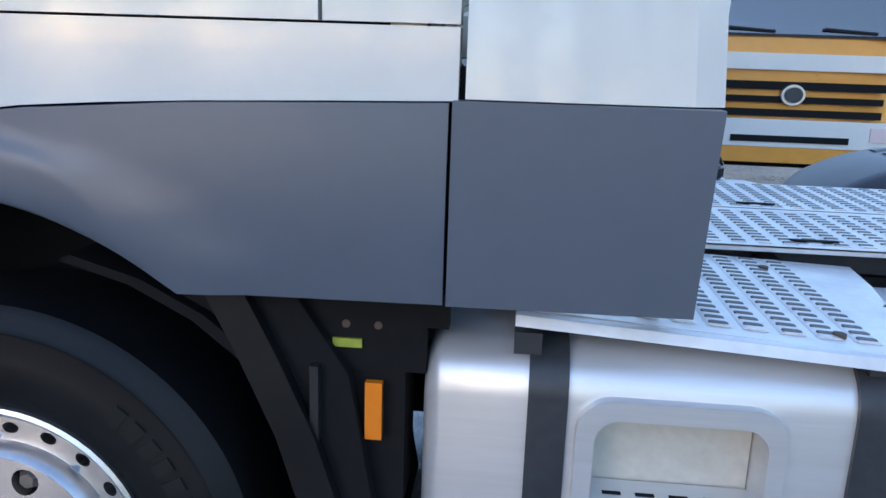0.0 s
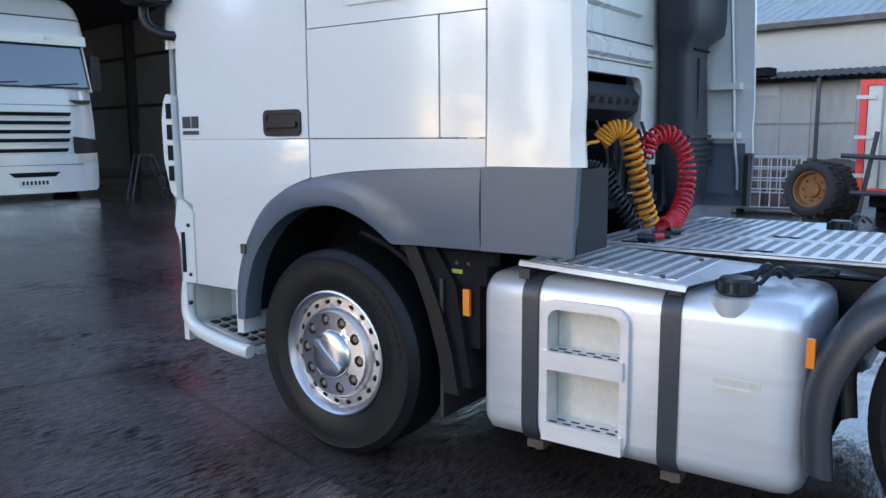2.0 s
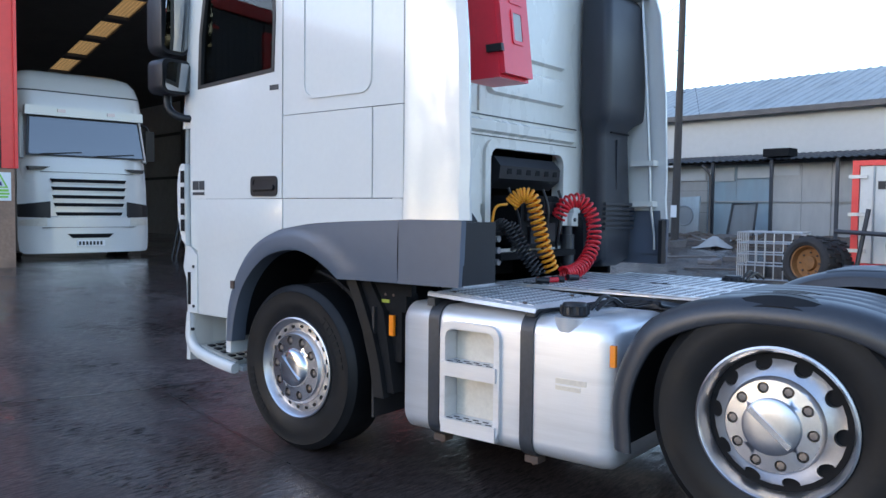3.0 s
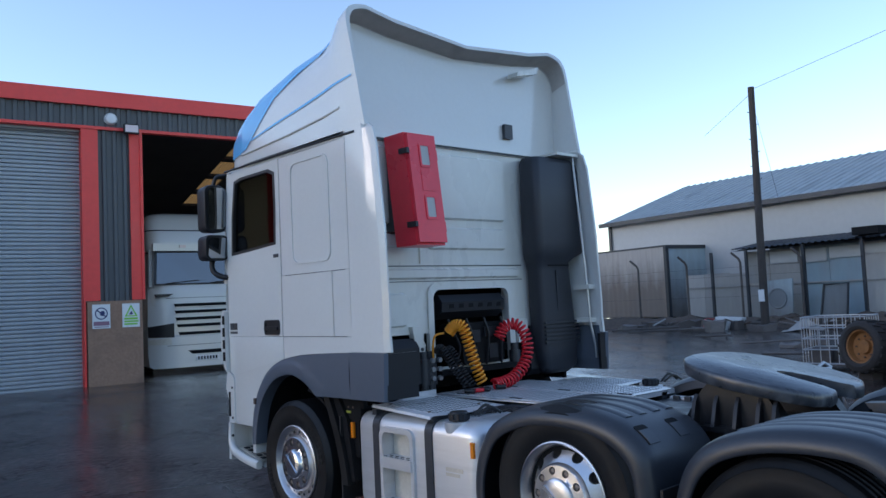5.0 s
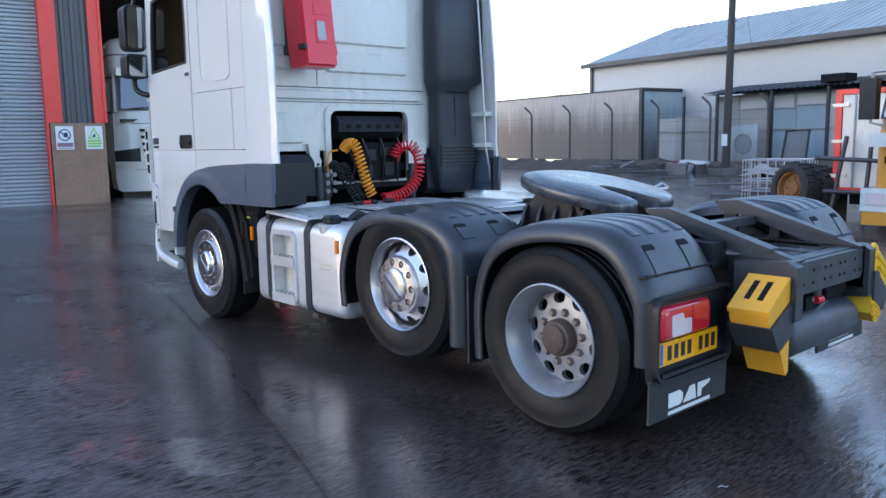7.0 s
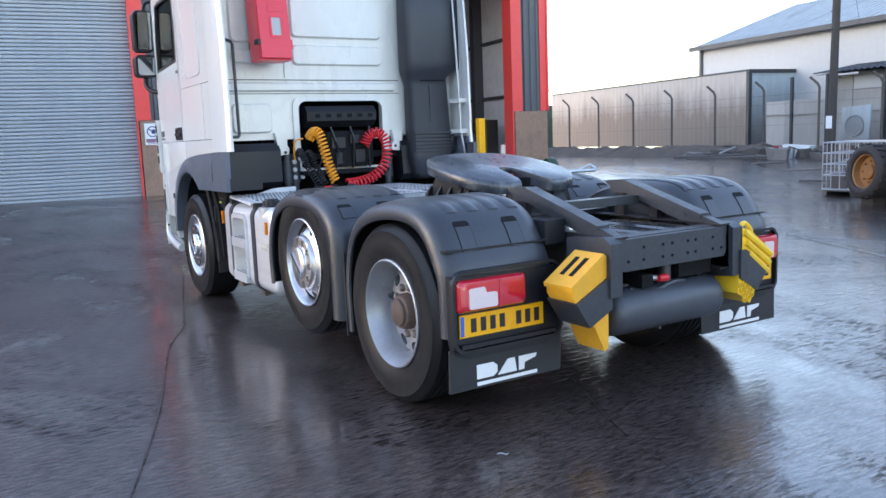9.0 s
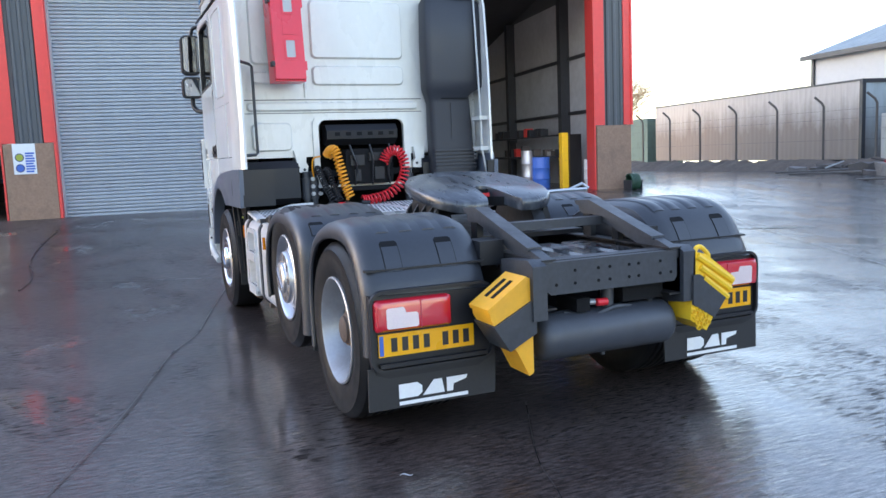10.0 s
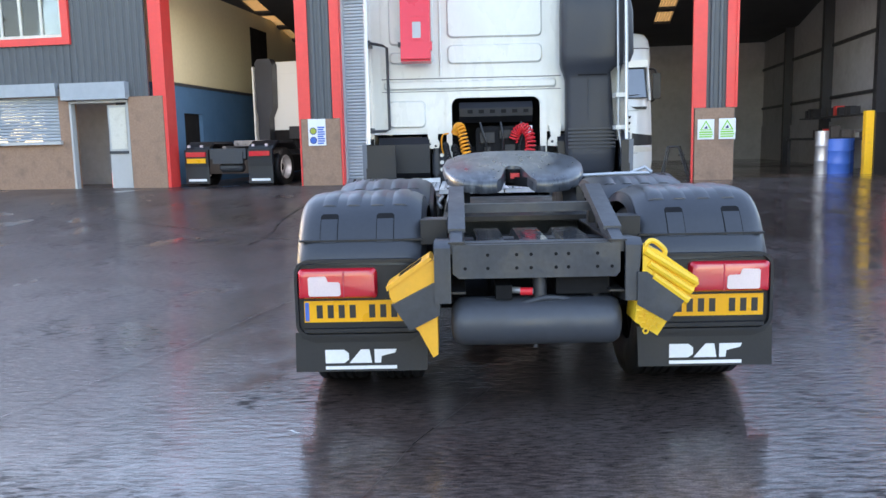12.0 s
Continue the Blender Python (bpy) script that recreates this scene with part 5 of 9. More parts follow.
# air intake stack
bm = bmesh.new()
rings = []
for z, y0, y1, x1, r in ((1.06, 3.30, 3.62, -0.02, 0.08), (1.12, 3.22, 3.66, 0.05, 0.08), (1.30, 3.19, 3.67, 0.06, 0.06), (1.98, 3.19, 3.63, 0.04, 0.05), (2.05, 3.17, 3.62, 0.05, 0.05), (2.09, 3.15, 3.66, 0.08, 0.06), (2.14, 3.14, 3.80, 0.10, 0.07), (2.22, 3.14, 3.83, 0.11, 0.07), (2.6, 3.14, 3.82, 0.11, 0.07), (2.95, 3.15, 3.75, 0.10, 0.07), (3.0, 3.18, 3.70, 0.07, 0.06)):
    rings.append([(x, y, z) for x, y in rrect(-0.13, x1, y0, y1, min(r, 0.06), 4)])
loft(bm, rings)
stack = tp("air_intake", bm, M_STACK, "tall black moulded air intake stack", angle=50)
for k in range(6):
    part("rib", boxes((0.05, 0.072, 3.205, 3.66, 1.33 + 0.035 * k, 1.35 + 0.035 * k)), M_STACK, stack, "", 0.004)
part("rib", boxes((0.03, 0.055, 3.40, 3.415, 1.62, 1.98)), M_STACK, stack, "", 0.004)
part("slot", boxes((0.04, 0.058, 3.3, 3.58, 2.02, 2.03)), M_DARK, stack)
# near-black panels darken the service recess seen through the opening
rec = tp("service_recess", boxes((-0.62, -0.60, 1.95, 3.08, 1.0, 1.88), (-0.6, -0.2, 1.95, 1.99, 1.0, 1.88), (-0.6, -0.2, 3.05, 3.09, 1.0, 1.88), (-0.62, -0.2, 1.95, 3.08, 1.87, 1.89)), M_DARK, "near-black panels lining the space behind the cab")
bm = bmesh.new()
prism(bm, [(-0.30, 1.80), (-0.16, 1.80), (-0.11, 1.74), (-0.12, 1.66), (-0.20, 1.60), (-0.30, 1.62)], "y", 2.16, 2.88)
part("duct", bm, M_BLACK, rec, "black plastic air duct", 0.015)
for k in range(6):
    part("duct_hole", boxes((-0.125, -0.112, 2.24 + 0.11 * k, 2.29 + 0.11 * k, 1.69, 1.725)), M_DARK, rec, "", 0.003)
bm = bmesh.new()
prism(bm, rrect(2.32, 2.80, 1.22, 1.56, 0.05), "x", -0.35, -0.06)
part("box", bm, M_DARK, rec, "black equipment box", 0.02)
for a, b2, z0, z1 in ((2.36, 2.50, 1.40, 1.50), (2.55, 2.76, 1.44, 1.52), (2.40, 2.46, 1.25, 1.36), (2.60, 2.70, 1.26, 1.38)):
    part("valve_block", boxes((-0.062, -0.035, a, b2, z0, z1)), M_BLACK, rec, "small black valve block", 0.008)
for k in range(4):
    bm = bmesh.new()
    tube(bm, spline([(-0.05, 2.16 + 0.2 * k, 1.60), (-0.02, 2.20 + 0.19 * k, 1.48), (-0.03, 2.26 + 0.16 * k, 1.36), (-0.06, 2.22 + 0.18 * k, 1.21)], 6), 0.010, 8)
    part("air_hose", bm, M_COIL_K, rec, "black air hose")
part("plate", boxes((-0.3, -0.02, 2.05, 2.95, 1.16, 1.2)), M_DARK, rec)
part("label", boxes((-0.058, -0.054, 2.82, 2.87, 1.48, 1.56)), M_INK_W, rec)
part("label", boxes((-0.165, -0.148, 2.42, 2.62, 1.85, 1.87)), M_INK_W, rec)
# engine cover shoulders under the cab, dark
for y0, y1 in ((1.36, 1.86), (3.12, 3.62)):
    bm = bmesh.new()
    prism(bm, [(-0.55, 1.06), (-0.12, 1.06), (-0.05, 1.12), (-0.06, 1.40), (-0.12, 1.47), (-0.55, 1.47)], "y", y0, y1)
    tp("under_cab_cover", bm, M_BLACK, "black moulded cover under the cab", 0.02)
for y in (1.93, 2.0, 2.97):
    bm = bmesh.new()
    cyl(bm, (-0.1, y, 1.0), (-0.1, y, 1.36), 0.035, 12)
    cyl(bm, (-0.1, y, 1.1), (-0.1, y, 1.3), 0.05, 12)
    tp("cab_damper", bm, M_STEEL, "dark cab suspension damper")
for dy in (0, 0.07):
    for dz in (0, 0.07, 0.14):
        bm = bmesh.new()
        cyl(bm, (-0.06, 1.98 + dy, 1.15 + dz), (-0.035, 1.98 + dy, 1.15 + dz), 0.02, 10)
        tp("air_coupling", bm, M_GALV, "small metal air coupling")

# ---- mirrors ----
for side, y in enumerate(both(1.185)):
    s = 1 if side == 0 else -1
    bm = bmesh.new()
    rings = []
    for x, k in ((-2.30, 0.80), (-2.26, 0.97), (-2.12, 1.0), (-2.10, 0.97)):
        rings.append([(x, y + s * u * k, 2.70 + v * k) for u, v in rrect(-0.105, 0.105, -0.22, 0.22, 0.06, 4)])
    loft(bm, rings)
    mir = tp("mirror", bm, M_BLACK, "large black door mirror", angle=50)
    bm = bmesh.new()
    rings = []
    for x, k in ((-2.28, 0.80), (-2.25, 0.97), (-2.10, 1.0), (-2.08, 0.97)):
        rings.append([(x, y + s * u * k, 2.345 + v * k) for u, v in rrect(-0.115, 0.11, -0.125, 0.11, 0.05, 4)])
    loft(bm, rings)
    part("wide_mirror", bm, M_BLACK, mir, "black wide-angle mirror head", angle=50)
    bm = bmesh.new()
    prism(bm, [(y + s * u, 2.70 + v) for u, v in rrect(-0.085, 0.085, -0.19, 0.19, 0.04)], "x", -2.099, -2.094)
    for v in bm.verts:
        v.co.x += 0.10 * (v.co.z - 2.70) + 0.02
    part("glass", bm, M_MIRROR, mir, "mirror glass")
    bm = bmesh.new()
    prism(bm, [(y + s * u, 2.34 + v) for u, v in rrect(-0.095, 0.09, -0.10, 0.085, 0.035)], "x", -2.079, -2.072)
    for v in bm.verts:
        v.co.x += 0.14 * (v.co.z - 2.34) + 0.016
    part("glass", bm, M_MIRROR, mir, "wide mirror glass")
    bm = bmesh.new()
    tube(bm, spline([(-2.2, y + s * 0.0, 2.25), (-2.18, y + s * 0.0, 2.13), (-2.1, y + s * 0.05, 2.07), (-1.99, y + s * 0.14, 2.06)], 6), 0.026, 10)
    part("arm", bm, M_BLACK, mir, "black curved mirror arm")
    bm = bmesh.new()
    tube(bm, spline([(-2.2, y + s * 0.02, 2.90), (-2.17, y + s * 0.05, 3.0), (-2.08, y + s * 0.14, 3.02)], 6), 0.02, 8)
    part("arm", bm, M_BLACK, mir, "black curved mirror arm")


# ---- wheels ----
def tyre_mesh(width, radius, grooves):
    bm = bmesh.new()
    w = width
    r0 = 0.292
    prof = [(r0, 0.03), (r0 + 0.01, 0.010), (r0 + 0.035, 0.0), (0.36, -0.012), (0.41, -0.016), (0.455, -0.008), (0.462, -0.010), (0.468, -0.002), (radius - 0.018, 0.010), (radius - 0.004, 0.026)]
    step = (w - 0.06) / (grooves + 1)
    y = 0.03
    for g in range(grooves):
        y = 0.03 + step * (g + 1)
        prof += [(radius, y - 0.012), (radius - 0.013, y - 0.006), (radius - 0.013, y + 0.006), (radius, y + 0.012)]
    prof += [(radius - 0.004, w - 0.026), (radius - 0.018, w - 0.01), (0.41, w + 0.01), (0.34, w + 0.0), (r0, w - 0.03)]
    revolve(bm, prof, 96)
    return bm


def finish_mesh(bm, name, material, angle=35):
    ob = part(name, bm, material, angle=angle)
    me = ob.data
    bpy.data.objects.remove(ob)
    return me


def lug_blocks():
    """Raised plain bars of the maker's print on the sidewall."""
    bm = bmesh.new()
    for k in (*range(8, 16), *range(38, 46)):
        a = 2 * math.pi * k / 60
        c, s = math.cos(a), math.sin(a)
        vs = box(bm, -0.014, 0.014, -0.018, -0.010, -0.02, 0.02)
        for v in vs:
            x, y, z = v.co
            v.co = ((0.405 + z) * c - x * s, y, (0.405 + z) * s + x * c)
    return bm


def holed_disc(bm, r0, r1, y0, y1, holes, hole_r, at_r, thick=0.012, slot=1.0):
    """A sloping disc with round holes: sectors of quads round each hole."""
    n = holes
    for k in range(n):
        a0 = 2 * math.pi * k / n
        da = 2 * math.pi / n
        m = 16

        def place(r, a):
            t = (r - r0) / (r1 - r0)
            return (r * math.cos(a), y0 + (y1 - y0) * t, r * math.sin(a))

        hole, rim = [], []
        for i in range(m):
            b = 2 * math.pi * i / m + math.pi / 4
            hole.append(place(at_r + hole_r * math.sin(b), a0 + hole_r * slot * math.cos(b) / at_r))
            cx, sx = math.cos(b), math.sin(b)
            q = 1 / max(abs(cx), abs(sx))
            ra = a0 + cx * q * da / 2
            rr = (r0 + r1) / 2 + sx * q * (r1 - r0) / 2
            rim.append(place(rr, ra))
        hv, rv = [bm.verts.new(p) for p in hole], [bm.verts.new(p) for p in rim]
        dv = [bm.verts.new((p[0], p[1] + thick + 0.02, p[2])) for p in hole]
        for i in range(m):
            j = (i + 1) % m
            bm.faces.new((hv[i], hv[j], rv[j], rv[i]))
            bm.faces.new((hv[i], hv[j], dv[j], dv[i]))
    bmesh.ops.remove_doubles(bm, verts=bm.verts, dist=2e-4)
    return bm


ME = {}
ME["tyre"] = finish_mesh(tyre_mesh(0.30, 0.505, 4), "tyre", M_RUBBER)
ME["front_tyre"] = finish_mesh(tyre_mesh(0.30, 0.505, 0), "tyre", M_RUBBER)
ME["lugs"] = finish_mesh(lug_blocks(), "sidewall_print", M_PRINT)
# front rim: shallow, small slots near the edge and a chromed hub cover
bm = bmesh.new()
revolve(bm, [(0.285, 0.03), (0.305, 0.012), (0.306, -0.004), (0.298, -0.008), (0.288, 0.0), (0.280, 0.02), (0.270, 0.034)], 64)
holed_disc(bm, 0.222, 0.270, 0.030, 0.034, 20, 0.011, 0.248, slot=1.5)
revolve(bm, [(0.222, 0.030), (0.216, 0.005), (0.205, -0.006)], 64)
ME["front_rim"] = finish_mesh(bm, "rim", M_RIM)
bm = bmesh.new()
holed_disc(bm, 0.118, 0.205, -0.012, -0.006, 10, 0.027, 0.168)
revolve(bm, [(0.118, -0.012), (0.112, -0.03), (0.10, -0.04), (0.06, -0.046), (0.0, -0.048)], 48)
ME["front_cover"] = finish_mesh(bm, "hub_cover", M_CHROME)
bm = boxes((-0.10, 0.10, -0.054, -0.044, -0.011, 0.011))
ME["cover_bar"] = finish_mesh(bm, "cover_bar", M_CHROME)
bm = bmesh.new()
revolve(bm, [(0.023, 0.03), (0.023, 0.0), (0.015, -0.012), (0.0, -0.014)], 6)
ME["nut"] = finish_mesh(bm, "nut", M_NUT)
bm = bmesh.new()
revolve(bm, [(0.0, 0.06), (0.29, 0.06), (0.30, 0.06), (0.30, 0.25), (0.0, 0.25)], 32)
ME["drum"] = finish_mesh(bm, "brake_drum", M_DARK)
bm = bmesh.new()
revolve(bm, [(0.0, 0.22), (0.25, 0.22), (0.25, 0.34), (0.0, 0.34)], 32)
ME["deep_drum"] = finish_mesh(bm, "brake_drum", M_DARK)
# middle rim: dished outwards with large holes
bm = bmesh.new()
revolve(bm, [(0.285, 0.05), (0.305, 0.012), (0.306, -0.004), (0.298, -0.008), (0.286, 0.004), (0.276, 0.05), (0.268, 0.075)], 64)
holed_disc(bm, 0.190, 0.268, 0.012, 0.075, 10, 0.028, 0.236, slot=1.2)
ME["mid_rim"] = finish_mesh(bm, "rim", M_RIM)
bm = bmesh.new()
revolve(bm, [(0.190, 0.012), (0.186, -0.010), (0.178, -0.02)], 48)
holed_disc(bm, 0.112, 0.178, -0.028, -0.020, 10, 0.022, 0.150)
revolve(bm, [(0.112, -0.028), (0.108, -0.042), (0.095, -0.050), (0.05, -0.054), (0.0, -0.055)], 48)
ME["mid_cover"] = finish_mesh(bm, "hub_cover", M_RIM)
# rear rim: deep dish, large holes, rusty hub
bm = bmesh.new()
revolve(bm, [(0.288, 0.03), (0.306, 0.012), (0.307, -0.004), (0.298, -0.009), (0.287, 0.004), (0.278, 0.03), (0.262, 0.05), (0.254, 0.11), (0.245, 0.135)], 64)
holed_disc(bm, 0.150, 0.245, 0.118, 0.135, 10, 0.031, 0.212, slot=1.35)
revolve(bm, [(0.150, 0.118), (0.09, 0.114)], 48)
ME["rear_rim"] = finish_mesh(bm, "rim", M_RIM_DULL)
bm = bmesh.new()
revolve(bm, [(0.104, 0.12), (0.101, 0.075), (0.092, 0.058), (0.078, 0.052), (0.075, 0.038), (0.064, 0.032), (0.0, 0.030)], 32)
ME["rear_hub"] = finish_mesh(bm, "hub", M_RUST)


def wheel(x, y, z, kind, flip, turn, label):
    """A wheel whose outer face looks to -y (flip: to +y)."""
    w = new("wheel")
    w.empty_display_size = 0.2
    w.parent = truck
    w.matrix_parent_inverse = BASE[truck.name].inverted()
    w.matrix_basis = pose(x, y, z, 0, 0, 180 if flip else 0)
    w["label"] = label

    def sub(name, key, at=(0, 0, 0), tag="", spin=turn, kind=""):
        o = new(name, ME[key])
        o.parent = w
        o.matrix_basis = pose(*at, 0, spin, 0)
        tagged(o, tag, kind=kind)

    sub("tyre", "front_tyre" if kind == "front" else "tyre", tag="worn black lorry tyre")
    if kind == "front":
        sub("sidewall_print", "lugs", tag="raised plain bars on the sidewall", kind="stuff")
    sub("brake_drum", "deep_drum" if kind == "rear" else "drum")
    if kind == "rear":
        sub("rim", "rear_rim", tag="deep dull silver rim")
        sub("hub", "rear_hub", tag="rusty wheel hub")
        sub("tyre", "tyre", (0, 0.33, 0))
        nr, ny = 0.138, 0.104
    elif kind == "mid":
        sub("rim", "mid_rim", tag="polished silver rim")
        sub("hub_cover", "mid_cover", tag="chrome hub cover")
        sub("cover_bar", "cover_bar", (0, -0.007, 0))
        nr, ny = 0.150, -0.008
    else:
        sub("rim", "front_rim", tag="polished silver rim")
        sub("hub_cover", "front_cover", tag="chrome hub cover")
        sub("cover_bar", "cover_bar")
        nr, ny = 0.168, 0.008
    for k in range(10):
        a = 2 * math.pi * (k + (0.5 if kind == "rear" else 0)) / 10 + radians(-turn)
        sub("nut", "nut", (nr * math.cos(a), ny, nr * math.sin(a)))


for flip in (False, True):
    def fy(y):
        return 2 * MID - y if flip else y
    wheel(-0.98, fy(1.275), 0.50, "front", flip, 40, "front wheel with chrome hub cover")
    wheel(1.79, fy(1.285), 0.645, "mid", flip, 40, "raised middle wheel with chrome hub cover")
    wheel(3.05, fy(1.285), 0.50, "rear", flip, 10, "rear twin wheel with rusty hub")
for x, z in ((-0.98, 0.5), (1.79, 0.645), (3.05, 0.5)):
    bm = bmesh.new()
    cyl(bm, (x, 1.6, z), (x, 3.4, z), 0.09, 16)
    tp("axle", bm, M_DARK, "dark axle beam")
bm = bmesh.new()
revolve(bm, [(0.0, -0.22), (0.16, -0.2), (0.24, -0.08), (0.24, 0.08), (0.16, 0.2), (0.0, 0.22)], 24, "y", (3.05, MID, 0.52))
tp("differential", bm, M_DARK, "dark differential casing")

# ---- chassis frame ----
for y in (MID - 0.40, MID + 0.40):
    s = 1 if y > MID else -1
    bm = bmesh.new()
    prism(bm, [(y + s * 0.03, 0.70), (y + s * 0.03, 0.955), (y - s * 0.05, 0.955), (y - s * 0.05, 0.945), (y + s * 0.02, 0.945), (y + s * 0.02, 0.71), (y - s * 0.05, 0.71), (y - s * 0.05, 0.70)], "x", -2.0, 4.0)
    rail = tp("chassis_rail", bm, M_FRAME_DARK, "steel chassis rail coloured near-black for shade", 0.004)
    bm = bmesh.new()
    for x in [0.1 + 0.19 * i for i in range(20)]:
        for z in (0.76, 0.88):
            cyl(bm, (x, y + s * 0.028, z), (x, y + s * 0.045, z), 0.013, 8)
    pieces("bolt", bm, M_STEEL, rail)
for x in (-0.3, 1.4, 2.45, 3.55):
    tp("cross_member", boxes((x - 0.06, x + 0.06, MID - 0.42, MID + 0.42, 0.74, 0.92)), M_STEEL, "dark steel cross member", 0.01)
# rear beam with bolt holes
bm = bmesh.new()
prism(bm, [(MID - 0.41, 0.80), (MID - 0.38, 0.775), (MID + 0.38, 0.775), (MID + 0.40, 0.80), (MID + 0.40, 0.94), (MID - 0.41, 0.94)], "x", 3.955, 4.0)
box(bm, 3.87, 3.96, MID - 0.41, MID + 0.40, 0.93, 0.945)
beam = tp("rear_beam", bm, M_STEEL, "dark grey rear cross beam with bolt holes", 0.006)
bm = bmesh.new()
for y in (-0.35, -0.24, -0.10, -0.03, 0.09, 0.15, 0.29, 0.36):
    for z in (0.825, 0.89):
        if abs(y) > 0.33 and z > 0.85:
            continue
        cyl(bm, (3.999, MID + y, z), (4.003, MID + y, z), 0.0085, 10)
tagged(part("bolt_hole", bm, M_DARK, beam), "small dark bolt holes", kind="stuff")
for s in (-1, 1):
    bm = bmesh.new()
    prism(bm, [(3.70, 0.62), (4.03, 0.66), (4.03, 0.93), (3.98, 0.96), (3.70, 0.94)], "y", *sorted((MID + s * 0.42, MID + s * 0.50)))
    cheek = tp("end_plate", bm, M_STEEL, "dark steel end plate", 0.008)
    # lead-in ramp on the rail
    bm = bmesh.new()
    prism(bm, [(3.12, 1.17), (3.26, 1.175), (3.99, 0.955), (3.99, 0.895), (3.93, 0.885), (3.27, 1.095), (3.14, 1.10)], "y", *sorted((MID + s * 0.36, MID + s * 0.42)))
    ramp = tp("lead_in_ramp", bm, M_STEEL, "sloping dark lead-in ramp on the chassis", 0.008)
    bm = bmesh.new()
    prism(bm, [(3.10, 1.175), (3.26, 1.185), (3.86, 1.005), (3.86, 0.985), (3.12, 1.15)], "y", *sorted((MID + s * 0.345, MID + s * 0.432)))
    part("wear_plate", bm, M_STEEL, ramp, "worn top plate", 0.006)
    for x0, x1, z1 in ((3.16, 3.24, 1.10), (3.46, 3.52, 1.03)):
        part("ramp_strut", boxes((x0, x1, *sorted((MID + s * 0.37, MID + s * 0.41)), 0.95, z1)), M_FRAME_DARK, ramp, "strut coloured near-black", 0.004)
    bm = bmesh.new()
    tube(bm, spline([(3.42, MID + s * 0.42, 0.92), (3.5, MID + s * 0.55, 0.94), (3.55, MID + s * 0.66, 0.96)], 5), 0.045, 10)
    part("guard_stay", bm, M_BLACK, ramp, "black mudguard stay")
    part("guard_bracket", boxes((3.45, 3.62, *sorted((MID + s * 0.44, MID + s * 0.58)), 0.90, 1.03)), M_BLACK, ramp, "", 0.01)
tp("cross_tube", boxes((3.30, 3.38, MID - 0.36, MID + 0.36, 1.04, 1.09)), M_STEEL, "dark cross plate between the ramps", 0.01)
# ribbed plate over the rear axle
bm = bmesh.new()
box(bm, 3.22, 3.90, MID - 0.35, MID + 0.35, 0.885, 0.90)
for y in (-0.22, 0.0, 0.22):
    prism(bm, [(MID + y - 0.095, 0.90), (MID + y - 0.07, 0.94), (MID + y + 0.07, 0.94), (MID + y + 0.095, 0.90)], "x", 3.26, 3.84)
tp("cover_plate", bm, M_WETPLATE, "greasy ribbed cover plate", 0.004)
# air tank across the rear
bm = bmesh.new()
revolve(bm, [(0.0, -0.425), (0.06, -0.423), (0.10, -0.41), (0.118, -0.385), (0.122, -0.36), (0.122, 0.36), (0.118, 0.385), (0.10, 0.41), (0.06, 0.423), (0.0, 0.425)], 32, "y", (3.88, MID, 0.54))
tank2 = tp("air_reservoir", bm, M_TANK, "dark grey cylindrical air reservoir", angle=60)
bm = bmesh.new()
cyl(bm, (3.88, MID + 0.30, 0.655), (3.9, MID + 0.30, 0.69), 0.02, 10)
cyl(bm, (3.88, MID, 0.42), (3.88, MID, 0.40), 0.012, 8)
pieces("valve", bm, M_STEEL, tank2)
# valve and pipes above the tank
tp("valve_block", boxes((3.75, 3.95, MID - 0.20, MID - 0.12, 0.66, 0.73)), M_DARK, "dark valve block", 0.01)
valve = tp("valve_block", boxes((3.70, 3.93, MID + 0.10, MID + 0.36, 0.68, 0.77)), M_DARK, "dark valve block", 0.01)
bm = bmesh.new()
cyl(bm, (3.90, MID - 0.14, 0.70), (3.95, MID - 0.02, 0.70), 0.016, 10)
part("coupling", bm, M_GALV, valve, "bright pipe coupling")
bm = bmesh.new()
cyl(bm, (3.95, MID - 0.08, 0.70), (3.955, MID - 0.02, 0.70), 0.02, 10)
part("cap", bm, M_COIL_R, valve, "red plug")
bm = bmesh.new()
tube(bm, spline([(3.9, MID - 0.25, 0.65), (3.93, MID - 0.1, 0.63), (3.93, MID + 0.05, 0.66), (3.9, MID + 0.2, 0.64)], 6), 0.016, 8)
cyl(bm, (3.9, MID + 0.02, 0.64), (3.9, MID + 0.02, 0.78), 0.035, 12)
part("pipe", bm, M_STEEL, valve)

# ---- fifth wheel ----
bm = bmesh.new()
FX, FZ = 2.42, 1.30
FY = MID - 0.01
half = [(-0.46, 0.0), (-0.455, 0.12), (-0.42, 0.25), (-0.34, 0.37), (-0.20, 0.45), (-0.02, 0.47), (0.16, 0.455), (0.30, 0.41), (0.40, 0.33), (0.44, 0.22), (0.43, 0.125), (0.36, 0.095), (0.20, 0.068), (0.10, 0.055), (0.055, 0.03)]
rim = [(FX + x, FY + y) for x, y in half] + [(FX + 0.045, FY)] + [(FX + x, FY - y) for x, y in half[:0:-1]]
rings = []
for z, k in ((FZ - 0.052, 0.972), (FZ - 0.035, 0.994), (FZ + 0.0, 1.0), (FZ + 0.018, 0.994), (FZ + 0.027, 0.975)):
    rings.append([(FX + (x - FX) * k, FY + (y - FY) * k, z) for x, y in rim])
loft(bm, rings)
for v in bm.verts:
    v.co.z += -0.047 - 0.18 * (v.co.x - FX) - 0.06 * max(0.0, v.co.x - FX - 0.22)
fifth = tp("fifth_wheel", bm, M_GREASE, "greasy dark fifth wheel coupling plate", angle=50)
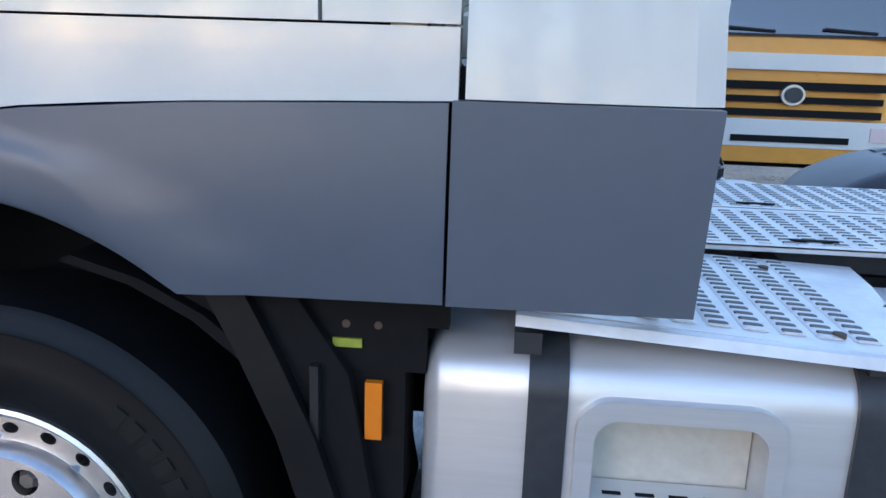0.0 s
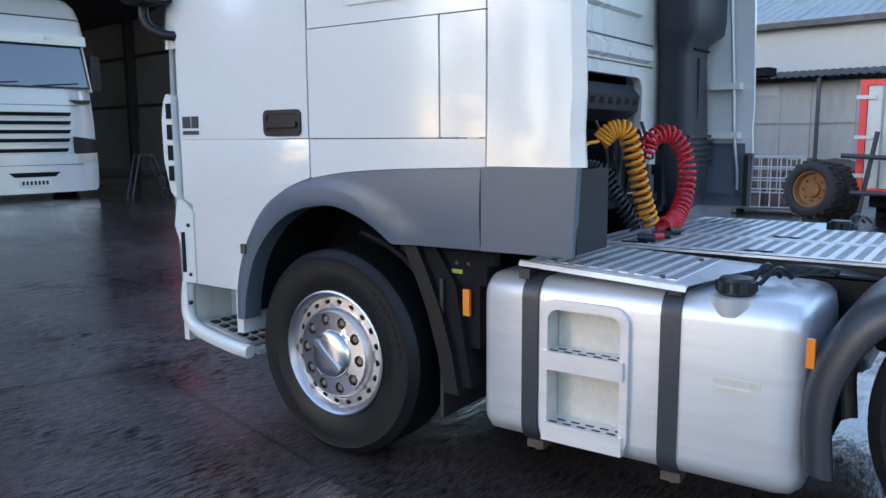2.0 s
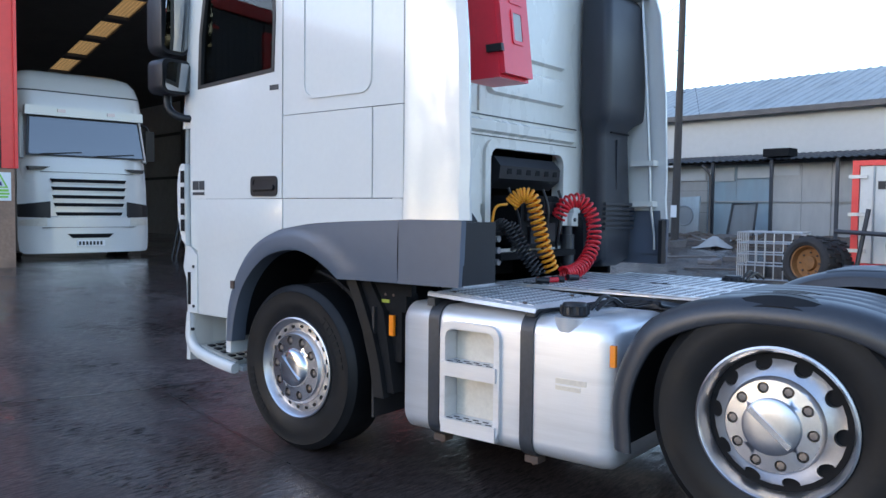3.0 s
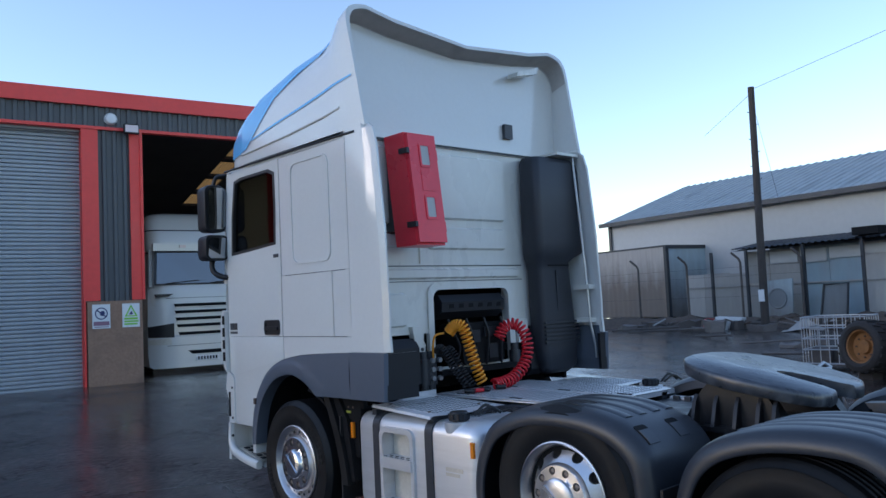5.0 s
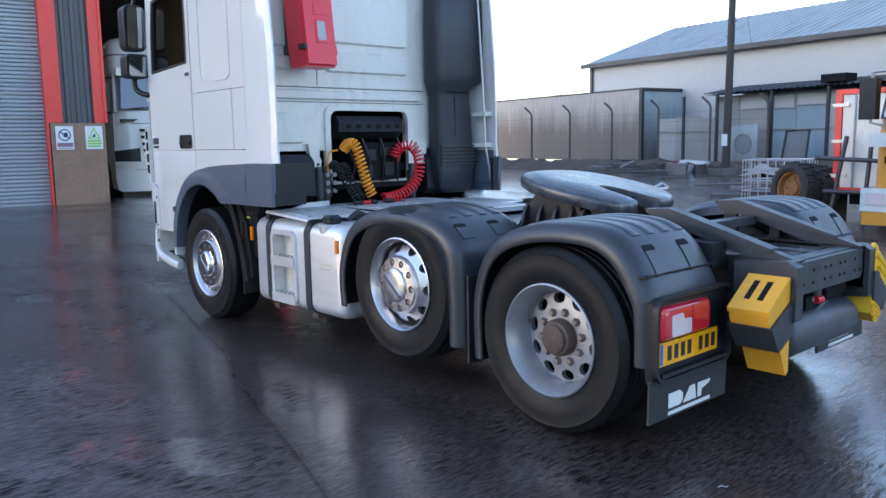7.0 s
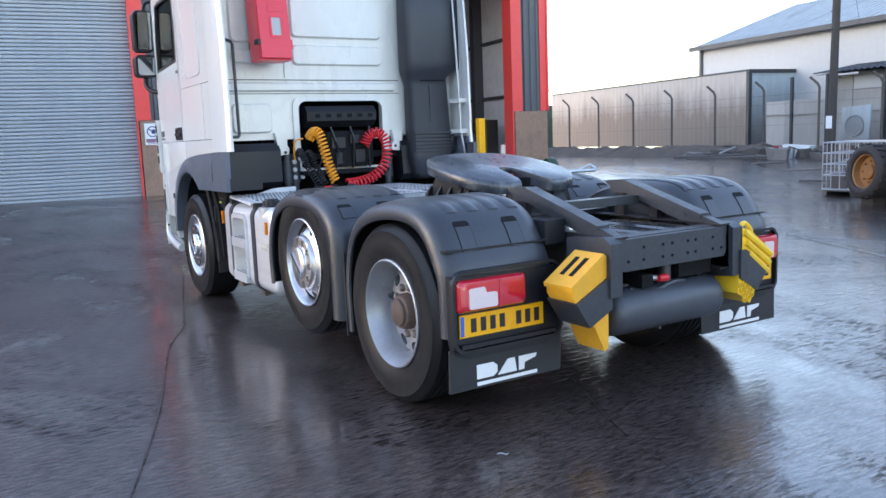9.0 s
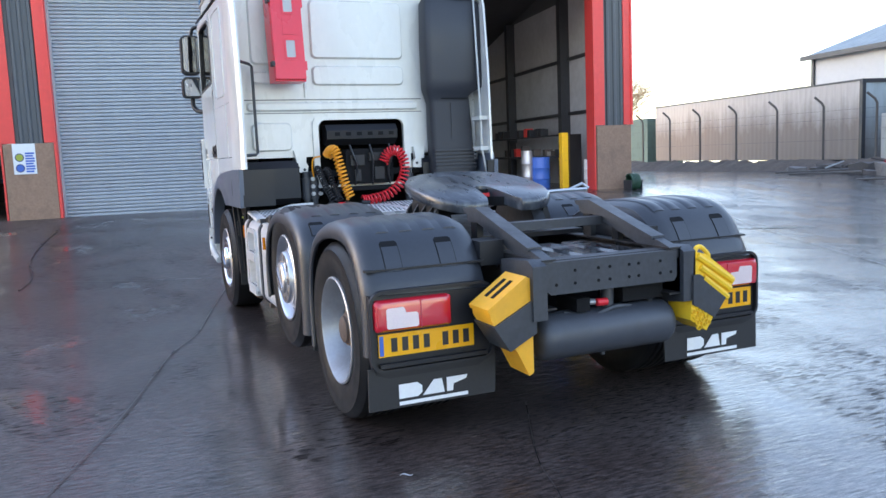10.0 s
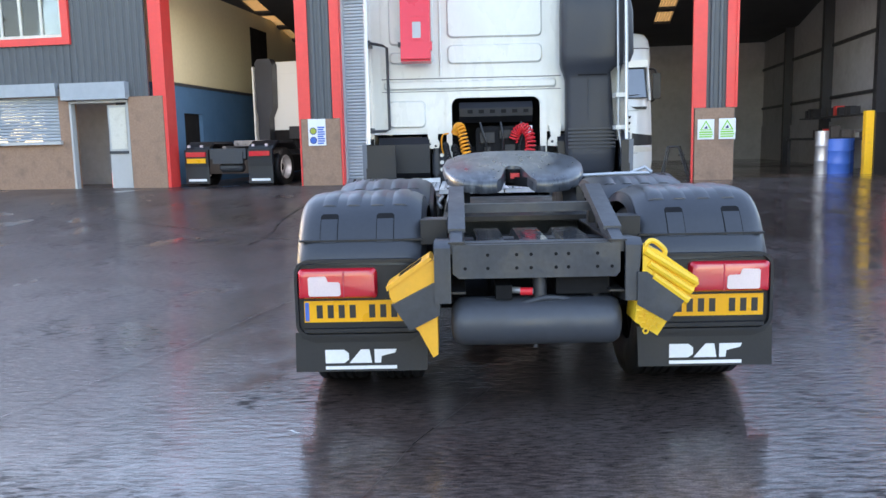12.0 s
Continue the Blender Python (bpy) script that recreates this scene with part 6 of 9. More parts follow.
for s in (-1, 1):
    bm = bmesh.new()
    prism(bm, [(2.05, 0.985), (2.70, 0.985), (2.56, 1.20), (2.44, 1.26), (2.26, 1.26), (2.18, 1.18)], "y", *sorted((MID + s * 0.30, MID + s * 0.39)))
    part("pedestal", bm, M_FRAME_DARK, fifth, "dark steel pedestal", 0.012)
    for gx in (2.14, 2.27, 2.40, 2.53, 2.62):
        bm = bmesh.new()
        yo = MID + s * 0.39
        prism(bm, [(yo, 0.985), (yo + s * 0.075, 0.985), (yo + s * 0.03, 1.12), (yo, 1.16)], "x", gx, gx + 0.022)
        part("gusset", bm, M_FRAME_DARK, fifth, "", 0.003)
    # slider rails ahead of the coupling
    rail = part("slider_rail", boxes((1.46, 2.06, *sorted((MID + s * 0.40, MID + s * 0.46)), 0.985, 1.003)), M_PLATE, fifth, "bright worn slider rail", 0.003)
    for k in range(6):
        part("rail_tooth", boxes((1.50 + 0.09 * k, 1.545 + 0.09 * k, *sorted((MID + s * 0.375, MID + s * 0.40)), 0.985, 1.012)), M_STEEL, fifth, "", 0.003)
    bm = bmesh.new()
    tube(bm, spline([(1.48, MID + s * 0.52, 0.97), (1.7, MID + s * 0.50, 1.01), (1.95, MID + s * 0.53, 0.99), (2.2, MID + s * 0.50, 0.98)], 5), 0.012, 8)
    part("air_pipe", bm, M_GALV, fifth, "thin bright pipe along the chassis")
part("base_plate", boxes((1.45, 3.0, MID - 0.47, MID + 0.47, 0.955, 0.985)), M_FRAME_DARK, fifth, "", 0.006)
bm = bmesh.new()
cyl(bm, (FX + 0.07, FY, 1.16), (FX + 0.07, FY, 1.25), 0.05, 14)
prism(bm, [(FX + 0.02, FY - 0.05), (FX + 0.36, FY + 0.13), (FX + 0.30, FY + 0.14), (FX, FY - 0.02)], "z", 1.14, 1.20)
part("jaw", bm, M_DARK, fifth, "black locking jaw", 0.006)
bm = bmesh.new()
tube(bm, [(2.40, MID + 0.35, 1.19), (2.38, MID + 0.72, 1.20), (2.38, MID + 0.92, 1.20)], 0.013, 8)
tube(bm, [(2.33, MID + 0.80, 1.20), (2.35, MID + 0.90, 1.24), (2.38, MID + 0.94, 1.205)], 0.011, 8)
part("release_handle", bm, M_GALV, fifth, "bright release handle")
part("lock_flag", boxes((FX + 0.10, FX + 0.125, FY - 0.02, FY + 0.04, 1.19, 1.225)), M_COIL_R, fifth, "red lock flag", 0.005)

# ---- mudguards ----
GUARD_M = [(1.10, 0.42), (1.085, 0.62), (1.12, 0.80), (1.22, 0.98), (1.38, 1.08), (1.58, 1.14), (1.80, 1.157), (2.02, 1.147), (2.20, 1.10), (2.32, 1.02), (2.38, 0.90), (2.40, 0.60), (2.40, 0.36)]
GUARD_R = [(2.47, 0.33), (2.46, 0.60), (2.49, 0.80), (2.57, 0.97), (2.70, 1.072), (2.88, 1.132), (3.06, 1.158), (3.25, 1.162), (3.42, 1.138), (3.55, 1.055), (3.635, 0.93), (3.69, 0.80), (3.70, 0.50)]


def guard(line, side, label, lip):
    pts = spline([(x, 0, z) for x, z in line], 4)
    cx = (line[0][0] + line[-1][0]) / 2
    y0, y1 = 1.262, 1.955
    rings = []
    # each ring: place across the guard, and how far it lies inside the crown line
    for y, d in ((y0 + 0.016, lip), (y0 + 0.004, lip - 0.003), (y0, lip - 0.010), (y0, 0.072), (y0 + 0.007, 0.050), (y0 + 0.022, 0.029), (y0 + 0.046, 0.013), (y0 + 0.08, 0.004), (y0 + 0.12, 0.0), (y0 + 0.30, 0.0), (y1 - 0.13, 0.0), (y1 - 0.07, 0.010), (y1 - 0.025, 0.034), (y1, 0.09)):
        k = 1 - d / 0.66
        yy = 2 * MID - y if side else y
        rings.append([(cx + (p.x - cx) * k, yy, 0.5 + (p.z - 0.5) * k if p.z > 0.5 else p.z) for p in pts])
    bm = bmesh.new()
    back = [[(cx + (x - cx) * 0.955, yy, 0.5 + (z - 0.5) * 0.955 if z > 0.5 else z) for x, yy, z in ring] for ring in rings[5:-1]]
    loft(bm, rings + back[::-1] + [rings[0]], closed=False)
    bmesh.ops.remove_doubles(bm, verts=bm.verts, dist=1e-4)
    ob = tp("mudguard", bm, M_GUARD, label, angle=32)
    # near-black sheet inside the guard paints the shade over the tyre
    bm = bmesh.new()
    yy = [2 * MID - y if side else y for y in (y0 + 0.018, y1 - 0.02)]
    loft(bm, [[(cx + (p.x - cx) * 0.94, y, 0.5 + (p.z - 0.5) * 0.94 if p.z > 0.5 else p.z) for p in pts] for y in yy], closed=False)
    part("lining", bm, M_DARK, ob, "near-black underside, coloured for the shade over the tyre")
    # long ribs on the crown
    x0 = line[5][0]
    for d in (0.17, 0.30, 0.43, 0.55):
        y = 2 * MID - (y0 + d) if side else y0 + d
        rib = [p for p in pts if x0 - 0.10 < p.x < x0 + 0.62 and p.z > 1.0]
        bm = bmesh.new()
        loft(bm, [[(p.x, y - 0.045, p.z - 0.002), (p.x, y - 0.022, p.z + 0.006), (p.x, y + 0.022, p.z + 0.006), (p.x, y + 0.045, p.z - 0.002)] for p in rib])
        part("rib", bm, M_GUARD, ob)
    return ob


for side in (0, 1):
    def fy(y):
        return 2 * MID - y if side else y
    gm_ = guard(GUARD_M, side, "black moulded middle mudguard", 0.110)
    gr = guard(GUARD_R, side, "black moulded rear mudguard with lamp housing", 0.105)
    for ob, line, tabs, xa, xb in ((gr, GUARD_R, (1.44, 1.74), 3.535, 3.645), (gm_, GUARD_M, (1.40, 1.68), 2.225, 2.335)):
        run = [p for p in spline([(x, 0, z) for x, z in line], 12) if xa < p.x < xb and p.z > 0.8]
        for y in tabs:
            for name, mat, hw, lift in (("tab_groove", M_DARK, 0.051, 0.0022), ("clip_tab", M_GUARD, 0.0475, 0.0045)):
                bm = bmesh.new()
                rows = []
                for i, p in enumerate(run):
                    if name == "clip_tab" and i < 3:
                        continue
                    d = (run[min(i + 1, len(run) - 1)] - run[max(i - 1, 0)]).normalized()
                    nrm = Vector((-d.z, 0, d.x)) * (1 if d.x > 0 else -1)
                    w2 = hw * (0.8 if i == 0 else 1.0)
                    rows.append([(p.x + nrm.x * h, fy(y) + w, p.z + nrm.z * h) for w, h in ((-w2, -0.01), (-w2 + 0.004, lift), (w2 - 0.004, lift), (w2, -0.01))])
                loft(bm, rows)
                part(name, bm, mat, ob, angle=50)
    part("seam_ledge", boxes((3.60, 3.643, *sorted((fy(1.285), fy(1.94))), 0.925, 0.935)), M_BLACK, gr, "", 0.006)
    # lamp housing panel, lamp, number plate, flap
    bm = bmesh.new()
    prism(bm, [(fy(1.275), 0.50), (fy(1.29), 0.42), (fy(1.36), 0.395), (fy(1.86), 0.395), (fy(1.93), 0.44), (fy(1.95), 0.60), (fy(1.95), 0.80), (fy(1.275), 0.815)], "x", 3.655, 3.705)
    hous = part("lamp_housing", bm, M_BLACK, gr, "black lamp housing", 0.014)
    bm = bmesh.new()
    ring_prism(bm, rrect(*sorted((fy(1.266), fy(1.948))), 0.425, 0.842, 0.075, 5), rrect(*sorted((fy(1.282), fy(1.932))), 0.445, 0.826, 0.06, 5), "x", 3.70, 3.732)
    part("housing_rim", bm, M_BLACK, gr, "rounded rim of the lamp housing", 0.006)
    bm = bmesh.new()
    loft(bm, [[(x, y, z) for y, z in rrect(*sorted((fy(1.288 + g), fy(1.70 - g))), 0.638 + g, 0.795 - g, 0.02)] for x, g in ((3.69, 0.0), (3.735, 0.0), (3.752, 0.012), (3.756, 0.03))])
    lamp = tp("tail_lamp", bm, M_LENS_R, "red tail lamp with clear corner")
    bm = bmesh.new()
    prism(bm, [(fy(1.345), 0.662), (fy(1.352), 0.655), (fy(1.505), 0.655), (fy(1.513), 0.664), (fy(1.511), 0.720), (fy(1.502), 0.728), (fy(1.447), 0.730), (fy(1.440), 0.752), (fy(1.432), 0.760), (fy(1.352), 0.758), (fy(1.344), 0.75)], "x", 3.750, 3.760)
    part("reversing_lens", bm, M_LENS_W, lamp, "clear white lens section", 0.005)
    part("lens_divider", boxes((3.7545, 3.7585, *sorted((fy(1.525), fy(1.530))), 0.645, 0.788)), M_INK_R, lamp, "dark seam across the lens")
    plate = tp("number_plate", boxes((3.708, 3.716, *sorted((fy(1.31), fy(1.83))), 0.508, 0.622)), M_PLATE_Y, "yellow number plate with black bars", 0.003)
    part("band", boxes((3.7165, 3.7175, *sorted((fy(1.315), fy(1.336))), 0.515, 0.615)) if side == 0 else boxes((3.7165, 3.7175, fy(1.83) + 0.005, fy(1.83) + 0.026, 0.515, 0.615)), M_INK_B, plate, "blue end band")
    yl = min(fy(1.31), fy(1.83)) + 0.062
    for i in range(7):
        off = yl + i * 0.058 + (0.045 if i > 3 else 0)
        part("bar", boxes((3.7165, 3.7185, off + 0.004, off + 0.036, 0.530, 0.600)), M_INK, plate)
    part("lip", boxes((3.70, 3.735, *sorted((fy(1.31), fy(1.90))), 0.455, 0.475)), M_BLACK, gr, "", 0.008)
    bm = bmesh.new()
    prism(bm, [(fy(1.255), 0.45), (fy(1.25), 0.235), (fy(1.95), 0.235), (fy(1.96), 0.45)], "x", 3.69, 3.702)
    flap = tp("mudflap", bm, M_FLAP, "black rubber mudflap with white print", 0.003)
    a = min(fy(1.41), fy(1.79))
    prints = [[(a, 0.262), (a, 0.335), (a + 0.10, 0.335), (a + 0.125, 0.315), (a + 0.125, 0.28), (a + 0.10, 0.262)], [(a + 0.128, 0.262), (a + 0.19, 0.335), (a + 0.235, 0.335), (a + 0.248, 0.262)], [(a + 0.262, 0.262), (a + 0.262, 0.335), (a + 0.38, 0.335), (a + 0.372, 0.316), (a + 0.30, 0.298), (a + 0.295, 0.262)], [(a, 0.228), (a + 0.38, 0.228), (a + 0.38, 0.246), (a, 0.246)]]
    for pts in prints:
        bm = bmesh.new()
        prism(bm, [(y, z + 0.02) for y, z in pts], "x", 3.7035, 3.7065)
        part("print", bm, M_INK_W, flap, "white printed shape")
    # front flaps of the guards
    for x, z0, z1 in ((2.42, 0.27, 0.8), (-0.36, 0.30, 0.92)):
        tp("mudflap", boxes((x - 0.008, x + 0.008, *sorted((fy(1.30), fy(1.90))), z0, z1)), M_FLAP, "black ribbed rubber flap")
    part("marker_lamp", boxes((1.108, 1.134, *sorted((fy(1.256), fy(1.275))), 0.785, 0.88)), M_ORANGE, gm_, "orange side marker", 0.004)

# ---- fuel tank, near side, and its twin on the far side ----
for side in (0, 1):
    def fy(y):
        return 2 * MID - y if side else y
    body = rrect(1.325, 1.98, 0.275, 0.965, 0.09, 6)
    bm = bmesh.new()
    for span_x in (((-0.165, 0.05), (-0.155, 0.015), (-0.13, 0.0), (0.15, 0.0)), ((0.46, 0.0), (1.01, 0.0), (1.06, 0.008), (1.09, 0.03), (1.10, 0.06))):
        rings = []
        for x, g in span_x:
            rings.append([(x, fy(1.325 + g + (y - 1.325) * (1 - 2 * g / 0.655)), 0.275 + g + (z - 0.275) * (1 - 2 * g / 0.69)) for y, z in body])
        loft(bm, rings)
    notched = []
    for (ya, za), (yb, zb) in zip(body, body[1:] + body[:1]):
        notched.append((fy(ya), za))
        if abs(ya - 1.325) < 1e-4 and abs(yb - 1.325) < 1e-4:
            lo_hi = (0.345, 0.855) if za < zb else (0.855, 0.345)
            notched += [(fy(1.325), lo_hi[0]), (fy(1.415), lo_hi[0]), (fy(1.415), lo_hi[1]), (fy(1.325), lo_hi[1])]
    prism(bm, notched, "x", 0.15, 0.46)
    ft = tp("fuel_tank", bm, M_ALU, "brushed aluminium fuel tank", angle=50)
    for x in (0.03, 0.605):
        strap = rrect(1.315, 1.99, 0.265, 0.975, 0.095, 6)
        bm = bmesh.new()
        ring_prism(bm, [(fy(y), z) for y, z in strap], [(fy(y), z) for y, z in rrect(1.327, 1.978, 0.277, 0.963, 0.088, 6)], "x", x, x + 0.072)
        sp = part("strap", bm, M_STEEL, ft, "dark tank strap")
        bm = bmesh.new()
        cyl(bm, (x + 0.036, fy(1.40), 0.28), (x + 0.036, fy(1.40), 0.22), 0.012, 8)
        box(bm, x + 0.0, x + 0.075, *sorted((fy(1.37), fy(1.44))), 0.235, 0.27)
        part("strap_bolt", bm, M_RUST, ft, "rusty strap bolt")
    # step recess between the straps
    bm = bmesh.new()
    ring_prism(bm, rrect(0.118, 0.49, 0.310, 0.89, 0.065, 6), rrect(0.152, 0.458, 0.347, 0.853, 0.045, 6), "y", fy(1.304), fy(1.332))
    part("step_surround", bm, M_ALU, ft, "raised aluminium step surround", 0.010, seg=3)
    part("step_back", boxes((0.152, 0.458, *sorted((fy(1.405), fy(1.413))), 0.347, 0.853)), M_ALU_DIRTY, ft, "stained recess behind the steps")
    for z in (0.655, 0.36):
        st = part("step_tread", boxes((0.135, 0.475, *sorted((fy(1.290), fy(1.40))), z - 0.045, z + 0.03)), M_ALU, ft, "aluminium step tread", 0.012)
        bm = bmesh.new()
        for i in range(5):
            for j in range(2):
                x = 0.16 + 0.062 * i + 0.02 * j
                box(bm, x, x + 0.035, *sorted((fy(1.308 + 0.035 * j), fy(1.318 + 0.035 * j))), z + 0.029, z + 0.032)
        pieces("tread_slot", bm, M_DARK, ft)
    bm = bmesh.new()
    cx, cy = 0.84, fy(1.42)
    revolve(bm, [(0.0, 1.035), (0.055, 1.03), (0.065, 1.01), (0.066, 0.975), (0.05, 0.965)], 24, "z", (cx, cy, 0))
    prism(bm, [(cx + (0.072 if q % 2 else 0.062) * math.cos(2 * math.pi * q / 24), cy + (0.072 if q % 2 else 0.062) * math.sin(2 * math.pi * q / 24)) for q in range(24)], "z", 0.98, 1.018)
    cap = part("filler_cap", bm, M_BLACK, ft, "black filler cap")
    bm = bmesh.new()
    revolve(bm, [(0.0, 0.968), (0.085, 0.968), (0.075, 0.90), (0.0, 0.90)], 24, "z", (cx, cy - (0.02 if side == 0 else -0.02), 0))
    part("filler_neck", bm, M_ALU, ft, "aluminium filler neck")
    bm = bmesh.new()
    tube(bm, spline([(cx + 0.02, cy + 0.12, 0.99), (cx + 0.05, cy + 0.20, 1.05), (cx + 0.09, cy + 0.26, 1.0)], 5), 0.01, 6)
    tube(bm, spline([(cx + 0.05, cy + 0.12, 0.99), (cx + 0.09, cy + 0.20, 1.04), (cx + 0.13, cy + 0.26, 1.0)], 5), 0.01, 6)
    pieces("hose", bm, M_COIL_K, ft)
    part("logo", boxes((0.80, 0.96, fy(1.324) - 0.003, fy(1.324) + 0.003, 0.66, 0.685), (0.80, 0.93, fy(1.324) - 0.003, fy(1.324) + 0.003, 0.63, 0.65)), M_ALU_DIRTY, ft, "embossed plain mark")

# ---- deck plates behind the cab ----
def deck(name, pts, z, rows, label):
    """A tread plate with low swages and a grid of dark slots. pts: outline in x, y."""
    bm = bmesh.new()
    prism(bm, pts, "z", z - 0.004, z)
    ob = tp(name, bm, M_PLATE, label, 0.0)
    (x0, x1, y0, y1, px, py) = rows
    nx, ny = int((x1 - x0) / px), int((y1 - y0) / py)
    bm = bmesh.new()
    for i in range(nx):
        x = x0 + (i + 0.5) * px
        w = px * 0.36
        prism(bm, [(x - w, z - 0.001), (x - w + 0.010, z + 0.0028), (x + w - 0.010, z + 0.0028), (x + w, z - 0.001)], "y", y0, y1)
    tagged(part("swage", bm, M_PLATE, ob, "low pressed ridges"), kind="stuff")
    # raised pads drawn as slots, the shade of the holes in their colour
    bm = bmesh.new()
    for i in range(nx):
        x = x0 + (i + 0.5) * px
        for j in range(ny):
            y = y0 + (j + 0.5 + (0.25 if i % 2 else -0.1)) * py
            prism(bm, [(x - 0.017, y - 0.004), (x - 0.012, y - 0.008), (x + 0.012, y - 0.008), (x + 0.017, y - 0.004), (x + 0.017, y + 0.004), (x + 0.012, y + 0.008), (x - 0.012, y + 0.008), (x - 0.017, y + 0.004)], "z", z + 0.001, z + 0.0038)
    tagged(part("slot_hole", bm, M_SLOT, ob, "slots in the plate drawn as grey pads"), kind="stuff")
    return ob


d1 = deck("deck_plate", [(0.03, 1.33), (0.70, 1.305), (0.80, 1.78), (0.82, 1.96), (0.0, 1.96)], 1.0, (0.08, 0.68, 1.36, 1.94, 0.064, 0.034), "worn aluminium tread plate over the tank")
bm = bmesh.new()
prism(bm, [(1.31, 1.0), (1.295, 0.997), (1.287, 0.978), (1.295, 0.978), (1.302, 0.990), (1.33, 0.996)], "x", 0.0, 0.70)
part("folded_edge", bm, M_PLATE, d1, "folded front lip")
for x in (0.12, 0.58):
    for y in (1.38, 1.85):
        bm = bmesh.new()
        cyl(bm, (x, y, 0.999), (x, y, 1.008), 0.012, 10)
        pieces("bolt", bm, M_RUST, d1)
for ob in (d1, *d1.children):
    for v in ob.data.vertices:
        nose = (0.75 - v.co.x) / 0.75
        v.co.z += 0.030 * nose + (0.0015 if ob.name.startswith(("swage", "slot")) else 0.0)
        v.co.y += 0.05 * max(0.0, nose) * max(0.0, (1.96 - v.co.y) / 0.65)
for y0, y1 in ((1.98, 2.50), (2.51, 3.04)):
    d2 = deck("deck_plate", [(-0.02, y0), (1.42, y0), (1.42, y1), (-0.02, y1)], 1.035, (0.02, 1.38, y0 + 0.03, y1 - 0.03, 0.064, 0.036), "worn aluminium tread plate on the chassis")
    bm = boxes((-0.02, 1.42, y0, y0 + 0.006, 1.02, 1.036), (1.414, 1.42, y0, y1, 1.0, 1.036))
    part("folded_edge", bm, M_PLATE, d2)
    for x in (0.15, 0.7, 1.25):
        part("hand_slot", boxes((x, x + 0.12, y0 + 0.06, y0 + 0.075, 1.0355, 1.0415)), M_DARK, d2)
deck("deck_plate", [(0.0, 3.06), (0.85, 3.06), (0.75, 3.70), (0.03, 3.70)], 1.0, (0.08, 0.72, 3.08, 3.66, 0.064, 0.034), "worn aluminium tread plate on the far side")
tp("deck_frame", boxes((-0.1, 1.42, MID - 0.43, MID - 0.36, 0.955, 1.03), (-0.1, 1.42, MID + 0.36, MID + 0.43, 0.955, 1.03), (0.0, 0.05, 1.34, 3.68, 0.955, 0.996), (0.62, 0.67, 1.34, 3.68, 0.955, 0.996)), M_STEEL, "dark frame under the deck plates")
# white lip guard at the inner front edge of the plate
bm = bmesh.new()
prism(bm, [(1.50, 1.0), (1.96, 1.0), (1.96, 1.07), (1.75, 1.065)], "x", -0.03, 0.0)
tp("deck_upstand", bm, M_PLATE, "bent plate upstand", 0.004)

# ---- gear on the deck: coiled air lines ----
y_coil = [(0.0, 2.12, 1.50), (0.05, 2.14, 1.55), (0.11, 2.17, 1.54), (0.14, 2.20, 1.40), (0.17, 2.23, 1.24), (0.20, 2.27, 1.10)]
bm = bmesh.new()
tube(bm, helix(y_coil, 23, 0.040, 14), 0.0088, 6)
tp("coiled_air_line", bm, M_COIL_Y, "amber coiled air line behind the cab", angle=80)
bm = bmesh.new()
tube(bm, spline([(0.02, 2.05, 1.50), (-0.02, 1.99, 1.48), (-0.04, 1.98, 1.38), (-0.06, 2.0, 1.28)], 6), 0.008, 6)
tp("air_hose", bm, M_COIL_Y, "thin amber air hose")
r_coil = [(0.0, 2.68, 1.42), (0.03, 2.72, 1.51), (0.10, 2.79, 1.53), (0.16, 2.83, 1.44), (0.19, 2.82, 1.31), (0.20, 2.75, 1.19), (0.21, 2.62, 1.11), (0.23, 2.47, 1.08), (0.22, 2.38, 1.075)]
bm = bmesh.new()
tube(bm, helix(r_coil, 30, 0.043, 14), 0.0088, 6)
tp("coiled_air_line", bm, M_COIL_R, "red coiled air line behind the cab", angle=80)
for pts, turns in (([(-0.04, 2.02, 1.36), (0.02, 2.02, 1.38), (0.10, 2.05, 1.25), (0.20, 2.10, 1.09)], 22), ([(-0.04, 2.10, 1.34), (0.03, 2.11, 1.36), (0.10, 2.14, 1.22), (0.19, 2.17, 1.09)], 20)):
    bm = bmesh.new()
    tube(bm, helix(pts, turns, 0.027, 12), 0.0065, 6)
    tp("coiled_cable", bm, M_COIL_K, "black coiled electric cable", angle=80)
bm = bmesh.new()
for p, q in (((0.22, 2.06, 1.06), (0.29, 2.10, 1.055)), ((0.24, 2.20, 1.06), (0.31, 2.24, 1.055)), ((0.26, 2.36, 1.06), (0.29, 2.43, 1.055))):
    bm = bmesh.new()
    cyl(bm, p, q, 0.019, 10)
    tp("plug", bm, M_COIL_K, "black trailer plug lying on the deck", 0.004)
bm = bmesh.new()
cyl(bm, (0.26, 2.13, 1.056), (0.29, 2.19, 1.056), 0.016, 10)
tp("plug", bm, M_COIL_R, "red coupling head on the deck")
bm = bmesh.new()
for k in range(5):
    pts = [(0.75 + 0.05 * k, 1.62 + 0.05 * k, 0.99), (0.95 + 0.04 * k, 1.75, 1.03), (1.1, 1.95 - 0.03 * k, 1.0), (1.3, 2.02, 0.97)]
    bm = bmesh.new()
    tube(bm, spline(pts, 6), 0.009, 6)
    tp("hose", bm, M_COIL_K, "black hose beside the chassis")

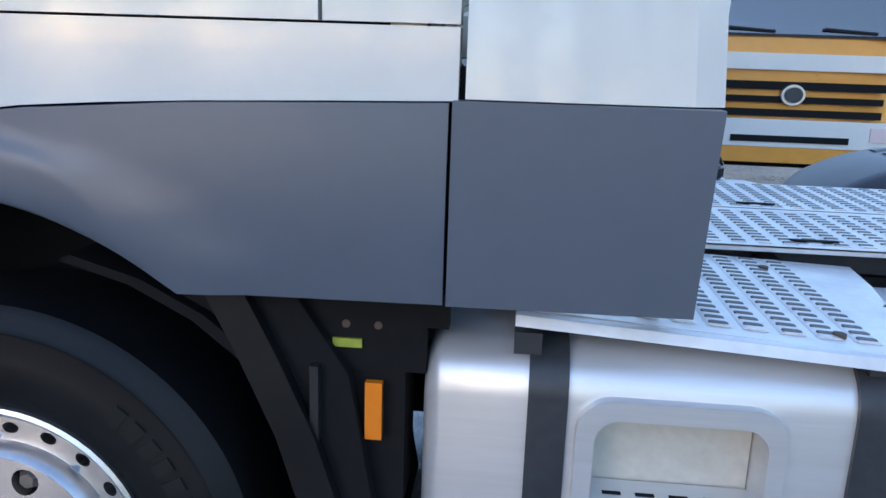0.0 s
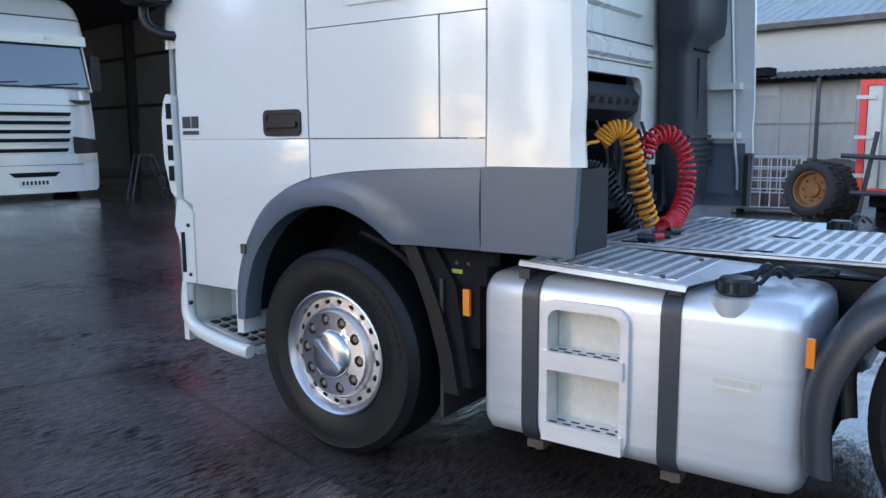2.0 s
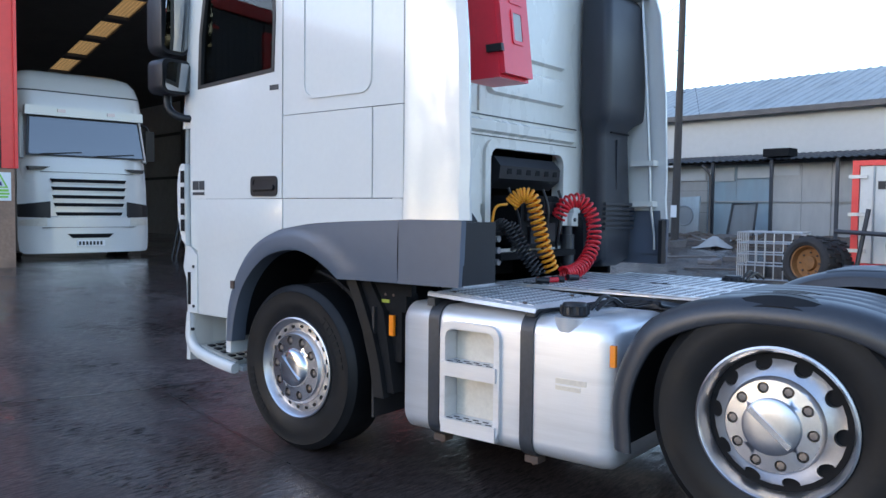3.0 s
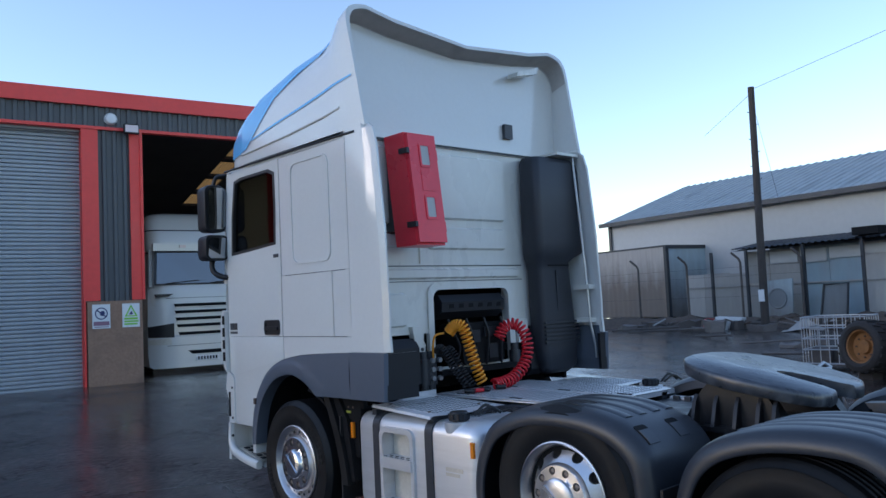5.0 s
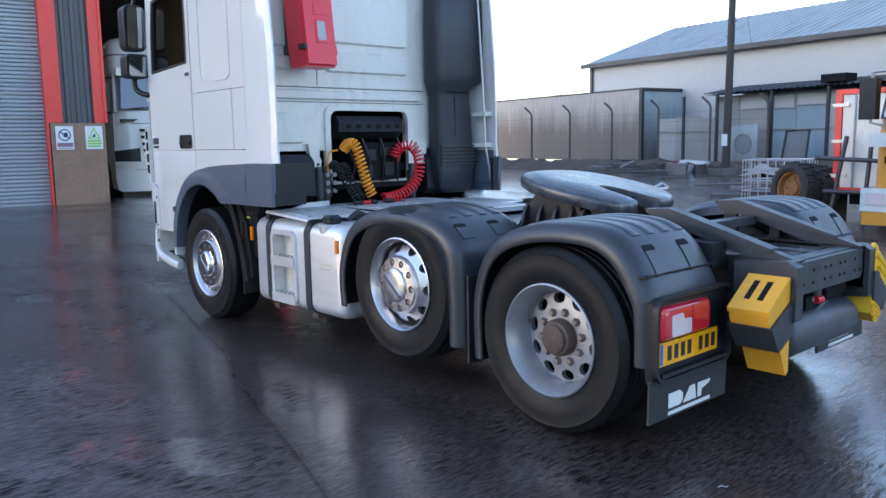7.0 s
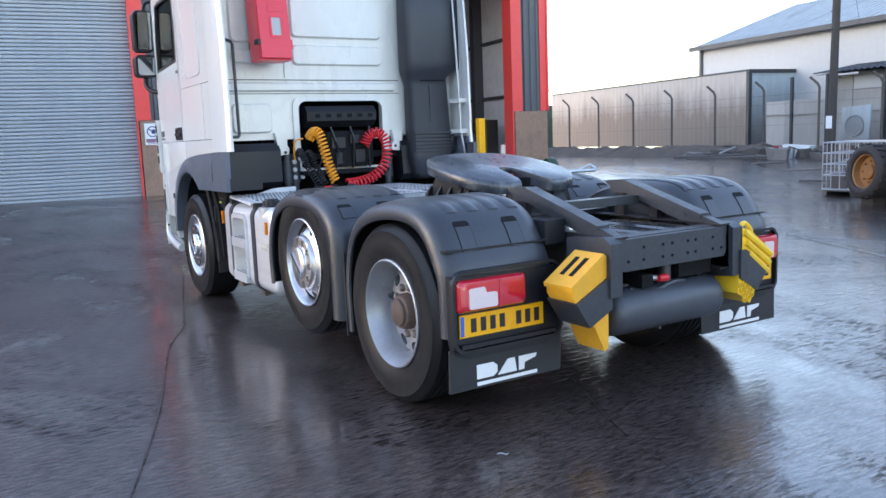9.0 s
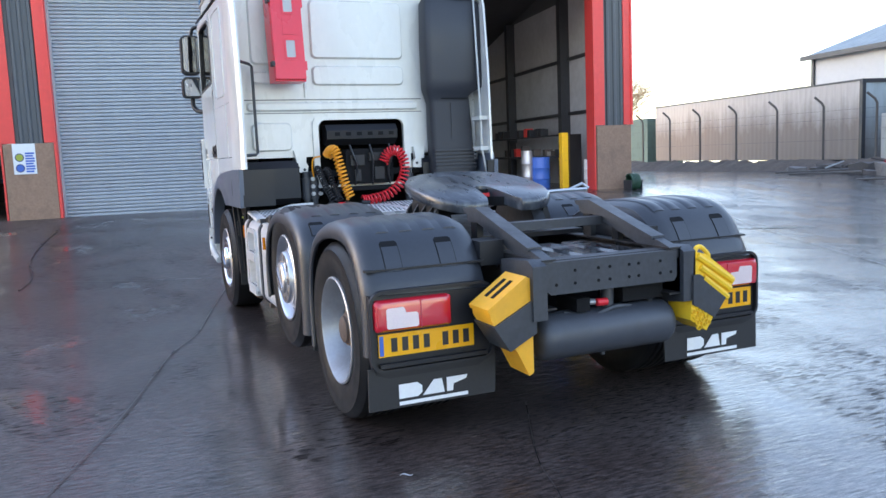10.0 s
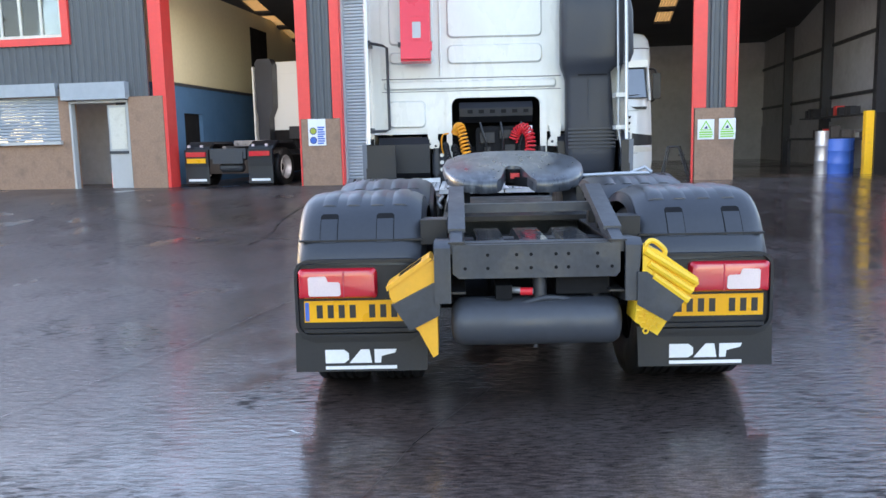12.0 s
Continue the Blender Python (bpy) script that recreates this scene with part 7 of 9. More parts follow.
# ---- bracket with filter and orange marker between wheel and tank ----
br = tp("air_dryer", boxes((-0.40, -0.20, 1.36, 1.50, 0.62, 0.99), (-0.42, -0.16, 1.35, 1.37, 0.90, 1.02)), M_DARK, "dark bracket and air dryer", 0.012)
part("marker_lamp", boxes((-0.272, -0.240, 1.335, 1.352, 0.765, 0.88)), M_ORANGE, br, "orange side marker", 0.004)
part("label", boxes((-0.335, -0.280, 1.343, 1.349, 0.945, 0.962)), M_LABEL, br, "faded yellow-green label")
bm = bmesh.new()
tube(bm, spline([(-0.38, 1.36, 0.92), (-0.39, 1.35, 0.75), (-0.36, 1.345, 0.62), (-0.30, 1.35, 0.58), (-0.27, 1.37, 0.62)], 6), 0.009, 6)
part("pipe", bm, M_GALV, br, "bright bent pipe")
bm = bmesh.new()
for x, z in ((-0.38, 0.98), (-0.31, 0.99), (-0.25, 0.99)):
    cyl(bm, (x, 1.36, z), (x, 1.345, z), 0.008, 8)
pieces("bolt", bm, M_RUST, br)
# liner and stay behind the front wheel
for y in both(1.30):
    s = 1 if y < MID else -1
    bm = bmesh.new()
    arc = [(-0.98 + 0.66 * math.cos(radians(a)), 0.50 + 0.60 * math.sin(radians(a))) for a in (78, 66, 54, 42, 30, 18, 6, -6)]
    loft(bm, [[(x, y + s * 0.02, z), (x + 0.022, y + s * 0.02, z + 0.012), (x + 0.022, y + s * 0.50, z + 0.012), (x, y + s * 0.50, z)] for x, z in arc])
    tp("wing_liner", bm, M_DARK, "black curved liner behind the front wheel")
    bm = bmesh.new()
    loft(bm, [[(x - 0.03, y - s * 0.012, z), (x + 0.045, y - s * 0.012, z), (x + 0.045, y + s * 0.06, z), (x - 0.03, y + s * 0.06, z)] for x, z in ((-0.535, 1.07), (-0.47, 0.94), (-0.40, 0.78), (-0.345, 0.60), (-0.31, 0.42))])
    tp("wing_stay", bm, M_RUBBER, "black rear edge of the front wing", 0.006)
tp("gearbox", boxes((-1.9, 0.9, MID - 0.33, MID + 0.33, 0.42, 0.95)), M_DARK, "dark engine and gearbox", 0.05)
tp("battery_box", boxes((0.2, 1.1, MID - 0.42, MID - 0.30, 0.45, 0.72)), M_DARK, "dark underframe box", 0.02)

# ---- wheel chocks ----
near = thing("wheel_chock", 3.9, 1.9, 0.39, "worn yellow plastic wheel chock strapped to the rear plate", "wheel chock", "wheel chocks")
prof = [(2.02, 0.88), (1.90, 0.815), (1.785, 0.728), (1.79, 0.69), (1.835, 0.61), (1.93, 0.515), (1.995, 0.385), (2.02, 0.40)]
bm = bmesh.new()
prism(bm, prof, "x", 3.80, 4.0)
part("wedge", bm, M_YELLOW, near, bevel=0.01)
bm = bmesh.new()
prism(bm, [(2.0, 0.875), (1.985, 0.887), (1.772, 0.742), (1.777, 0.722)], "x", 3.795, 4.008)
part("top_lip", bm, M_YELLOW, near, bevel=0.006)
for x0, x1 in ((3.850, 3.878), (3.918, 3.946)):
    bm = bmesh.new()
    prism(bm, [(1.835, 0.780), (1.945, 0.855), (1.942, 0.862), (1.832, 0.787)], "x", x0, x1)
    part("grip_slot", bm, M_DARK, near, "dark hand slot")
bm = bmesh.new()
prism(bm, [(1.80, 0.655), (2.035, 0.775), (2.035, 0.60), (1.885, 0.525)], "x", 3.785, 4.015)
part("strap", bm, M_STEEL, near, "dark steel holder band", 0.008)
far = thing("wheel_chock", 3.95, 3.1, 0.48, "bright yellow ribbed wheel chock strapped to the rear plate", "wheel chock", "wheel chocks")
prof = [(3.005, 0.925), (3.08, 0.905), (3.275, 0.765), (3.28, 0.735), (3.235, 0.69), (3.16, 0.60), (3.085, 0.485), (2.975, 0.555)]
bm = bmesh.new()
prism(bm, prof, "x", 3.84, 4.03)
part("wedge", bm, M_YELLOW_B, far, bevel=0.01)
for k in range(3):
    p, q = Vector((4.03, 3.02 + 0.02 * k, 0.90 - 0.06 * k)), Vector((4.03, 3.265 - 0.018 * k, 0.745 - 0.045 * k))
    bm = bmesh.new()
    tube(bm, [p, q], 0.02, 8)
    part("rib", bm, M_YELLOW_B, far)
bm = bmesh.new()
tube(bm, spline([(4.0, 3.02, 0.91), (4.0, 3.045, 0.94), (4.0, 3.075, 0.94), (4.0, 3.12, 0.90), (4.0, 3.12, 0.87)], 5), 0.013, 8)
part("handle", bm, M_YELLOW_B, far, "yellow carrying loop")
for j in range(3):
    for m in range(4):
        c = (4.031, 2.99 + 0.032 * j + 0.012 * m, 0.60 - 0.03 * m + 0.012 * j)
        bm = bmesh.new()
        revolve(bm, [(0.010, 0.0), (0.016, 0.0), (0.016, 0.012), (0.010, 0.012)], 6, "x", c)
        part("cell", bm, M_YELLOW_B, far)
bm = bmesh.new()
prism(bm, [(2.985, 0.80), (3.03, 0.80), (3.215, 0.665), (3.13, 0.555), (2.985, 0.64)], "x", 3.825, 4.045)
part("strap", bm, M_STEEL, far, "dark steel holder band", 0.008)


# parts behind the cab are lowered up to 26 mm to fit the camera path
def lower_tail(ob):
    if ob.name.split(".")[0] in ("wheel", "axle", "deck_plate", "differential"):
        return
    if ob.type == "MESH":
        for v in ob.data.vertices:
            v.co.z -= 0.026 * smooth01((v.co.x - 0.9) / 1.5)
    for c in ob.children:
        lower_tail(c)


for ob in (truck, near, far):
    lower_tail(ob)


# ---- other vehicles ----
def front_lorry(m, label, body, group=""):
    """A parked lorry seen from its front: x across, y back from the front, z up."""
    t = thing("parked_lorry", 0, 0, 0, label, "lorry", group)
    t.matrix_basis = m
    k = dict(keep=True)
    bm = bmesh.new()
    rings = []
    for z, hw, y0 in ((0.62, 1.20, 0.02), (1.0, 1.23, -0.02), (1.75, 1.23, 0.0), (1.98, 1.21, 0.03)):
        rings.append([(hw * math.copysign(abs(c) ** 0.5, c), y0 + 0.9 - (0.9 * abs(s) ** 0.35 if s < 0 else -0.9), z) for c, s in [(math.cos(a), math.sin(a)) for a in [2 * math.pi * i / 32 for i in range(32)]]])
    loft(bm, rings)
    part("cab", bm, body, t, bevel=0.0, **k)
    bm = bmesh.new()
    rings = []
    for z, hw, y0 in ((1.98, 1.20, 0.04), (2.75, 1.14, 0.22), (2.85, 1.15, 0.20)):
        rings.append([(hw * math.copysign(abs(c) ** 0.4, c), y0 + 0.85 - (0.85 * abs(s) ** 0.3 if s < 0 else -0.85), z) for c, s in [(math.cos(a), math.sin(a)) for a in [2 * math.pi * i / 32 for i in range(32)]]])
    loft(bm, rings)
    part("cab_upper", bm, body, t, **k)
    bm = bmesh.new()
    prism(bm, [(-1.06, 2.03), (1.06, 2.03), (1.0, 2.72), (-1.0, 2.72)], "y", 0.0, 0.02)
    for v in bm.verts:
        v.co.y += (v.co.z - 2.0) * 0.20
    part("windscreen", bm, M_SCREEN, t, "tinted windscreen reflecting the sky", **k)
    bm = bmesh.new()
    prism(bm, [(-1.10, 2.0), (1.10, 2.0), (1.04, 2.76), (-1.04, 2.76)], "y", 0.02, 0.04)
    for v in bm.verts:
        v.co.y += (v.co.z - 2.0) * 0.20
    part("screen_surround", bm, M_INK, t, **k)
    return t


# white lorry in the third bay
t = front_lorry(B_M @ pose(2.36, 1.6, 0), "white long-haul lorry parked nose out in the bay", M_WHITE)
k = dict(keep=True)


def nose_y(x, z):
    """How far back the front skin lies at a place across and up."""
    return -0.035 + 0.26 * (abs(x) / 1.22) ** 5 + 0.10 * max(0.0, (z - 1.3) / 0.7) ** 2


bm = bmesh.new()
rings = []
for z, hw in ((0.17, 1.14), (0.22, 1.20), (0.45, 1.225), (0.855, 1.225), (0.875, 1.222), (1.4, 1.21), (1.95, 1.19)):
    xs = [-hw + 2 * hw * q / 24 for q in range(25)]
    rings.append([(x, nose_y(x, z) - (0.05 if z < 0.865 else 0.0), z) for x in xs] + [(hw, 0.7, z), (-hw, 0.7, z)])
loft(bm, rings)
part("front_panel", bm, M_WHITE, t, "white front panel and bumper", **k)
# grille: six dark slots, narrowing downwards
for z, hw in ((1.545, 0.70), (1.395, 0.69), (1.24, 0.675), (1.09, 0.655), (0.915, 0.62), (0.775, 0.58)):
    bm = bmesh.new()
    prism(bm, [(-hw, z + 0.032), (hw, z + 0.032), (hw - 0.03, z - 0.034), (-hw + 0.03, z - 0.034)], "y", -0.064, 0.06)
    part("grille_slot", bm, M_DARK, t, "dark grille slot", 0.006, **k)
    part("grille_lip", boxes((-hw + 0.02, hw - 0.02, -0.074, 0.0, z - 0.050, z - 0.036)), M_WHITE, t, "", 0.005, **k)
bm = bmesh.new()
prism(bm, [(-0.43, 0.535), (0.43, 0.535), (0.34, 0.455), (-0.34, 0.455)], "y", -0.096, 0.0)
part("bumper_slot", bm, M_DARK, t, "dark bumper intake", 0.01, **k)
for z in (0.655, 1.70):
    part("panel_gap", boxes((-0.86, 0.86, nose_y(0.86, z) - 0.26 * (0.86 / 1.22) ** 5 - 0.004 - (0.05 if z < 0.86 else 0), 0.10, z, z + 0.008)), M_INK, t, "dark panel gap", **k)
for sx in (-1, 1):
    # headlamp: dark upper surround over a clear lens, wrapped round the corner
    for name, z0, z1, x0, x1, mat, label in (("lamp_surround", 0.84, 1.15, 0.72, 1.215, M_INK, "dark glossy lamp surround"), ("headlamp", 0.68, 0.85, 0.78, 1.215, M_ALU_DIRTY, "clear headlamp")):
        bm = bmesh.new()
        rings = []
        for q in range(9):
            x = x0 + (x1 - x0) * q / 8
            drop = 0.06 * q / 8
            y = nose_y(x, 0.9) - 0.058
            rings.append([(sx * x, y, z0 + drop * 0.2), (sx * x, y, z1 - drop), (sx * x, y + 0.1, z1 - drop), (sx * x, y + 0.1, z0 + drop * 0.2)])
        loft(bm, rings)
        part(name, bm, mat, t, label, **k)
    bm = bmesh.new()
    prism(bm, [(sx * 0.70, 1.80), (sx * 1.08, 1.80), (sx * 1.06, 1.73), (sx * 0.82, 1.74)], "y", -0.015, 0.2)
    part("air_duct", bm, M_INK, t, "dark air duct", 0.006, **k)
    # pale screen pillar, mirror and its arm
    bm = bmesh.new()
    tube(bm, [(sx * 1.15, 0.16, 1.95), (sx * 1.10, 0.34, 2.80)], 0.045, 8)
    part("screen_pillar", bm, M_WHITE, t, "white screen pillar", **k)
    part("mirror", boxes((sx * 1.34 - 0.09, sx * 1.34 + 0.09, 0.30, 0.46, 2.0, 2.62)), M_INK, t, "black mirror", 0.05, seg=3, **k)
    bm = bmesh.new()
    tube(bm, spline([(sx * 1.10, 0.42, 2.74), (sx * 1.30, 0.38, 2.70), (sx * 1.36, 0.38, 2.4), (sx * 1.30, 0.38, 2.0), (sx * 1.14, 0.42, 1.92)], 5), 0.022, 8)
    part("mirror_arm", bm, M_INK, t, **k)
    bm = bmesh.new()
    tube(bm, [(sx * 0.5 - 0.35, 0.0, 2.03), (sx * 0.5 + 0.38, 0.02, 2.09)], 0.013, 6)
    part("wiper", bm, M_INK, t, "black wiper", **k)
    part("visor_lamp", boxes((sx * 0.46 - 0.07, sx * 0.46 + 0.07, 0.05, 0.10, 2.83, 2.89)), M_LENS_W, t, "small clear visor lamp", 0.012, **k)
# high roof with a moulded step and a dark joint
bm = bmesh.new()
rings = []
for z, hw, y0 in ((2.80, 1.17, 0.16), (2.93, 1.19, 0.14), (3.22, 1.18, 0.24), (3.225, 1.165, 0.255), (3.245, 1.165, 0.265), (3.25, 1.18, 0.26), (3.46, 1.15, 0.38), (3.60, 1.08, 0.52), (3.68, 0.95, 0.75)):
    rings.append([(x, y, z) for x, y in rrect(-hw, hw, y0, 2.1, 0.30, 6)])
loft(bm, rings)
part("high_roof", bm, M_WHITE, t, "white high roof", angle=45, **k)
bm = bmesh.new()
ring_prism(bm, rrect(-1.172, 1.172, 0.252, 2.1, 0.30, 6), rrect(-1.14, 1.14, 0.28, 2.08, 0.28, 6), "z", 3.222, 3.248)
part("roof_joint", bm, M_INK, t, "dark joint round the high roof", **k)
bm = bmesh.new()
prism(bm, [(-1.1, 2.76), (1.1, 2.76), (1.09, 2.93), (-1.09, 2.93)], "y", 0.08, 0.22)
part("sun_visor", bm, M_WHITE, t, "white sun visor", 0.03, **k)
part("number_plate", boxes((-0.26, 0.26, -0.105, -0.08, 0.30, 0.41)), M_INK_W, t, "white number plate with plain bars", **k)
for q in range(7):
    part("bar", boxes((-0.23 + 0.066 * q, -0.19 + 0.066 * q, -0.109, -0.105, 0.32, 0.39)), M_INK, t, **k)
# plain near-black block under the cab
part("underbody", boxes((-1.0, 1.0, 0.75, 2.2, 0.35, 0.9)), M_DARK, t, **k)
part("box_body", boxes((-1.2, 1.2, 2.6, 9.5, 1.1, 3.4)), M_WHITE_OLD, t, "white body behind the cab", 0.03, **k)
for x, turn in ((-1.2, -90), (1.2, 90)):
    w = new("wheel")
    w.parent = t
    w.matrix_basis = pose(x, 1.35, 0.5, 0, 0, turn)
    for name, key in (("tyre", "tyre"), ("rim", "rear_rim")):
        o = new(name, ME[key])
        o.parent = w
# folding step ladder beside it
lad = thing("step_ladder", 0, 0, 0, "grey steel platform steps on the workshop floor", "ladder")
lad.matrix_basis = B_M @ pose(3.72, 0.66, 0.005, 0, 0, -14)
bm = bmesh.new()
for y in (0.0, 0.42):
    tube(bm, [(-0.05, y, 0.0), (0.12, y, 0.80)], 0.018, 8)
    tube(bm, [(0.62, y, 0.0), (0.36, y, 0.80)], 0.018, 8)
    tube(bm, [(0.12, y, 0.80), (0.36, y, 0.80)], 0.018, 8)
part("frame", bm, M_STEEL, lad, **k)
part("platform", boxes((0.10, 0.38, 0.0, 0.42, 0.80, 0.82)), M_STEEL, lad, "", 0.004, **k)
for q in range(3):
    z = 0.2 * (q + 1)
    x = 0.62 - 0.26 * z / 0.8
    part("tread", boxes((x - 0.06, x + 0.06, 0.0, 0.42, z - 0.012, z + 0.012)), M_STEEL, lad, "", 0.003, **k)

# tractor unit parked tail out in a workshop bay
t = thing("parked_tractor_unit", 0, 0, 0, "dark tractor unit parked tail out in a workshop bay", "lorry")
t.matrix_basis = B_M @ pose(-6.97, 0.15, 0, 0, 0, -5)
part("cab", boxes((-1.2, 1.2, 4.3, 6.3, 1.52, 3.55)), M_WHITE, t, "white cab rear", 0.08, **k)
for z in (1.75, 2.0, 2.25, 3.2):
    part("press_line", boxes((-0.6, 1.1, 4.285, 4.31, z, z + 0.03)), M_WHITE, t, "", 0.01, **k)
# near-black box stands for the dark gap under the cab
part("under_cab", boxes((-1.0, 1.0, 4.32, 6.2, 0.9, 1.53)), M_DARK, t, "near-black box filling the gap under the cab", 0.05, **k)
part("air_spring", boxes((-0.2, 0.75, 4.15, 4.34, 1.25, 1.62)), M_BLACK, t, "black cab support", 0.06, **k)
part("side_deflector", boxes((-1.24, -1.19, 3.95, 4.45, 1.2, 3.4)), M_WHITE, t, "white side deflector", 0.015, **k)
bm = bmesh.new()
prism(bm, [(-1.10, 1.1), (-0.74, 1.1), (-0.74, 1.9), (-0.60, 2.2), (-0.58, 3.45), (-0.66, 3.62), (-1.05, 3.62), (-1.14, 3.5), (-1.14, 2.2), (-1.10, 1.9)], "y", 3.95, 4.3)
part("air_intake", bm, M_STACK, t, "black intake stack", 0.04, **k)
part("chassis", boxes((-0.42, -0.34, 0.1, 4.5, 0.7, 0.95), (0.34, 0.42, 0.1, 4.5, 0.7, 0.95), (-0.42, 0.42, 0.0, 0.1, 0.62, 0.92)), M_STEEL, t, "dark chassis rails", **k)
bm = bmesh.new()
prism(bm, [(-0.45, 1.2), (0.45, 1.2), (0.45, 2.1), (0.1, 2.1), (0.05, 1.6), (-0.05, 1.6), (-0.1, 2.1), (-0.45, 2.1)], "z", 1.05, 1.2)
part("fifth_wheel", bm, M_GREASE, t, "dark fifth wheel", 0.02, **k)
for s in (-1, 1):
    x0, x1 = sorted((s * 0.55, s * 1.22))
    bm = bmesh.new()
    prism(bm, [(0.05, 0.85), (0.12, 1.05), (0.35, 1.18), (1.3, 1.18), (1.5, 1.0), (1.5, 0.95), (1.28, 1.12), (0.38, 1.12), (0.17, 1.0), (0.10, 0.85)], "x", x0, x1)
    g = part("mudguard", bm, M_BLACK, t, "black mudguard", 0.01, **k)
    part("lamp_panel", boxes((x0, x1, 0.02, 0.10, 0.55, 0.98)), M_BLACK, t, "black lamp panel", 0.02, **k)
    part("tail_lamp", boxes((x0 + 0.06, x1 - 0.06, -0.01, 0.03, 0.80, 0.92)), M_LENS_R, t, "red tail lamp", 0.012, **k)
    part("mudflap", boxes((x0, x1, 0.04, 0.06, 0.12, 0.58)), M_FLAP, t, "black mudflap with white bar", **k)
    part("print", boxes((x0 + 0.08, x1 - 0.08, 0.03, 0.038, 0.18, 0.24)), M_INK_W, t, **k)
    w = new("wheel")
    w.parent = t
    w.matrix_basis = pose(s * 1.2, 0.85, 0.5, 0, 0, 90 if s > 0 else -90)
    for name, key in (("tyre", "tyre"), ("rim", "rear_rim")):
        o = new(name, ME[key])
        o.parent = w
part("number_plate", boxes((-1.15, -0.62, -0.005, 0.015, 0.64, 0.76)), M_PLATE_Y, t, "yellow number plate", **k)
bm = bmesh.new()
revolve(bm, [(0.0, -0.34), (0.09, -0.32), (0.13, -0.27), (0.13, 0.27), (0.09, 0.32), (0.0, 0.34)], 24, "x", (0, 0.25, 0.52))
part("air_reservoir", bm, M_STEEL, t, "grey air reservoir", **k)
part("cross_beam", boxes((-0.5, 0.5, 0.02, 0.14, 0.74, 1.0)), M_STEEL, t, "grey end beam", 0.02, **k)
# near-black block fills the space below the chassis
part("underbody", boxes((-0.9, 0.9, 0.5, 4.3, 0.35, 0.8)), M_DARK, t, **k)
for x in (-1.08, -0.72, 0.72, 1.08):
    part("work_lamp", boxes((x - 0.03, x + 0.03, 0.0, 0.05, 1.04, 1.10)), M_LENS_W, t, "small white lamp", 0.01, **k)
for s in (-1, 1):
    bm = bmesh.new()
    prism(bm, [(0.6, 0.95), (3.0, 0.98), (3.0, 1.04), (0.6, 1.06)], "x", *sorted((s * 0.36, s * 0.46)))
    part("ramp", bm, M_STEEL, t, "grey ramp", 0.01, **k)

# orange and white tipper facing the yard
t = front_lorry(pose(2.95, 9.1, 0.0) @ Matrix.Diagonal((1.01, 1, 0.875, 1)), "orange and white tipper lorry facing the yard", M_TIPPER)
part("band", boxes((-1.2, 1.2, -0.045, 0.05, 1.60, 1.80)), M_WHITE, t, "white band under the windscreen", 0.02, **k)
for z0, z1, w0 in ((1.36, 1.46, 1.0), (1.20, 1.28, 0.95), (1.03, 1.12, 0.95)):
    part("grille_slot", boxes((-w0, w0, -0.05, 0.0, z0, z1)), M_DARK, t, "dark grille slot", 0.012, **k)
part("bumper", boxes((-1.24, 1.24, -0.12, 0.3, 0.66, 1.0)), M_WHITE, t, "white bumper", 0.05, **k)
part("bumper_low", boxes((-1.22, 1.22, -0.11, 0.3, 0.46, 0.655)), M_TIPPER, t, "orange lower bumper", 0.04, **k)
part("bumper_slot", boxes((-0.62, 0.62, -0.135, -0.11, 0.72, 0.80)), M_DARK, t, "", 0.01, **k)
bm = bmesh.new()
revolve(bm, [(0.0, -0.02), (0.09, -0.02), (0.10, -0.03), (0.125, -0.03), (0.13, 0.0)], 32, "y", (0, -0.05, 1.30))
part("badge", bm, M_RIM, t, "round chrome badge", **k)
bm = bmesh.new()
cyl(bm, (0, -0.086, 1.30), (0, -0.06, 1.30), 0.088, 24)
part("badge_face", bm, M_STEEL, t, "dark badge centre", **k)
for x in (-0.55, 0.5):
    bm = bmesh.new()
    tube(bm, [(x - 0.25, -0.01, 2.10), (x + 0.3, 0.0, 2.06)], 0.018, 6)
    part("wiper", bm, M_INK, t, "black wiper", **k)
for x in (-1.0, 1.0):
    part("headlamp", boxes((x - 0.17, x + 0.17, -0.135, 0.0, 0.76, 0.93)), M_LENS_W, t, "clear headlamp", 0.03, **k)
for x in (-1.26, 1.26):
    part("mirror", boxes((x - 0.10, x + 0.10, 0.0, 0.16, 2.0, 2.6)), M_INK, t, "black mirror", 0.04, **k)
    bm = bmesh.new()
    tube(bm, [(x * 0.80, 0.1, 2.70), (x * 0.98, 0.08, 2.68), (x, 0.08, 2.3), (x * 0.98, 0.08, 1.95), (x * 0.85, 0.1, 1.9)], 0.022, 8)
    part("mirror_arm", bm, M_GALV, t, **k)
# near-black block closes the space under the tipper's cab
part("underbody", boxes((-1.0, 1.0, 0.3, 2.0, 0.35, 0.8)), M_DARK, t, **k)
part("tipper_body", boxes((-1.22, 1.22, 2.1, 3.9, 1.2, 2.6)), M_STEEL, t, "grey tipper body", 0.04, **k)
for f in (False, True):
    w = new("wheel")
    w.parent = t
    w.matrix_basis = pose(1.2 if f else -1.2, 1.35, 0.5, 0, 0, 90 if f else -90)
    for name, key in (("tyre", "tyre"), ("rim", "rear_rim")):
        o = new(name, ME[key])
        o.parent = w

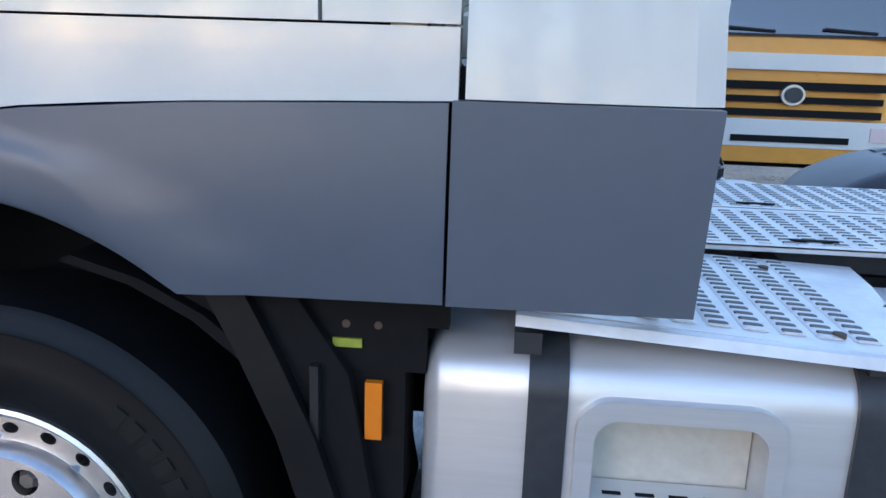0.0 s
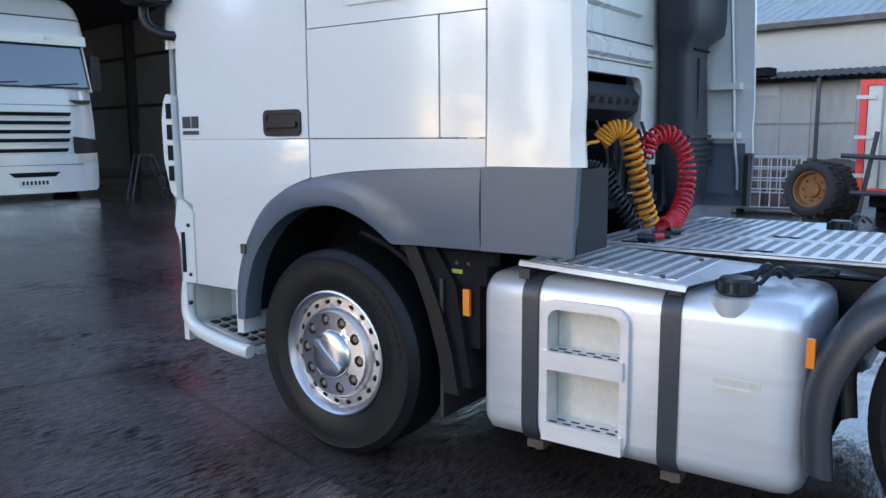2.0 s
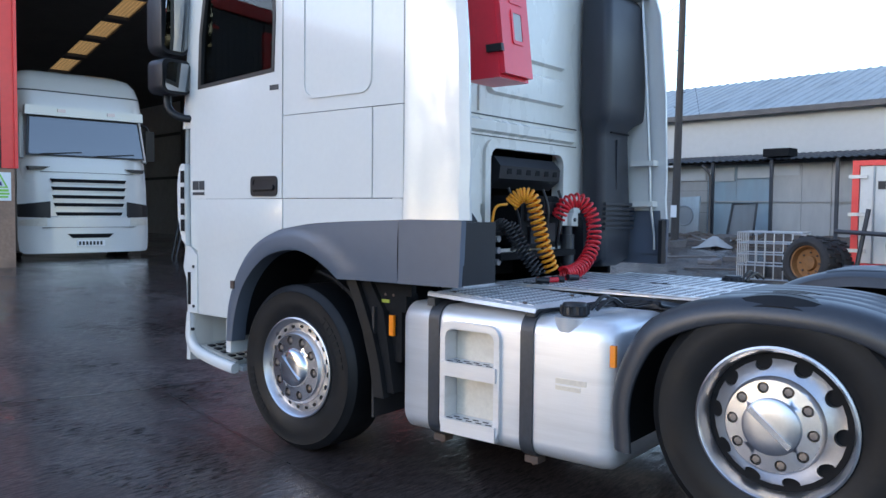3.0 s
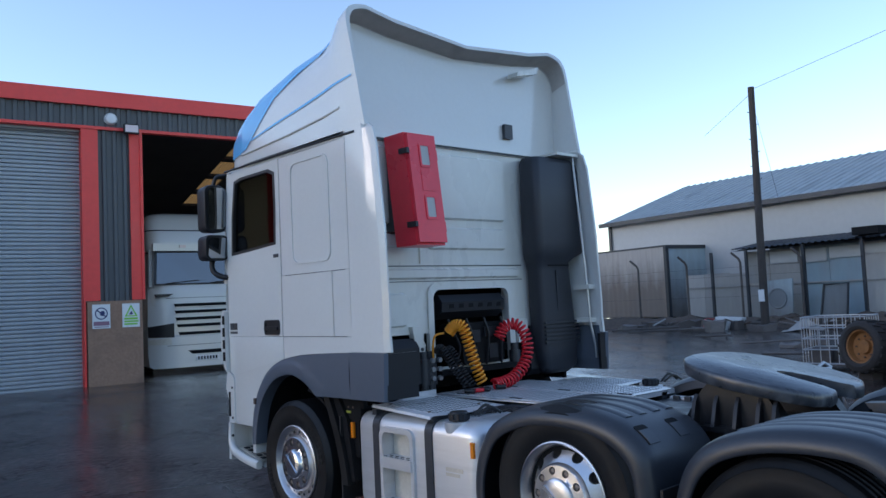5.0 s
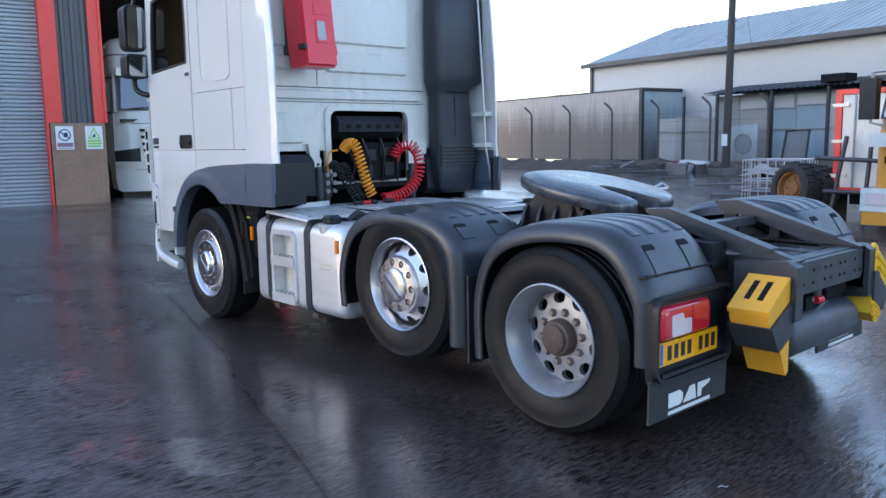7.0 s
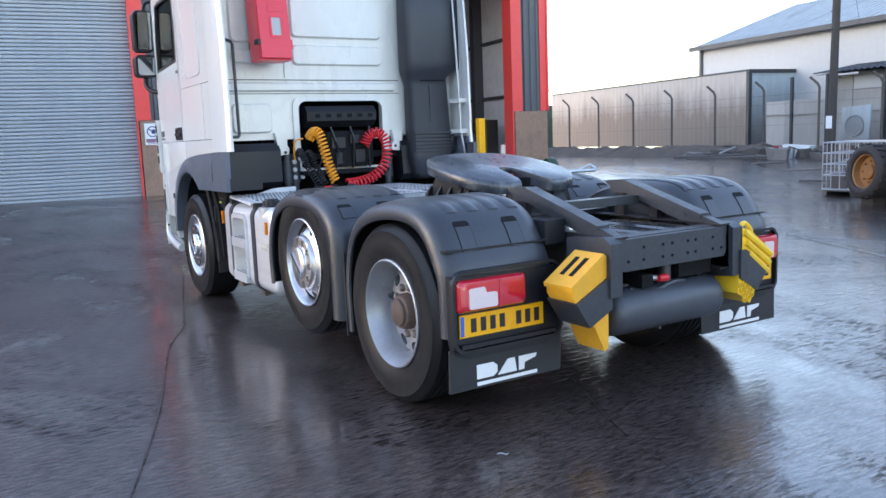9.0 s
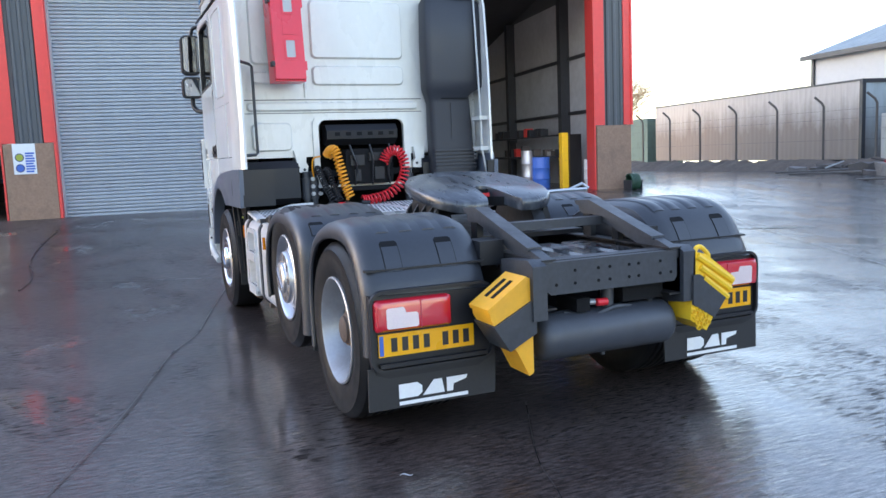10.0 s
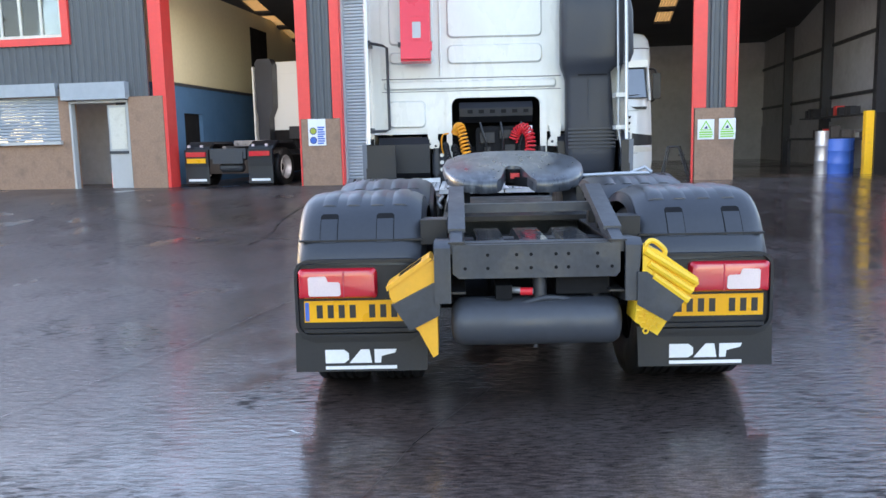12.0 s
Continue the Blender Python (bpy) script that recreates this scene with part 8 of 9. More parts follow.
# white box body with a red frame
TX0, TX1, TY, TZ0, TZ1 = -0.42, 1.75, 13.3, 0.5, 2.38
t = thing("box_trailer", (TX0 + TX1) / 2, TY, 0, "white box trailer with red rear frame and doors", "trailer")
part("body", boxes((TX0 + 0.04, TX1 - 0.04, TY + 0.08, TY + 5.2, TZ0 + 0.05, TZ1 - 0.04)), M_WHITE_OLD, t, "white box body", 0.02)
part("rear_frame", boxes((TX0, TX0 + 0.11, TY, TY + 0.10, TZ0, TZ1), (TX1 - 0.11, TX1, TY, TY + 0.10, TZ0, TZ1), (TX0 + 0.11, TX1 - 0.11, TY, TY + 0.10, TZ1 - 0.09, TZ1), (TX0 + 0.11, TX1 - 0.11, TY, TY + 0.10, TZ0, TZ0 + 0.1)), M_RED_PAINT, t, "red painted frame", 0.01)
tm = (TX0 + TX1) / 2
for x0, x1 in ((TX0 + 0.12, tm - 0.005), (tm + 0.005, TX1 - 0.12)):
    dd = part("door", boxes((x0, x1, TY + 0.03, TY + 0.075, TZ0 + 0.11, TZ1 - 0.10)), M_WHITE_OLD, t, "white rear door", 0.006)
    for xb in (x0 + 0.22, x1 - 0.16):
        bm = bmesh.new()
        cyl(bm, (xb, TY + 0.01, TZ0 + 0.1), (xb, TY + 0.01, TZ1 - 0.09), 0.016, 8)
        part("lock_bar", bm, M_GALV, dd, "bright locking bar")
for z in (0.82, 1.45, 2.1):
    part("hinge", boxes((TX0 - 0.05, TX0 + 0.24, TY - 0.012, TY + 0.02, z - 0.03, z + 0.03)), M_GALV, t, "bright hinge", 0.004)
part("print", boxes((TX0 + 0.40, TX0 + 0.52, TY + 0.02, TY + 0.028, 1.88, 2.02), (TX0 + 0.56, TX0 + 0.68, TY + 0.02, TY + 0.028, 1.88, 2.02)), M_INK, t, "plain dark bars")
part("running_gear", boxes((TX0 + 0.2, TX1 - 0.2, TY + 0.3, TY + 4.8, 0.28, TZ0 + 0.06)), M_DARK, t)
for x in (TX0 + 0.1, TX1 - 0.38):
    for y in (TY + 2.4, TY + 3.4):
        bm = bmesh.new()
        cyl(bm, (x, y, 0.36), (x + 0.26, y, 0.36), 0.36, 24)
        part("wheel", bm, M_RUBBER, t, "", 0.03)
# dark gate frame leaning by the trailer
t = thing("steel_gate", -0.1, 12.1, 0, "dark tubular steel gate leaning by the trailer", "gate")
bm = bmesh.new()
for p, q in (((-0.55, 12.15, 1.05), (0.55, 12.1, 1.0)), ((-0.30, 12.15, 0.0), (-0.10, 12.25, 1.4)), ((0.25, 12.1, 0.0), (0.30, 12.2, 1.3)), ((-0.4, 12.15, 0.5), (0.45, 12.12, 0.5))):
    cyl(bm, p, q, 0.035, 8)
pieces("tube", bm, M_STEEL, t)
t.matrix_basis = pose(-0.1, 12.9, 0.0) @ Matrix.Diagonal((1.1, 1, 1.1, 1))

# ---- far side of the yard ----
# forty-foot container, stained
CM = pose(-12.5, 24.9, 0.62, 0, 0, 170)
t = thing("shipping_container", 0, 0, 0, "long stained white shipping container streaked with dirt", "container")
t.matrix_basis = CM
bm = bmesh.new()
pts = []
x = 0.15
while x < 14.5:
    pts += [(x, 0.0), (x + 0.10, 0.0), (x + 0.14, -0.008), (x + 0.24, -0.008)]
    x += 0.28
prism(bm, [(0.1, -0.06)] + [(p, 0.02 + q) for p, q in pts] + [(14.6, -0.06)], "z", 0.12, 2.86)
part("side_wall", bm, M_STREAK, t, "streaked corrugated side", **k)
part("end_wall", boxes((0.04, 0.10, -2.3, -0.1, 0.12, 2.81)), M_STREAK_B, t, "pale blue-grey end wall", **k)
part("corner_post", boxes((0, 0.14, -0.12, 0.03, 0, 2.93)), M_STEEL, t, "dark corner post", 0.01, **k)
part("corner_post", boxes((0, 0.14, -2.44, -2.30, 0, 2.93)), M_STEEL, t, "dark corner post", 0.01, **k)
part("top_rail", boxes((0, 0.12, -2.3, -0.12, 2.79, 2.93)), M_STEEL, t, "dark end rail", 0.01, **k)
part("top_rail", boxes((0.14, 14.65, -0.08, 0.03, 2.86, 2.93)), M_STEEL, t, "dark side rail", 0.01, **k)
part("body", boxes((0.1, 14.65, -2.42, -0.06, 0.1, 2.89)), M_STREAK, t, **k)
t2 = thing("green_container", -29.5, 27.6, 0.4, "dull green container beyond the fence", "container")
part("body", boxes((-36.0, -27.6, 27.4, 29.8, 0.4, 3.0)), shader("dull_green_paint", (0.10, 0.16, 0.13), 0.6, wear=0.5, wear_color=(0.07, 0.08, 0.07)), t2, "", 0.03)
# cranked fence posts with wire
fence = thing("wire_fence", -10, 22.4, 0.4, "chain-link fence on cranked concrete posts", "fence")
FENCE = [(-27.1 + 2.05 * i, 23.3 + (0.5 if i < 4 else 0.0) * (1 - i / 4)) for i in range(11)]
for x, y in FENCE:
    bm = bmesh.new()
    g = ground_z(x, y)
    tube(bm, [(x, y, g - 0.2), (x, y, g + 2.15), (x - 0.03, y - 0.06, g + 2.28), (x - 0.20, y - 0.22, g + 2.50)], 0.04, 8)
    part("post", bm, M_POST, fence, "cranked post")
bm = bmesh.new()
for z in (0.3, 1.0, 1.7, 2.0):
    tube(bm, [(x, y, ground_z(x, y) + z) for x, y in FENCE], 0.0035, 5)
part("wire", bm, M_STEEL, fence, "straining wires")
# pale shed with sloping roof
SM = pose(-17.3, 27.9, 0.22, 0, 0, -8.4)
shed = thing("farm_shed", 0, 0, 0, "long pale grey shed with weathered sheet roof", "shed")
shed.matrix_basis = SM
part("wall", boxes((0, 60, 0, 0.2, 0, 4.75), (0, 0.2, 0, 11.4, 0, 4.75)), M_SHED, shed, "pale grey sheeted wall", **k)
bm = bmesh.new()
prism(bm, [(0, 4.75), (11.4, 4.75), (5.7, 6.65)], "x", 0.02, 0.18)
part("gable", bm, M_SHED, shed, "pale gable", **k)
for y0, y1, z0, z1 in ((-0.3, 5.7, 4.72, 6.74), (5.7, 11.7, 6.74, 4.72)):
    bm = bmesh.new()
    pts = []
    x = -0.3
    while x < 60:
        pts += [(x, 0), (x + 0.22, 0), (x + 0.26, 0.035), (x + 0.34, 0.035)]
        x += 0.38
    rows = [[(px, y0, z0 + h) for px, h in pts], [(px, y1, z1 + h) for px, h in pts]]
    loft(bm, rows, closed=False)
    loft(bm, [[(p[0], p[1], p[2] - 0.08) for p in r] for r in rows], closed=False)
    part("roof", bm, M_SHEDROOF, shed, "weathered corrugated roof", **k)
part("gutter", boxes((-0.3, 60, -0.42, -0.28, 4.56, 4.74)), M_STEEL, shed, "dark gutter", **k)
part("corner_trim", boxes((-0.06, 0.1, -0.06, 0.1, 0, 4.7)), M_STEEL, shed, **k)
# lean-to shelter
lt = thing("lean_to_shelter", -4, 22.0, 0.4, "grey lean-to shelter with corrugated roof edge", "shelter")
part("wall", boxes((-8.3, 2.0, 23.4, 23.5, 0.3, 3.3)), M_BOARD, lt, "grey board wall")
# upright sheets of different ages nailed along the front
rnd = random.Random(21)
x = -11.2
while x < 1.9:
    w = rnd.uniform(0.75, 1.25)
    top = 3.06 if x > -8.6 else 2.35 + rnd.uniform(-0.05, 0.05)
    mat = M_SHEET_B if rnd.random() < 0.22 else M_SHEET
    part("sheet", boxes((x, x + w - 0.01, 22.30 + rnd.uniform(0, 0.03), 22.345, 0.25, top)), mat, lt, "weathered sheet", keep=False)
    if rnd.random() < 0.5 and top > 3:
        part("patch", boxes((x + 0.05, x + w - 0.06, 22.27, 22.295, 2.62 + rnd.uniform(-0.1, 0.1), 2.98)), M_SHED, lt, "pale patch board")
    x += w
part("batten", boxes((-11.2, 2.0, 22.26, 22.30, 1.87, 1.91)), M_SHEET, lt, "weathered rail")
bm = bmesh.new()
pts = []
x = -8.7
while x < 2.2:
    pts += [(x, 0), (x + 0.05, 0.04), (x + 0.11, 0.04), (x + 0.16, 0)]
    x += 0.22
loft(bm, [[(px, 21.75, 3.14 + h) for px, h in pts], [(px, 23.8, 3.45 + h) for px, h in pts]], closed=False)
loft(bm, [[(px, 21.75, 3.08) for px, h in pts], [(px, 23.8, 3.39) for px, h in pts]], closed=False)
part("roof", bm, M_STEEL, lt, "dark corrugated roof")
for x in (-9.6, -8.16, -6.04, -4.12, -2.2, -0.2):
    part("post", boxes((x - 0.045, x + 0.045, 21.78, 21.86, 0.3, 3.12)), M_STEEL, lt, "dark steel post")
part("roof_box", boxes((-4.45, -3.65, 21.9, 22.5, 3.26, 3.50)), M_DARK, lt, "black box on the roof edge", 0.04)
# pale panel with a dark fan opening, and a dark frame leaning beside it
FX_ = -6.85
fan = thing("fan_panel", FX_, 21.5, ground_z(FX_, 21.5), "pale panel with a round dark fan opening leaning at the shelter", "panel")
bm = bmesh.new()
prism(bm, [(FX_ - 0.55, 0.40), (FX_ + 0.5, 0.40), (FX_ + 0.55, 2.05), (FX_ - 0.45, 2.0)], "y", 21.5, 21.56)
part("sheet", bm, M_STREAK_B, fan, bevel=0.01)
bm = bmesh.new()
revolve(bm, [(0.0, 0.0), (0.28, 0.0), (0.30, -0.02), (0.33, -0.02), (0.34, 0.01)], 40, "y", (FX_, 21.488, 1.42))
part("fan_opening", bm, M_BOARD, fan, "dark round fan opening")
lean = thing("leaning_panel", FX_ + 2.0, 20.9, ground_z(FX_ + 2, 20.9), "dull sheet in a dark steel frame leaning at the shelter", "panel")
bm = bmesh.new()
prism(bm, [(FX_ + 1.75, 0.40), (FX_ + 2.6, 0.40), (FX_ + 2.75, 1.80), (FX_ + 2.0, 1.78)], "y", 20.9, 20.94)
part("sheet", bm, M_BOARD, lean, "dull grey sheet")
bm = bmesh.new()
tube(bm, [(FX_ + 1.75, 20.88, 0.40), (FX_ + 2.0, 20.88, 1.80), (FX_ + 2.75, 20.88, 1.82), (FX_ + 2.6, 20.88, 0.40)], 0.04, 6)
part("edge", bm, M_STEEL, lean, "dark edge")
# the shelter and what leans on it stand parallel to the shed
SHELTER_M = pose(-9.2, 23.75, -0.08, 0, 0, -8.4) @ pose(8.7, -21.75, 0)
for ob in (lt, fan, lean):
    ob.matrix_basis = SHELTER_M @ ob.matrix_basis
# telegraph pole
tpole = thing("telegraph_pole", -6.83, 21.1, 0.35, "dark timber telegraph pole with stays", "pole")
bm = bmesh.new()
cyl(bm, (-6.83, 21.1, 0.1), (-6.74, 21.1, 7.88), 0.125, 16, 0.095)
part("pole", bm, M_TIMBER, tpole)
bm = bmesh.new()
tube(bm, [(-6.74, 21.1, 7.7), (-10.6, 25.0, 7.5)], 0.006, 5)
tube(bm, [(-6.74, 21.1, 7.8), (-1.5, 20.3, 8.5)], 0.006, 5)
tube(bm, [(-6.74, 21.1, 7.5), (-6.2, 21.3, 4.2)], 0.005, 5)
part("cable", bm, M_INK, tpole, "thin cable")
for i in range(7):
    z = 4.6 + 0.42 * i
    x = -6.83 + 0.09 * (z - 0.1) / 7.78
    bm = bmesh.new()
    side = 0.16 if i % 2 else -0.16
    tube(bm, [(x, 21.1, z), (x + side, 21.1, z), (x + side, 21.1, z + 0.035)], 0.010, 6)
    part("step_iron", bm, M_INK, tpole)
part("tag", boxes((-6.91, -6.73, 20.955, 20.975, 1.3, 1.66)), M_INK_W, tpole, "white tag")
# cage, big tyre and scrap
cage = thing("wire_cage", -2.1, 14.1, 0, "galvanised wire cage pallet by the scrap", "cage")
CG = pose(-2.65, 14.2, 0.02, 0, 0, 6)
bm = bmesh.new()
for z in (0.12, 0.40, 0.62, 0.84, 1.05):
    tube(bm, [CG @ Vector(p) for p in ((0, 0, z), (1.2, 0, z), (1.2, 1.0, z), (0, 1.0, z), (0, 0, z))], 0.014, 6)
for i in range(8):
    for y in (0, 1.0):
        cyl(bm, CG @ Vector((1.2 * i / 7, y, 0.12)), CG @ Vector((1.2 * i / 7, y, 1.05)), 0.011, 6)
for i in range(1, 6):
    for x in (0, 1.2):
        cyl(bm, CG @ Vector((x, i / 6, 0.12)), CG @ Vector((x, i / 6, 1.05)), 0.011, 6)
part("mesh", bm, M_GALV, cage)
bm = boxes((0, 1.2, 0, 1.0, 0.08, 0.13), (0, 0.1, 0, 1.0, 0, 0.08), (1.1, 1.2, 0, 1.0, 0, 0.08), (0.1, 0.5, 0.1, 0.5, 0.14, 0.42), (0.5, 1.0, 0.3, 0.8, 0.14, 0.36))
for v in bm.verts:
    v.co = CG @ v.co
part("pallet", bm, M_JUNK, cage, "pallet base with scrap")
def scrap_wheel(m, label, with_rim):
    """A worn farm wheel about 0.9 m high, its face towards -y."""
    t = thing("scrap_tractor_wheel", 0, 0, 0, label, "tyre")
    t.matrix_basis = m
    bm = bmesh.new()
    revolve(bm, [(0.27, 0.05), (0.285, 0.01), (0.33, -0.012), (0.385, 0.0), (0.415, 0.03), (0.425, 0.07), (0.425, 0.29), (0.415, 0.33), (0.385, 0.36), (0.33, 0.37), (0.285, 0.35), (0.27, 0.31)], 48)
    ty = part("tyre", bm, M_OLDTYRE, t, keep=True)
    bm = bmesh.new()
    for kk in range(20):
        a = 2 * math.pi * kk / 20
        for x0, y0, y1 in ((-0.02, 0.03, 0.19), (0.045, 0.17, 0.33)):
            for v in box(bm, x0, x0 + 0.045, y0, y1, -0.02, 0.018):
                x, y, z = v.co
                v.co = ((0.425 + z) * math.cos(a) - x * math.sin(a), y, (0.425 + z) * math.sin(a) + x * math.cos(a))
    tagged(part("tread", bm, M_OLDTYRE, ty, keep=True), "worn tread blocks", kind="stuff")
    if with_rim:
        bm = bmesh.new()
        revolve(bm, [(0.275, 0.04), (0.255, 0.05), (0.235, 0.15), (0.12, 0.16), (0.11, 0.11), (0.05, 0.10), (0.0, 0.10)], 32)
        part("rim", bm, M_OLDRIM, t, "rusted orange rim", keep=True)
        bm = bmesh.new()
        for kk in range(8):
            a = math.pi * kk / 4
            cyl(bm, (0.17 * math.cos(a), 0.155, 0.17 * math.sin(a)), (0.17 * math.cos(a), 0.135, 0.17 * math.sin(a)), 0.016, 6)
        pieces("bolt", bm, M_RUST, t, keep=True)
    return t


TRACTOR = pose(-1.05, 12.85, 0.60, -6, 0, -22) @ Matrix.Scale(1.1, 4)
scrap_wheel(TRACTOR, "worn tractor tyre with rusted orange rim on a scrap axle", True)
scrap_wheel(TRACTOR @ pose(0, 0.40, 0), "dark twin tractor tyre behind the orange rim", False)
ax = thing("scrap_axle", 0, 0, 0, "dark scrap axle stand under the tractor wheels", "axle")
ax.matrix_basis = pose(-1.03, 12.92, 0.0, 0, 0, -22)
bm = bmesh.new()
cyl(bm, (0, 0.20, 0.58), (0, 1.25, 0.56), 0.07, 12)
part("beam", bm, M_TIMBER, ax, keep=True)
part("block", boxes((-0.15, 0.15, 0.06, 0.30, 0.0, 0.12), (-0.18, 0.18, 0.48, 0.76, 0.0, 0.17)), M_TIMBER, ax, "dark timber blocks", 0.015, keep=True)
part("block", boxes((-0.16, 0.16, 0.95, 1.25, 0.0, 0.50)), M_TIMBER, ax, "", 0.015, keep=True)
rnd = random.Random(5)
for i in range(26):
    x = rnd.uniform(-12.5, -2.5)
    y = rnd.uniform(20.5, 22.9) if x < -5 else rnd.uniform(16.5, 20.0)
    g = ground_z(x, y)
    bm = bmesh.new()
    n = rnd.randint(5, 7)
    pts = [(rnd.uniform(0.15, 0.45) * math.cos(2 * math.pi * q / n), rnd.uniform(0.15, 0.4) * math.sin(2 * math.pi * q / n)) for q in range(n)]
    prism(bm, pts, "z", -0.02, rnd.uniform(0.06, 0.34))
    for v in bm.verts:
        if v.co.z > 0:
            v.co += Vector((rnd.uniform(-0.1, 0.1), rnd.uniform(-0.1, 0.1), rnd.uniform(-0.05, 0.05)))
    mat = rnd.choice((M_JUNK, M_JUNK, M_POST, M_RUST, M_DIRT, M_JUNK, M_POST, M_SHED))
    o = part("scrap_piece", bm, mat, bevel=0.01)
    o.matrix_basis = pose(x, y, g, 0, 0, rnd.uniform(0, 360))
    tagged(o, "lump of scrap on the yard edge", "scrap", "scrap along the fence")
# fallen leaf on the wet ground
bm = bmesh.new()
loft(bm, [[(-0.05 + 0.1 * t, w * 0.013 * math.sin(math.pi * min(1, t + 0.02)), 0.018 + 0.008 * math.sin(6 * t) + 0.004 * abs(w)) for w in (-1, 0, 1)] for t in (0, 0.2, 0.4, 0.6, 0.8, 1.0)], closed=False)
leaf = part("fallen_leaf", bm, M_SHED)
leaf.matrix_basis = pose(4.06, 1.30, 0.0, 0, 0, 70) @ Matrix.Diagonal((0.6, 0.6, 0.6, 1))
tagged(leaf, "single pale dead leaf on the wet concrete", "leaf")
# small clutter at the foot of the fence
crate = part("crate", boxes((-0.42, 0.42, -0.25, 0.25, 0, 0.36)), M_INK_W, bevel=0.03)
crate.matrix_basis = pose(-8.4, 21.9, ground_z(-8.4, 21.9), 0, 4, 12)
tagged(crate, "dirty white plastic crate in the scrap", "crate")
redb = part("fuel_can", boxes((-0.16, 0.16, -0.12, 0.12, 0, 0.34)), M_RED, bevel=0.03)
redb.matrix_basis = pose(-9.05, 21.7, ground_z(-9.05, 21.7), 0, 10, 40)
tagged(redb, "red plastic can lying in the scrap", "can")
bm = bmesh.new()
loft(bm, [[(-0.8 + 0.2 * i, -0.5 + 0.25 * j, 0.55 * math.exp(-((i - 4.5) / 2.6) ** 2) * math.exp(-((j - 2) / 1.6) ** 2) + 0.06 * noise.noise((i * 0.7, j * 0.9, 2))) for i in range(9)] for j in range(5)], closed=False)
tarp = part("tarpaulin", bm, M_SHEET)
tarp.matrix_basis = pose(-5.6, 20.9, ground_z(-5.6, 20.9) - 0.02, 0, 0, 15) @ Matrix.Scale(0.7, 4)
tagged(tarp, "pale crumpled tarpaulin thrown over scrap", "tarpaulin")
rnd = random.Random(14)
for i in range(46):
    x = rnd.uniform(-11.5, -4.6)
    y = 22.3 - abs(rnd.gauss(0, 0.6))
    bm = bmesh.new()
    ln, r = rnd.uniform(0.25, 1.1), rnd.uniform(0.015, 0.05)
    e = rnd.uniform(0.0, 0.5)
    cyl(bm, (-ln / 2, 0, r), (ln / 2, rnd.uniform(-0.1, 0.1), r + ln * e * 0.6), r, 6, r * rnd.uniform(0.5, 1.0))
    o = part("scrap_stick", bm, rnd.choice((M_RUST, M_JUNK, M_TIMBER, M_DIRT, M_JUNK, M_SHED)))
    o.matrix_basis = pose(x, y, ground_z(x, y) + rnd.uniform(0.0, 0.18), 0, 0, rnd.uniform(0, 360))
    tagged(o, "stick or bar in the scrap heap by the fence", "scrap", "scrap along the fence")
for i, (x, y, ln, a) in enumerate([(-9.5, 19.6, 2.2, 10), (-7.4, 19.0, 1.6, -20), (-10.5, 20.6, 2.6, 35), (-5.2, 18.0, 1.5, 15), (-3.6, 16.2, 2.0, -8)]):
    bm = bmesh.new()
    cyl(bm, (-ln / 2, 0, 0.05), (ln / 2, 0, 0.12), 0.03, 8)
    o = part("scrap_pipe", bm, M_JUNK)
    o.matrix_basis = pose(x, y, ground_z(x, y), 0, 0, a)
    tagged(o, "length of pipe lying on the yard edge", "scrap", "scrap along the fence")
# soil verge along the fence
bm = bmesh.new()
rows = []
for i in range(201):
    x = -27 + 0.15 * i
    row = []
    for j in range(7):
        y = 21.9 + 0.35 * j
        h = (0.36 + 0.16 * noise.noise((x * 0.8, y, 3)) + 0.14 * noise.noise((x * 3.1, y * 2.3, 5))) * math.sin(math.pi * j / 6)
        row.append((x, y + 0.2 * noise.noise((x, 0, 7)), ground_z(x, y) - 0.03 + max(0, h)))
    rows.append(row)
loft(bm, rows, closed=False)
tagged(part("verge", bm, M_DIRT), "brown soil verge along the fence", "verge", kind="structure")

# workshop gear in the right bay
def at_b(x, y, z=0.0, yaw=0.0):
    return B_M @ pose(x, y, z, 0, 0, yaw)


t = thing("yellow_post", 0, 0, 0, "yellow and dark machine cabinet in the bay", "machine")
t.matrix_basis = at_b(8.66, 1.6)
part("panel", boxes((-0.18, 0.0, -0.1, 0.1, 0, 1.55)), M_YELLOW_B, t, "yellow front strip", 0.01, **k)
part("cabinet", boxes((0.0, 0.35, -0.2, 0.4, 0, 1.5)), M_INK, t, "dark cabinet", 0.02, **k)
for x, y, r, h, m, lab in ((8.1, 2.2, 0.28, 0.9, M_INK_B, "blue steel drum"), (8.45, 3.0, 0.28, 0.9, M_INK_B, "blue steel drum"), (7.72, 2.2, 0.16, 1.1, M_GALV, "grey gas bottle"), (9.2, 1.2, 0.2, 0.8, M_INK_W, "white plastic drum")):
    t = thing("drum", 0, 0, 0, lab + " in the workshop", "drum", "drums in the bay")
    t.matrix_basis = at_b(x, y)
    bm = bmesh.new()
    revolve(bm, [(0, 0), (r, 0), (r, h * 0.3), (r + 0.015, h * 0.33), (r, h * 0.36), (r, h * 0.64), (r + 0.015, h * 0.67), (r, h * 0.7), (r, h), (r - 0.02, h), (r - 0.02, h - 0.02), (0, h - 0.02)], 24, "z")
    part("shell", bm, m, t, **k)
t = thing("tool_bench", 0, 0, 0, "cluttered dark workbench along the side wall", "bench")
t.matrix_basis = at_b(9.1, 6.0)
part("top", boxes((-0.5, 0.3, -3, 3, 0.85, 0.92)), M_STEEL, t, **k)
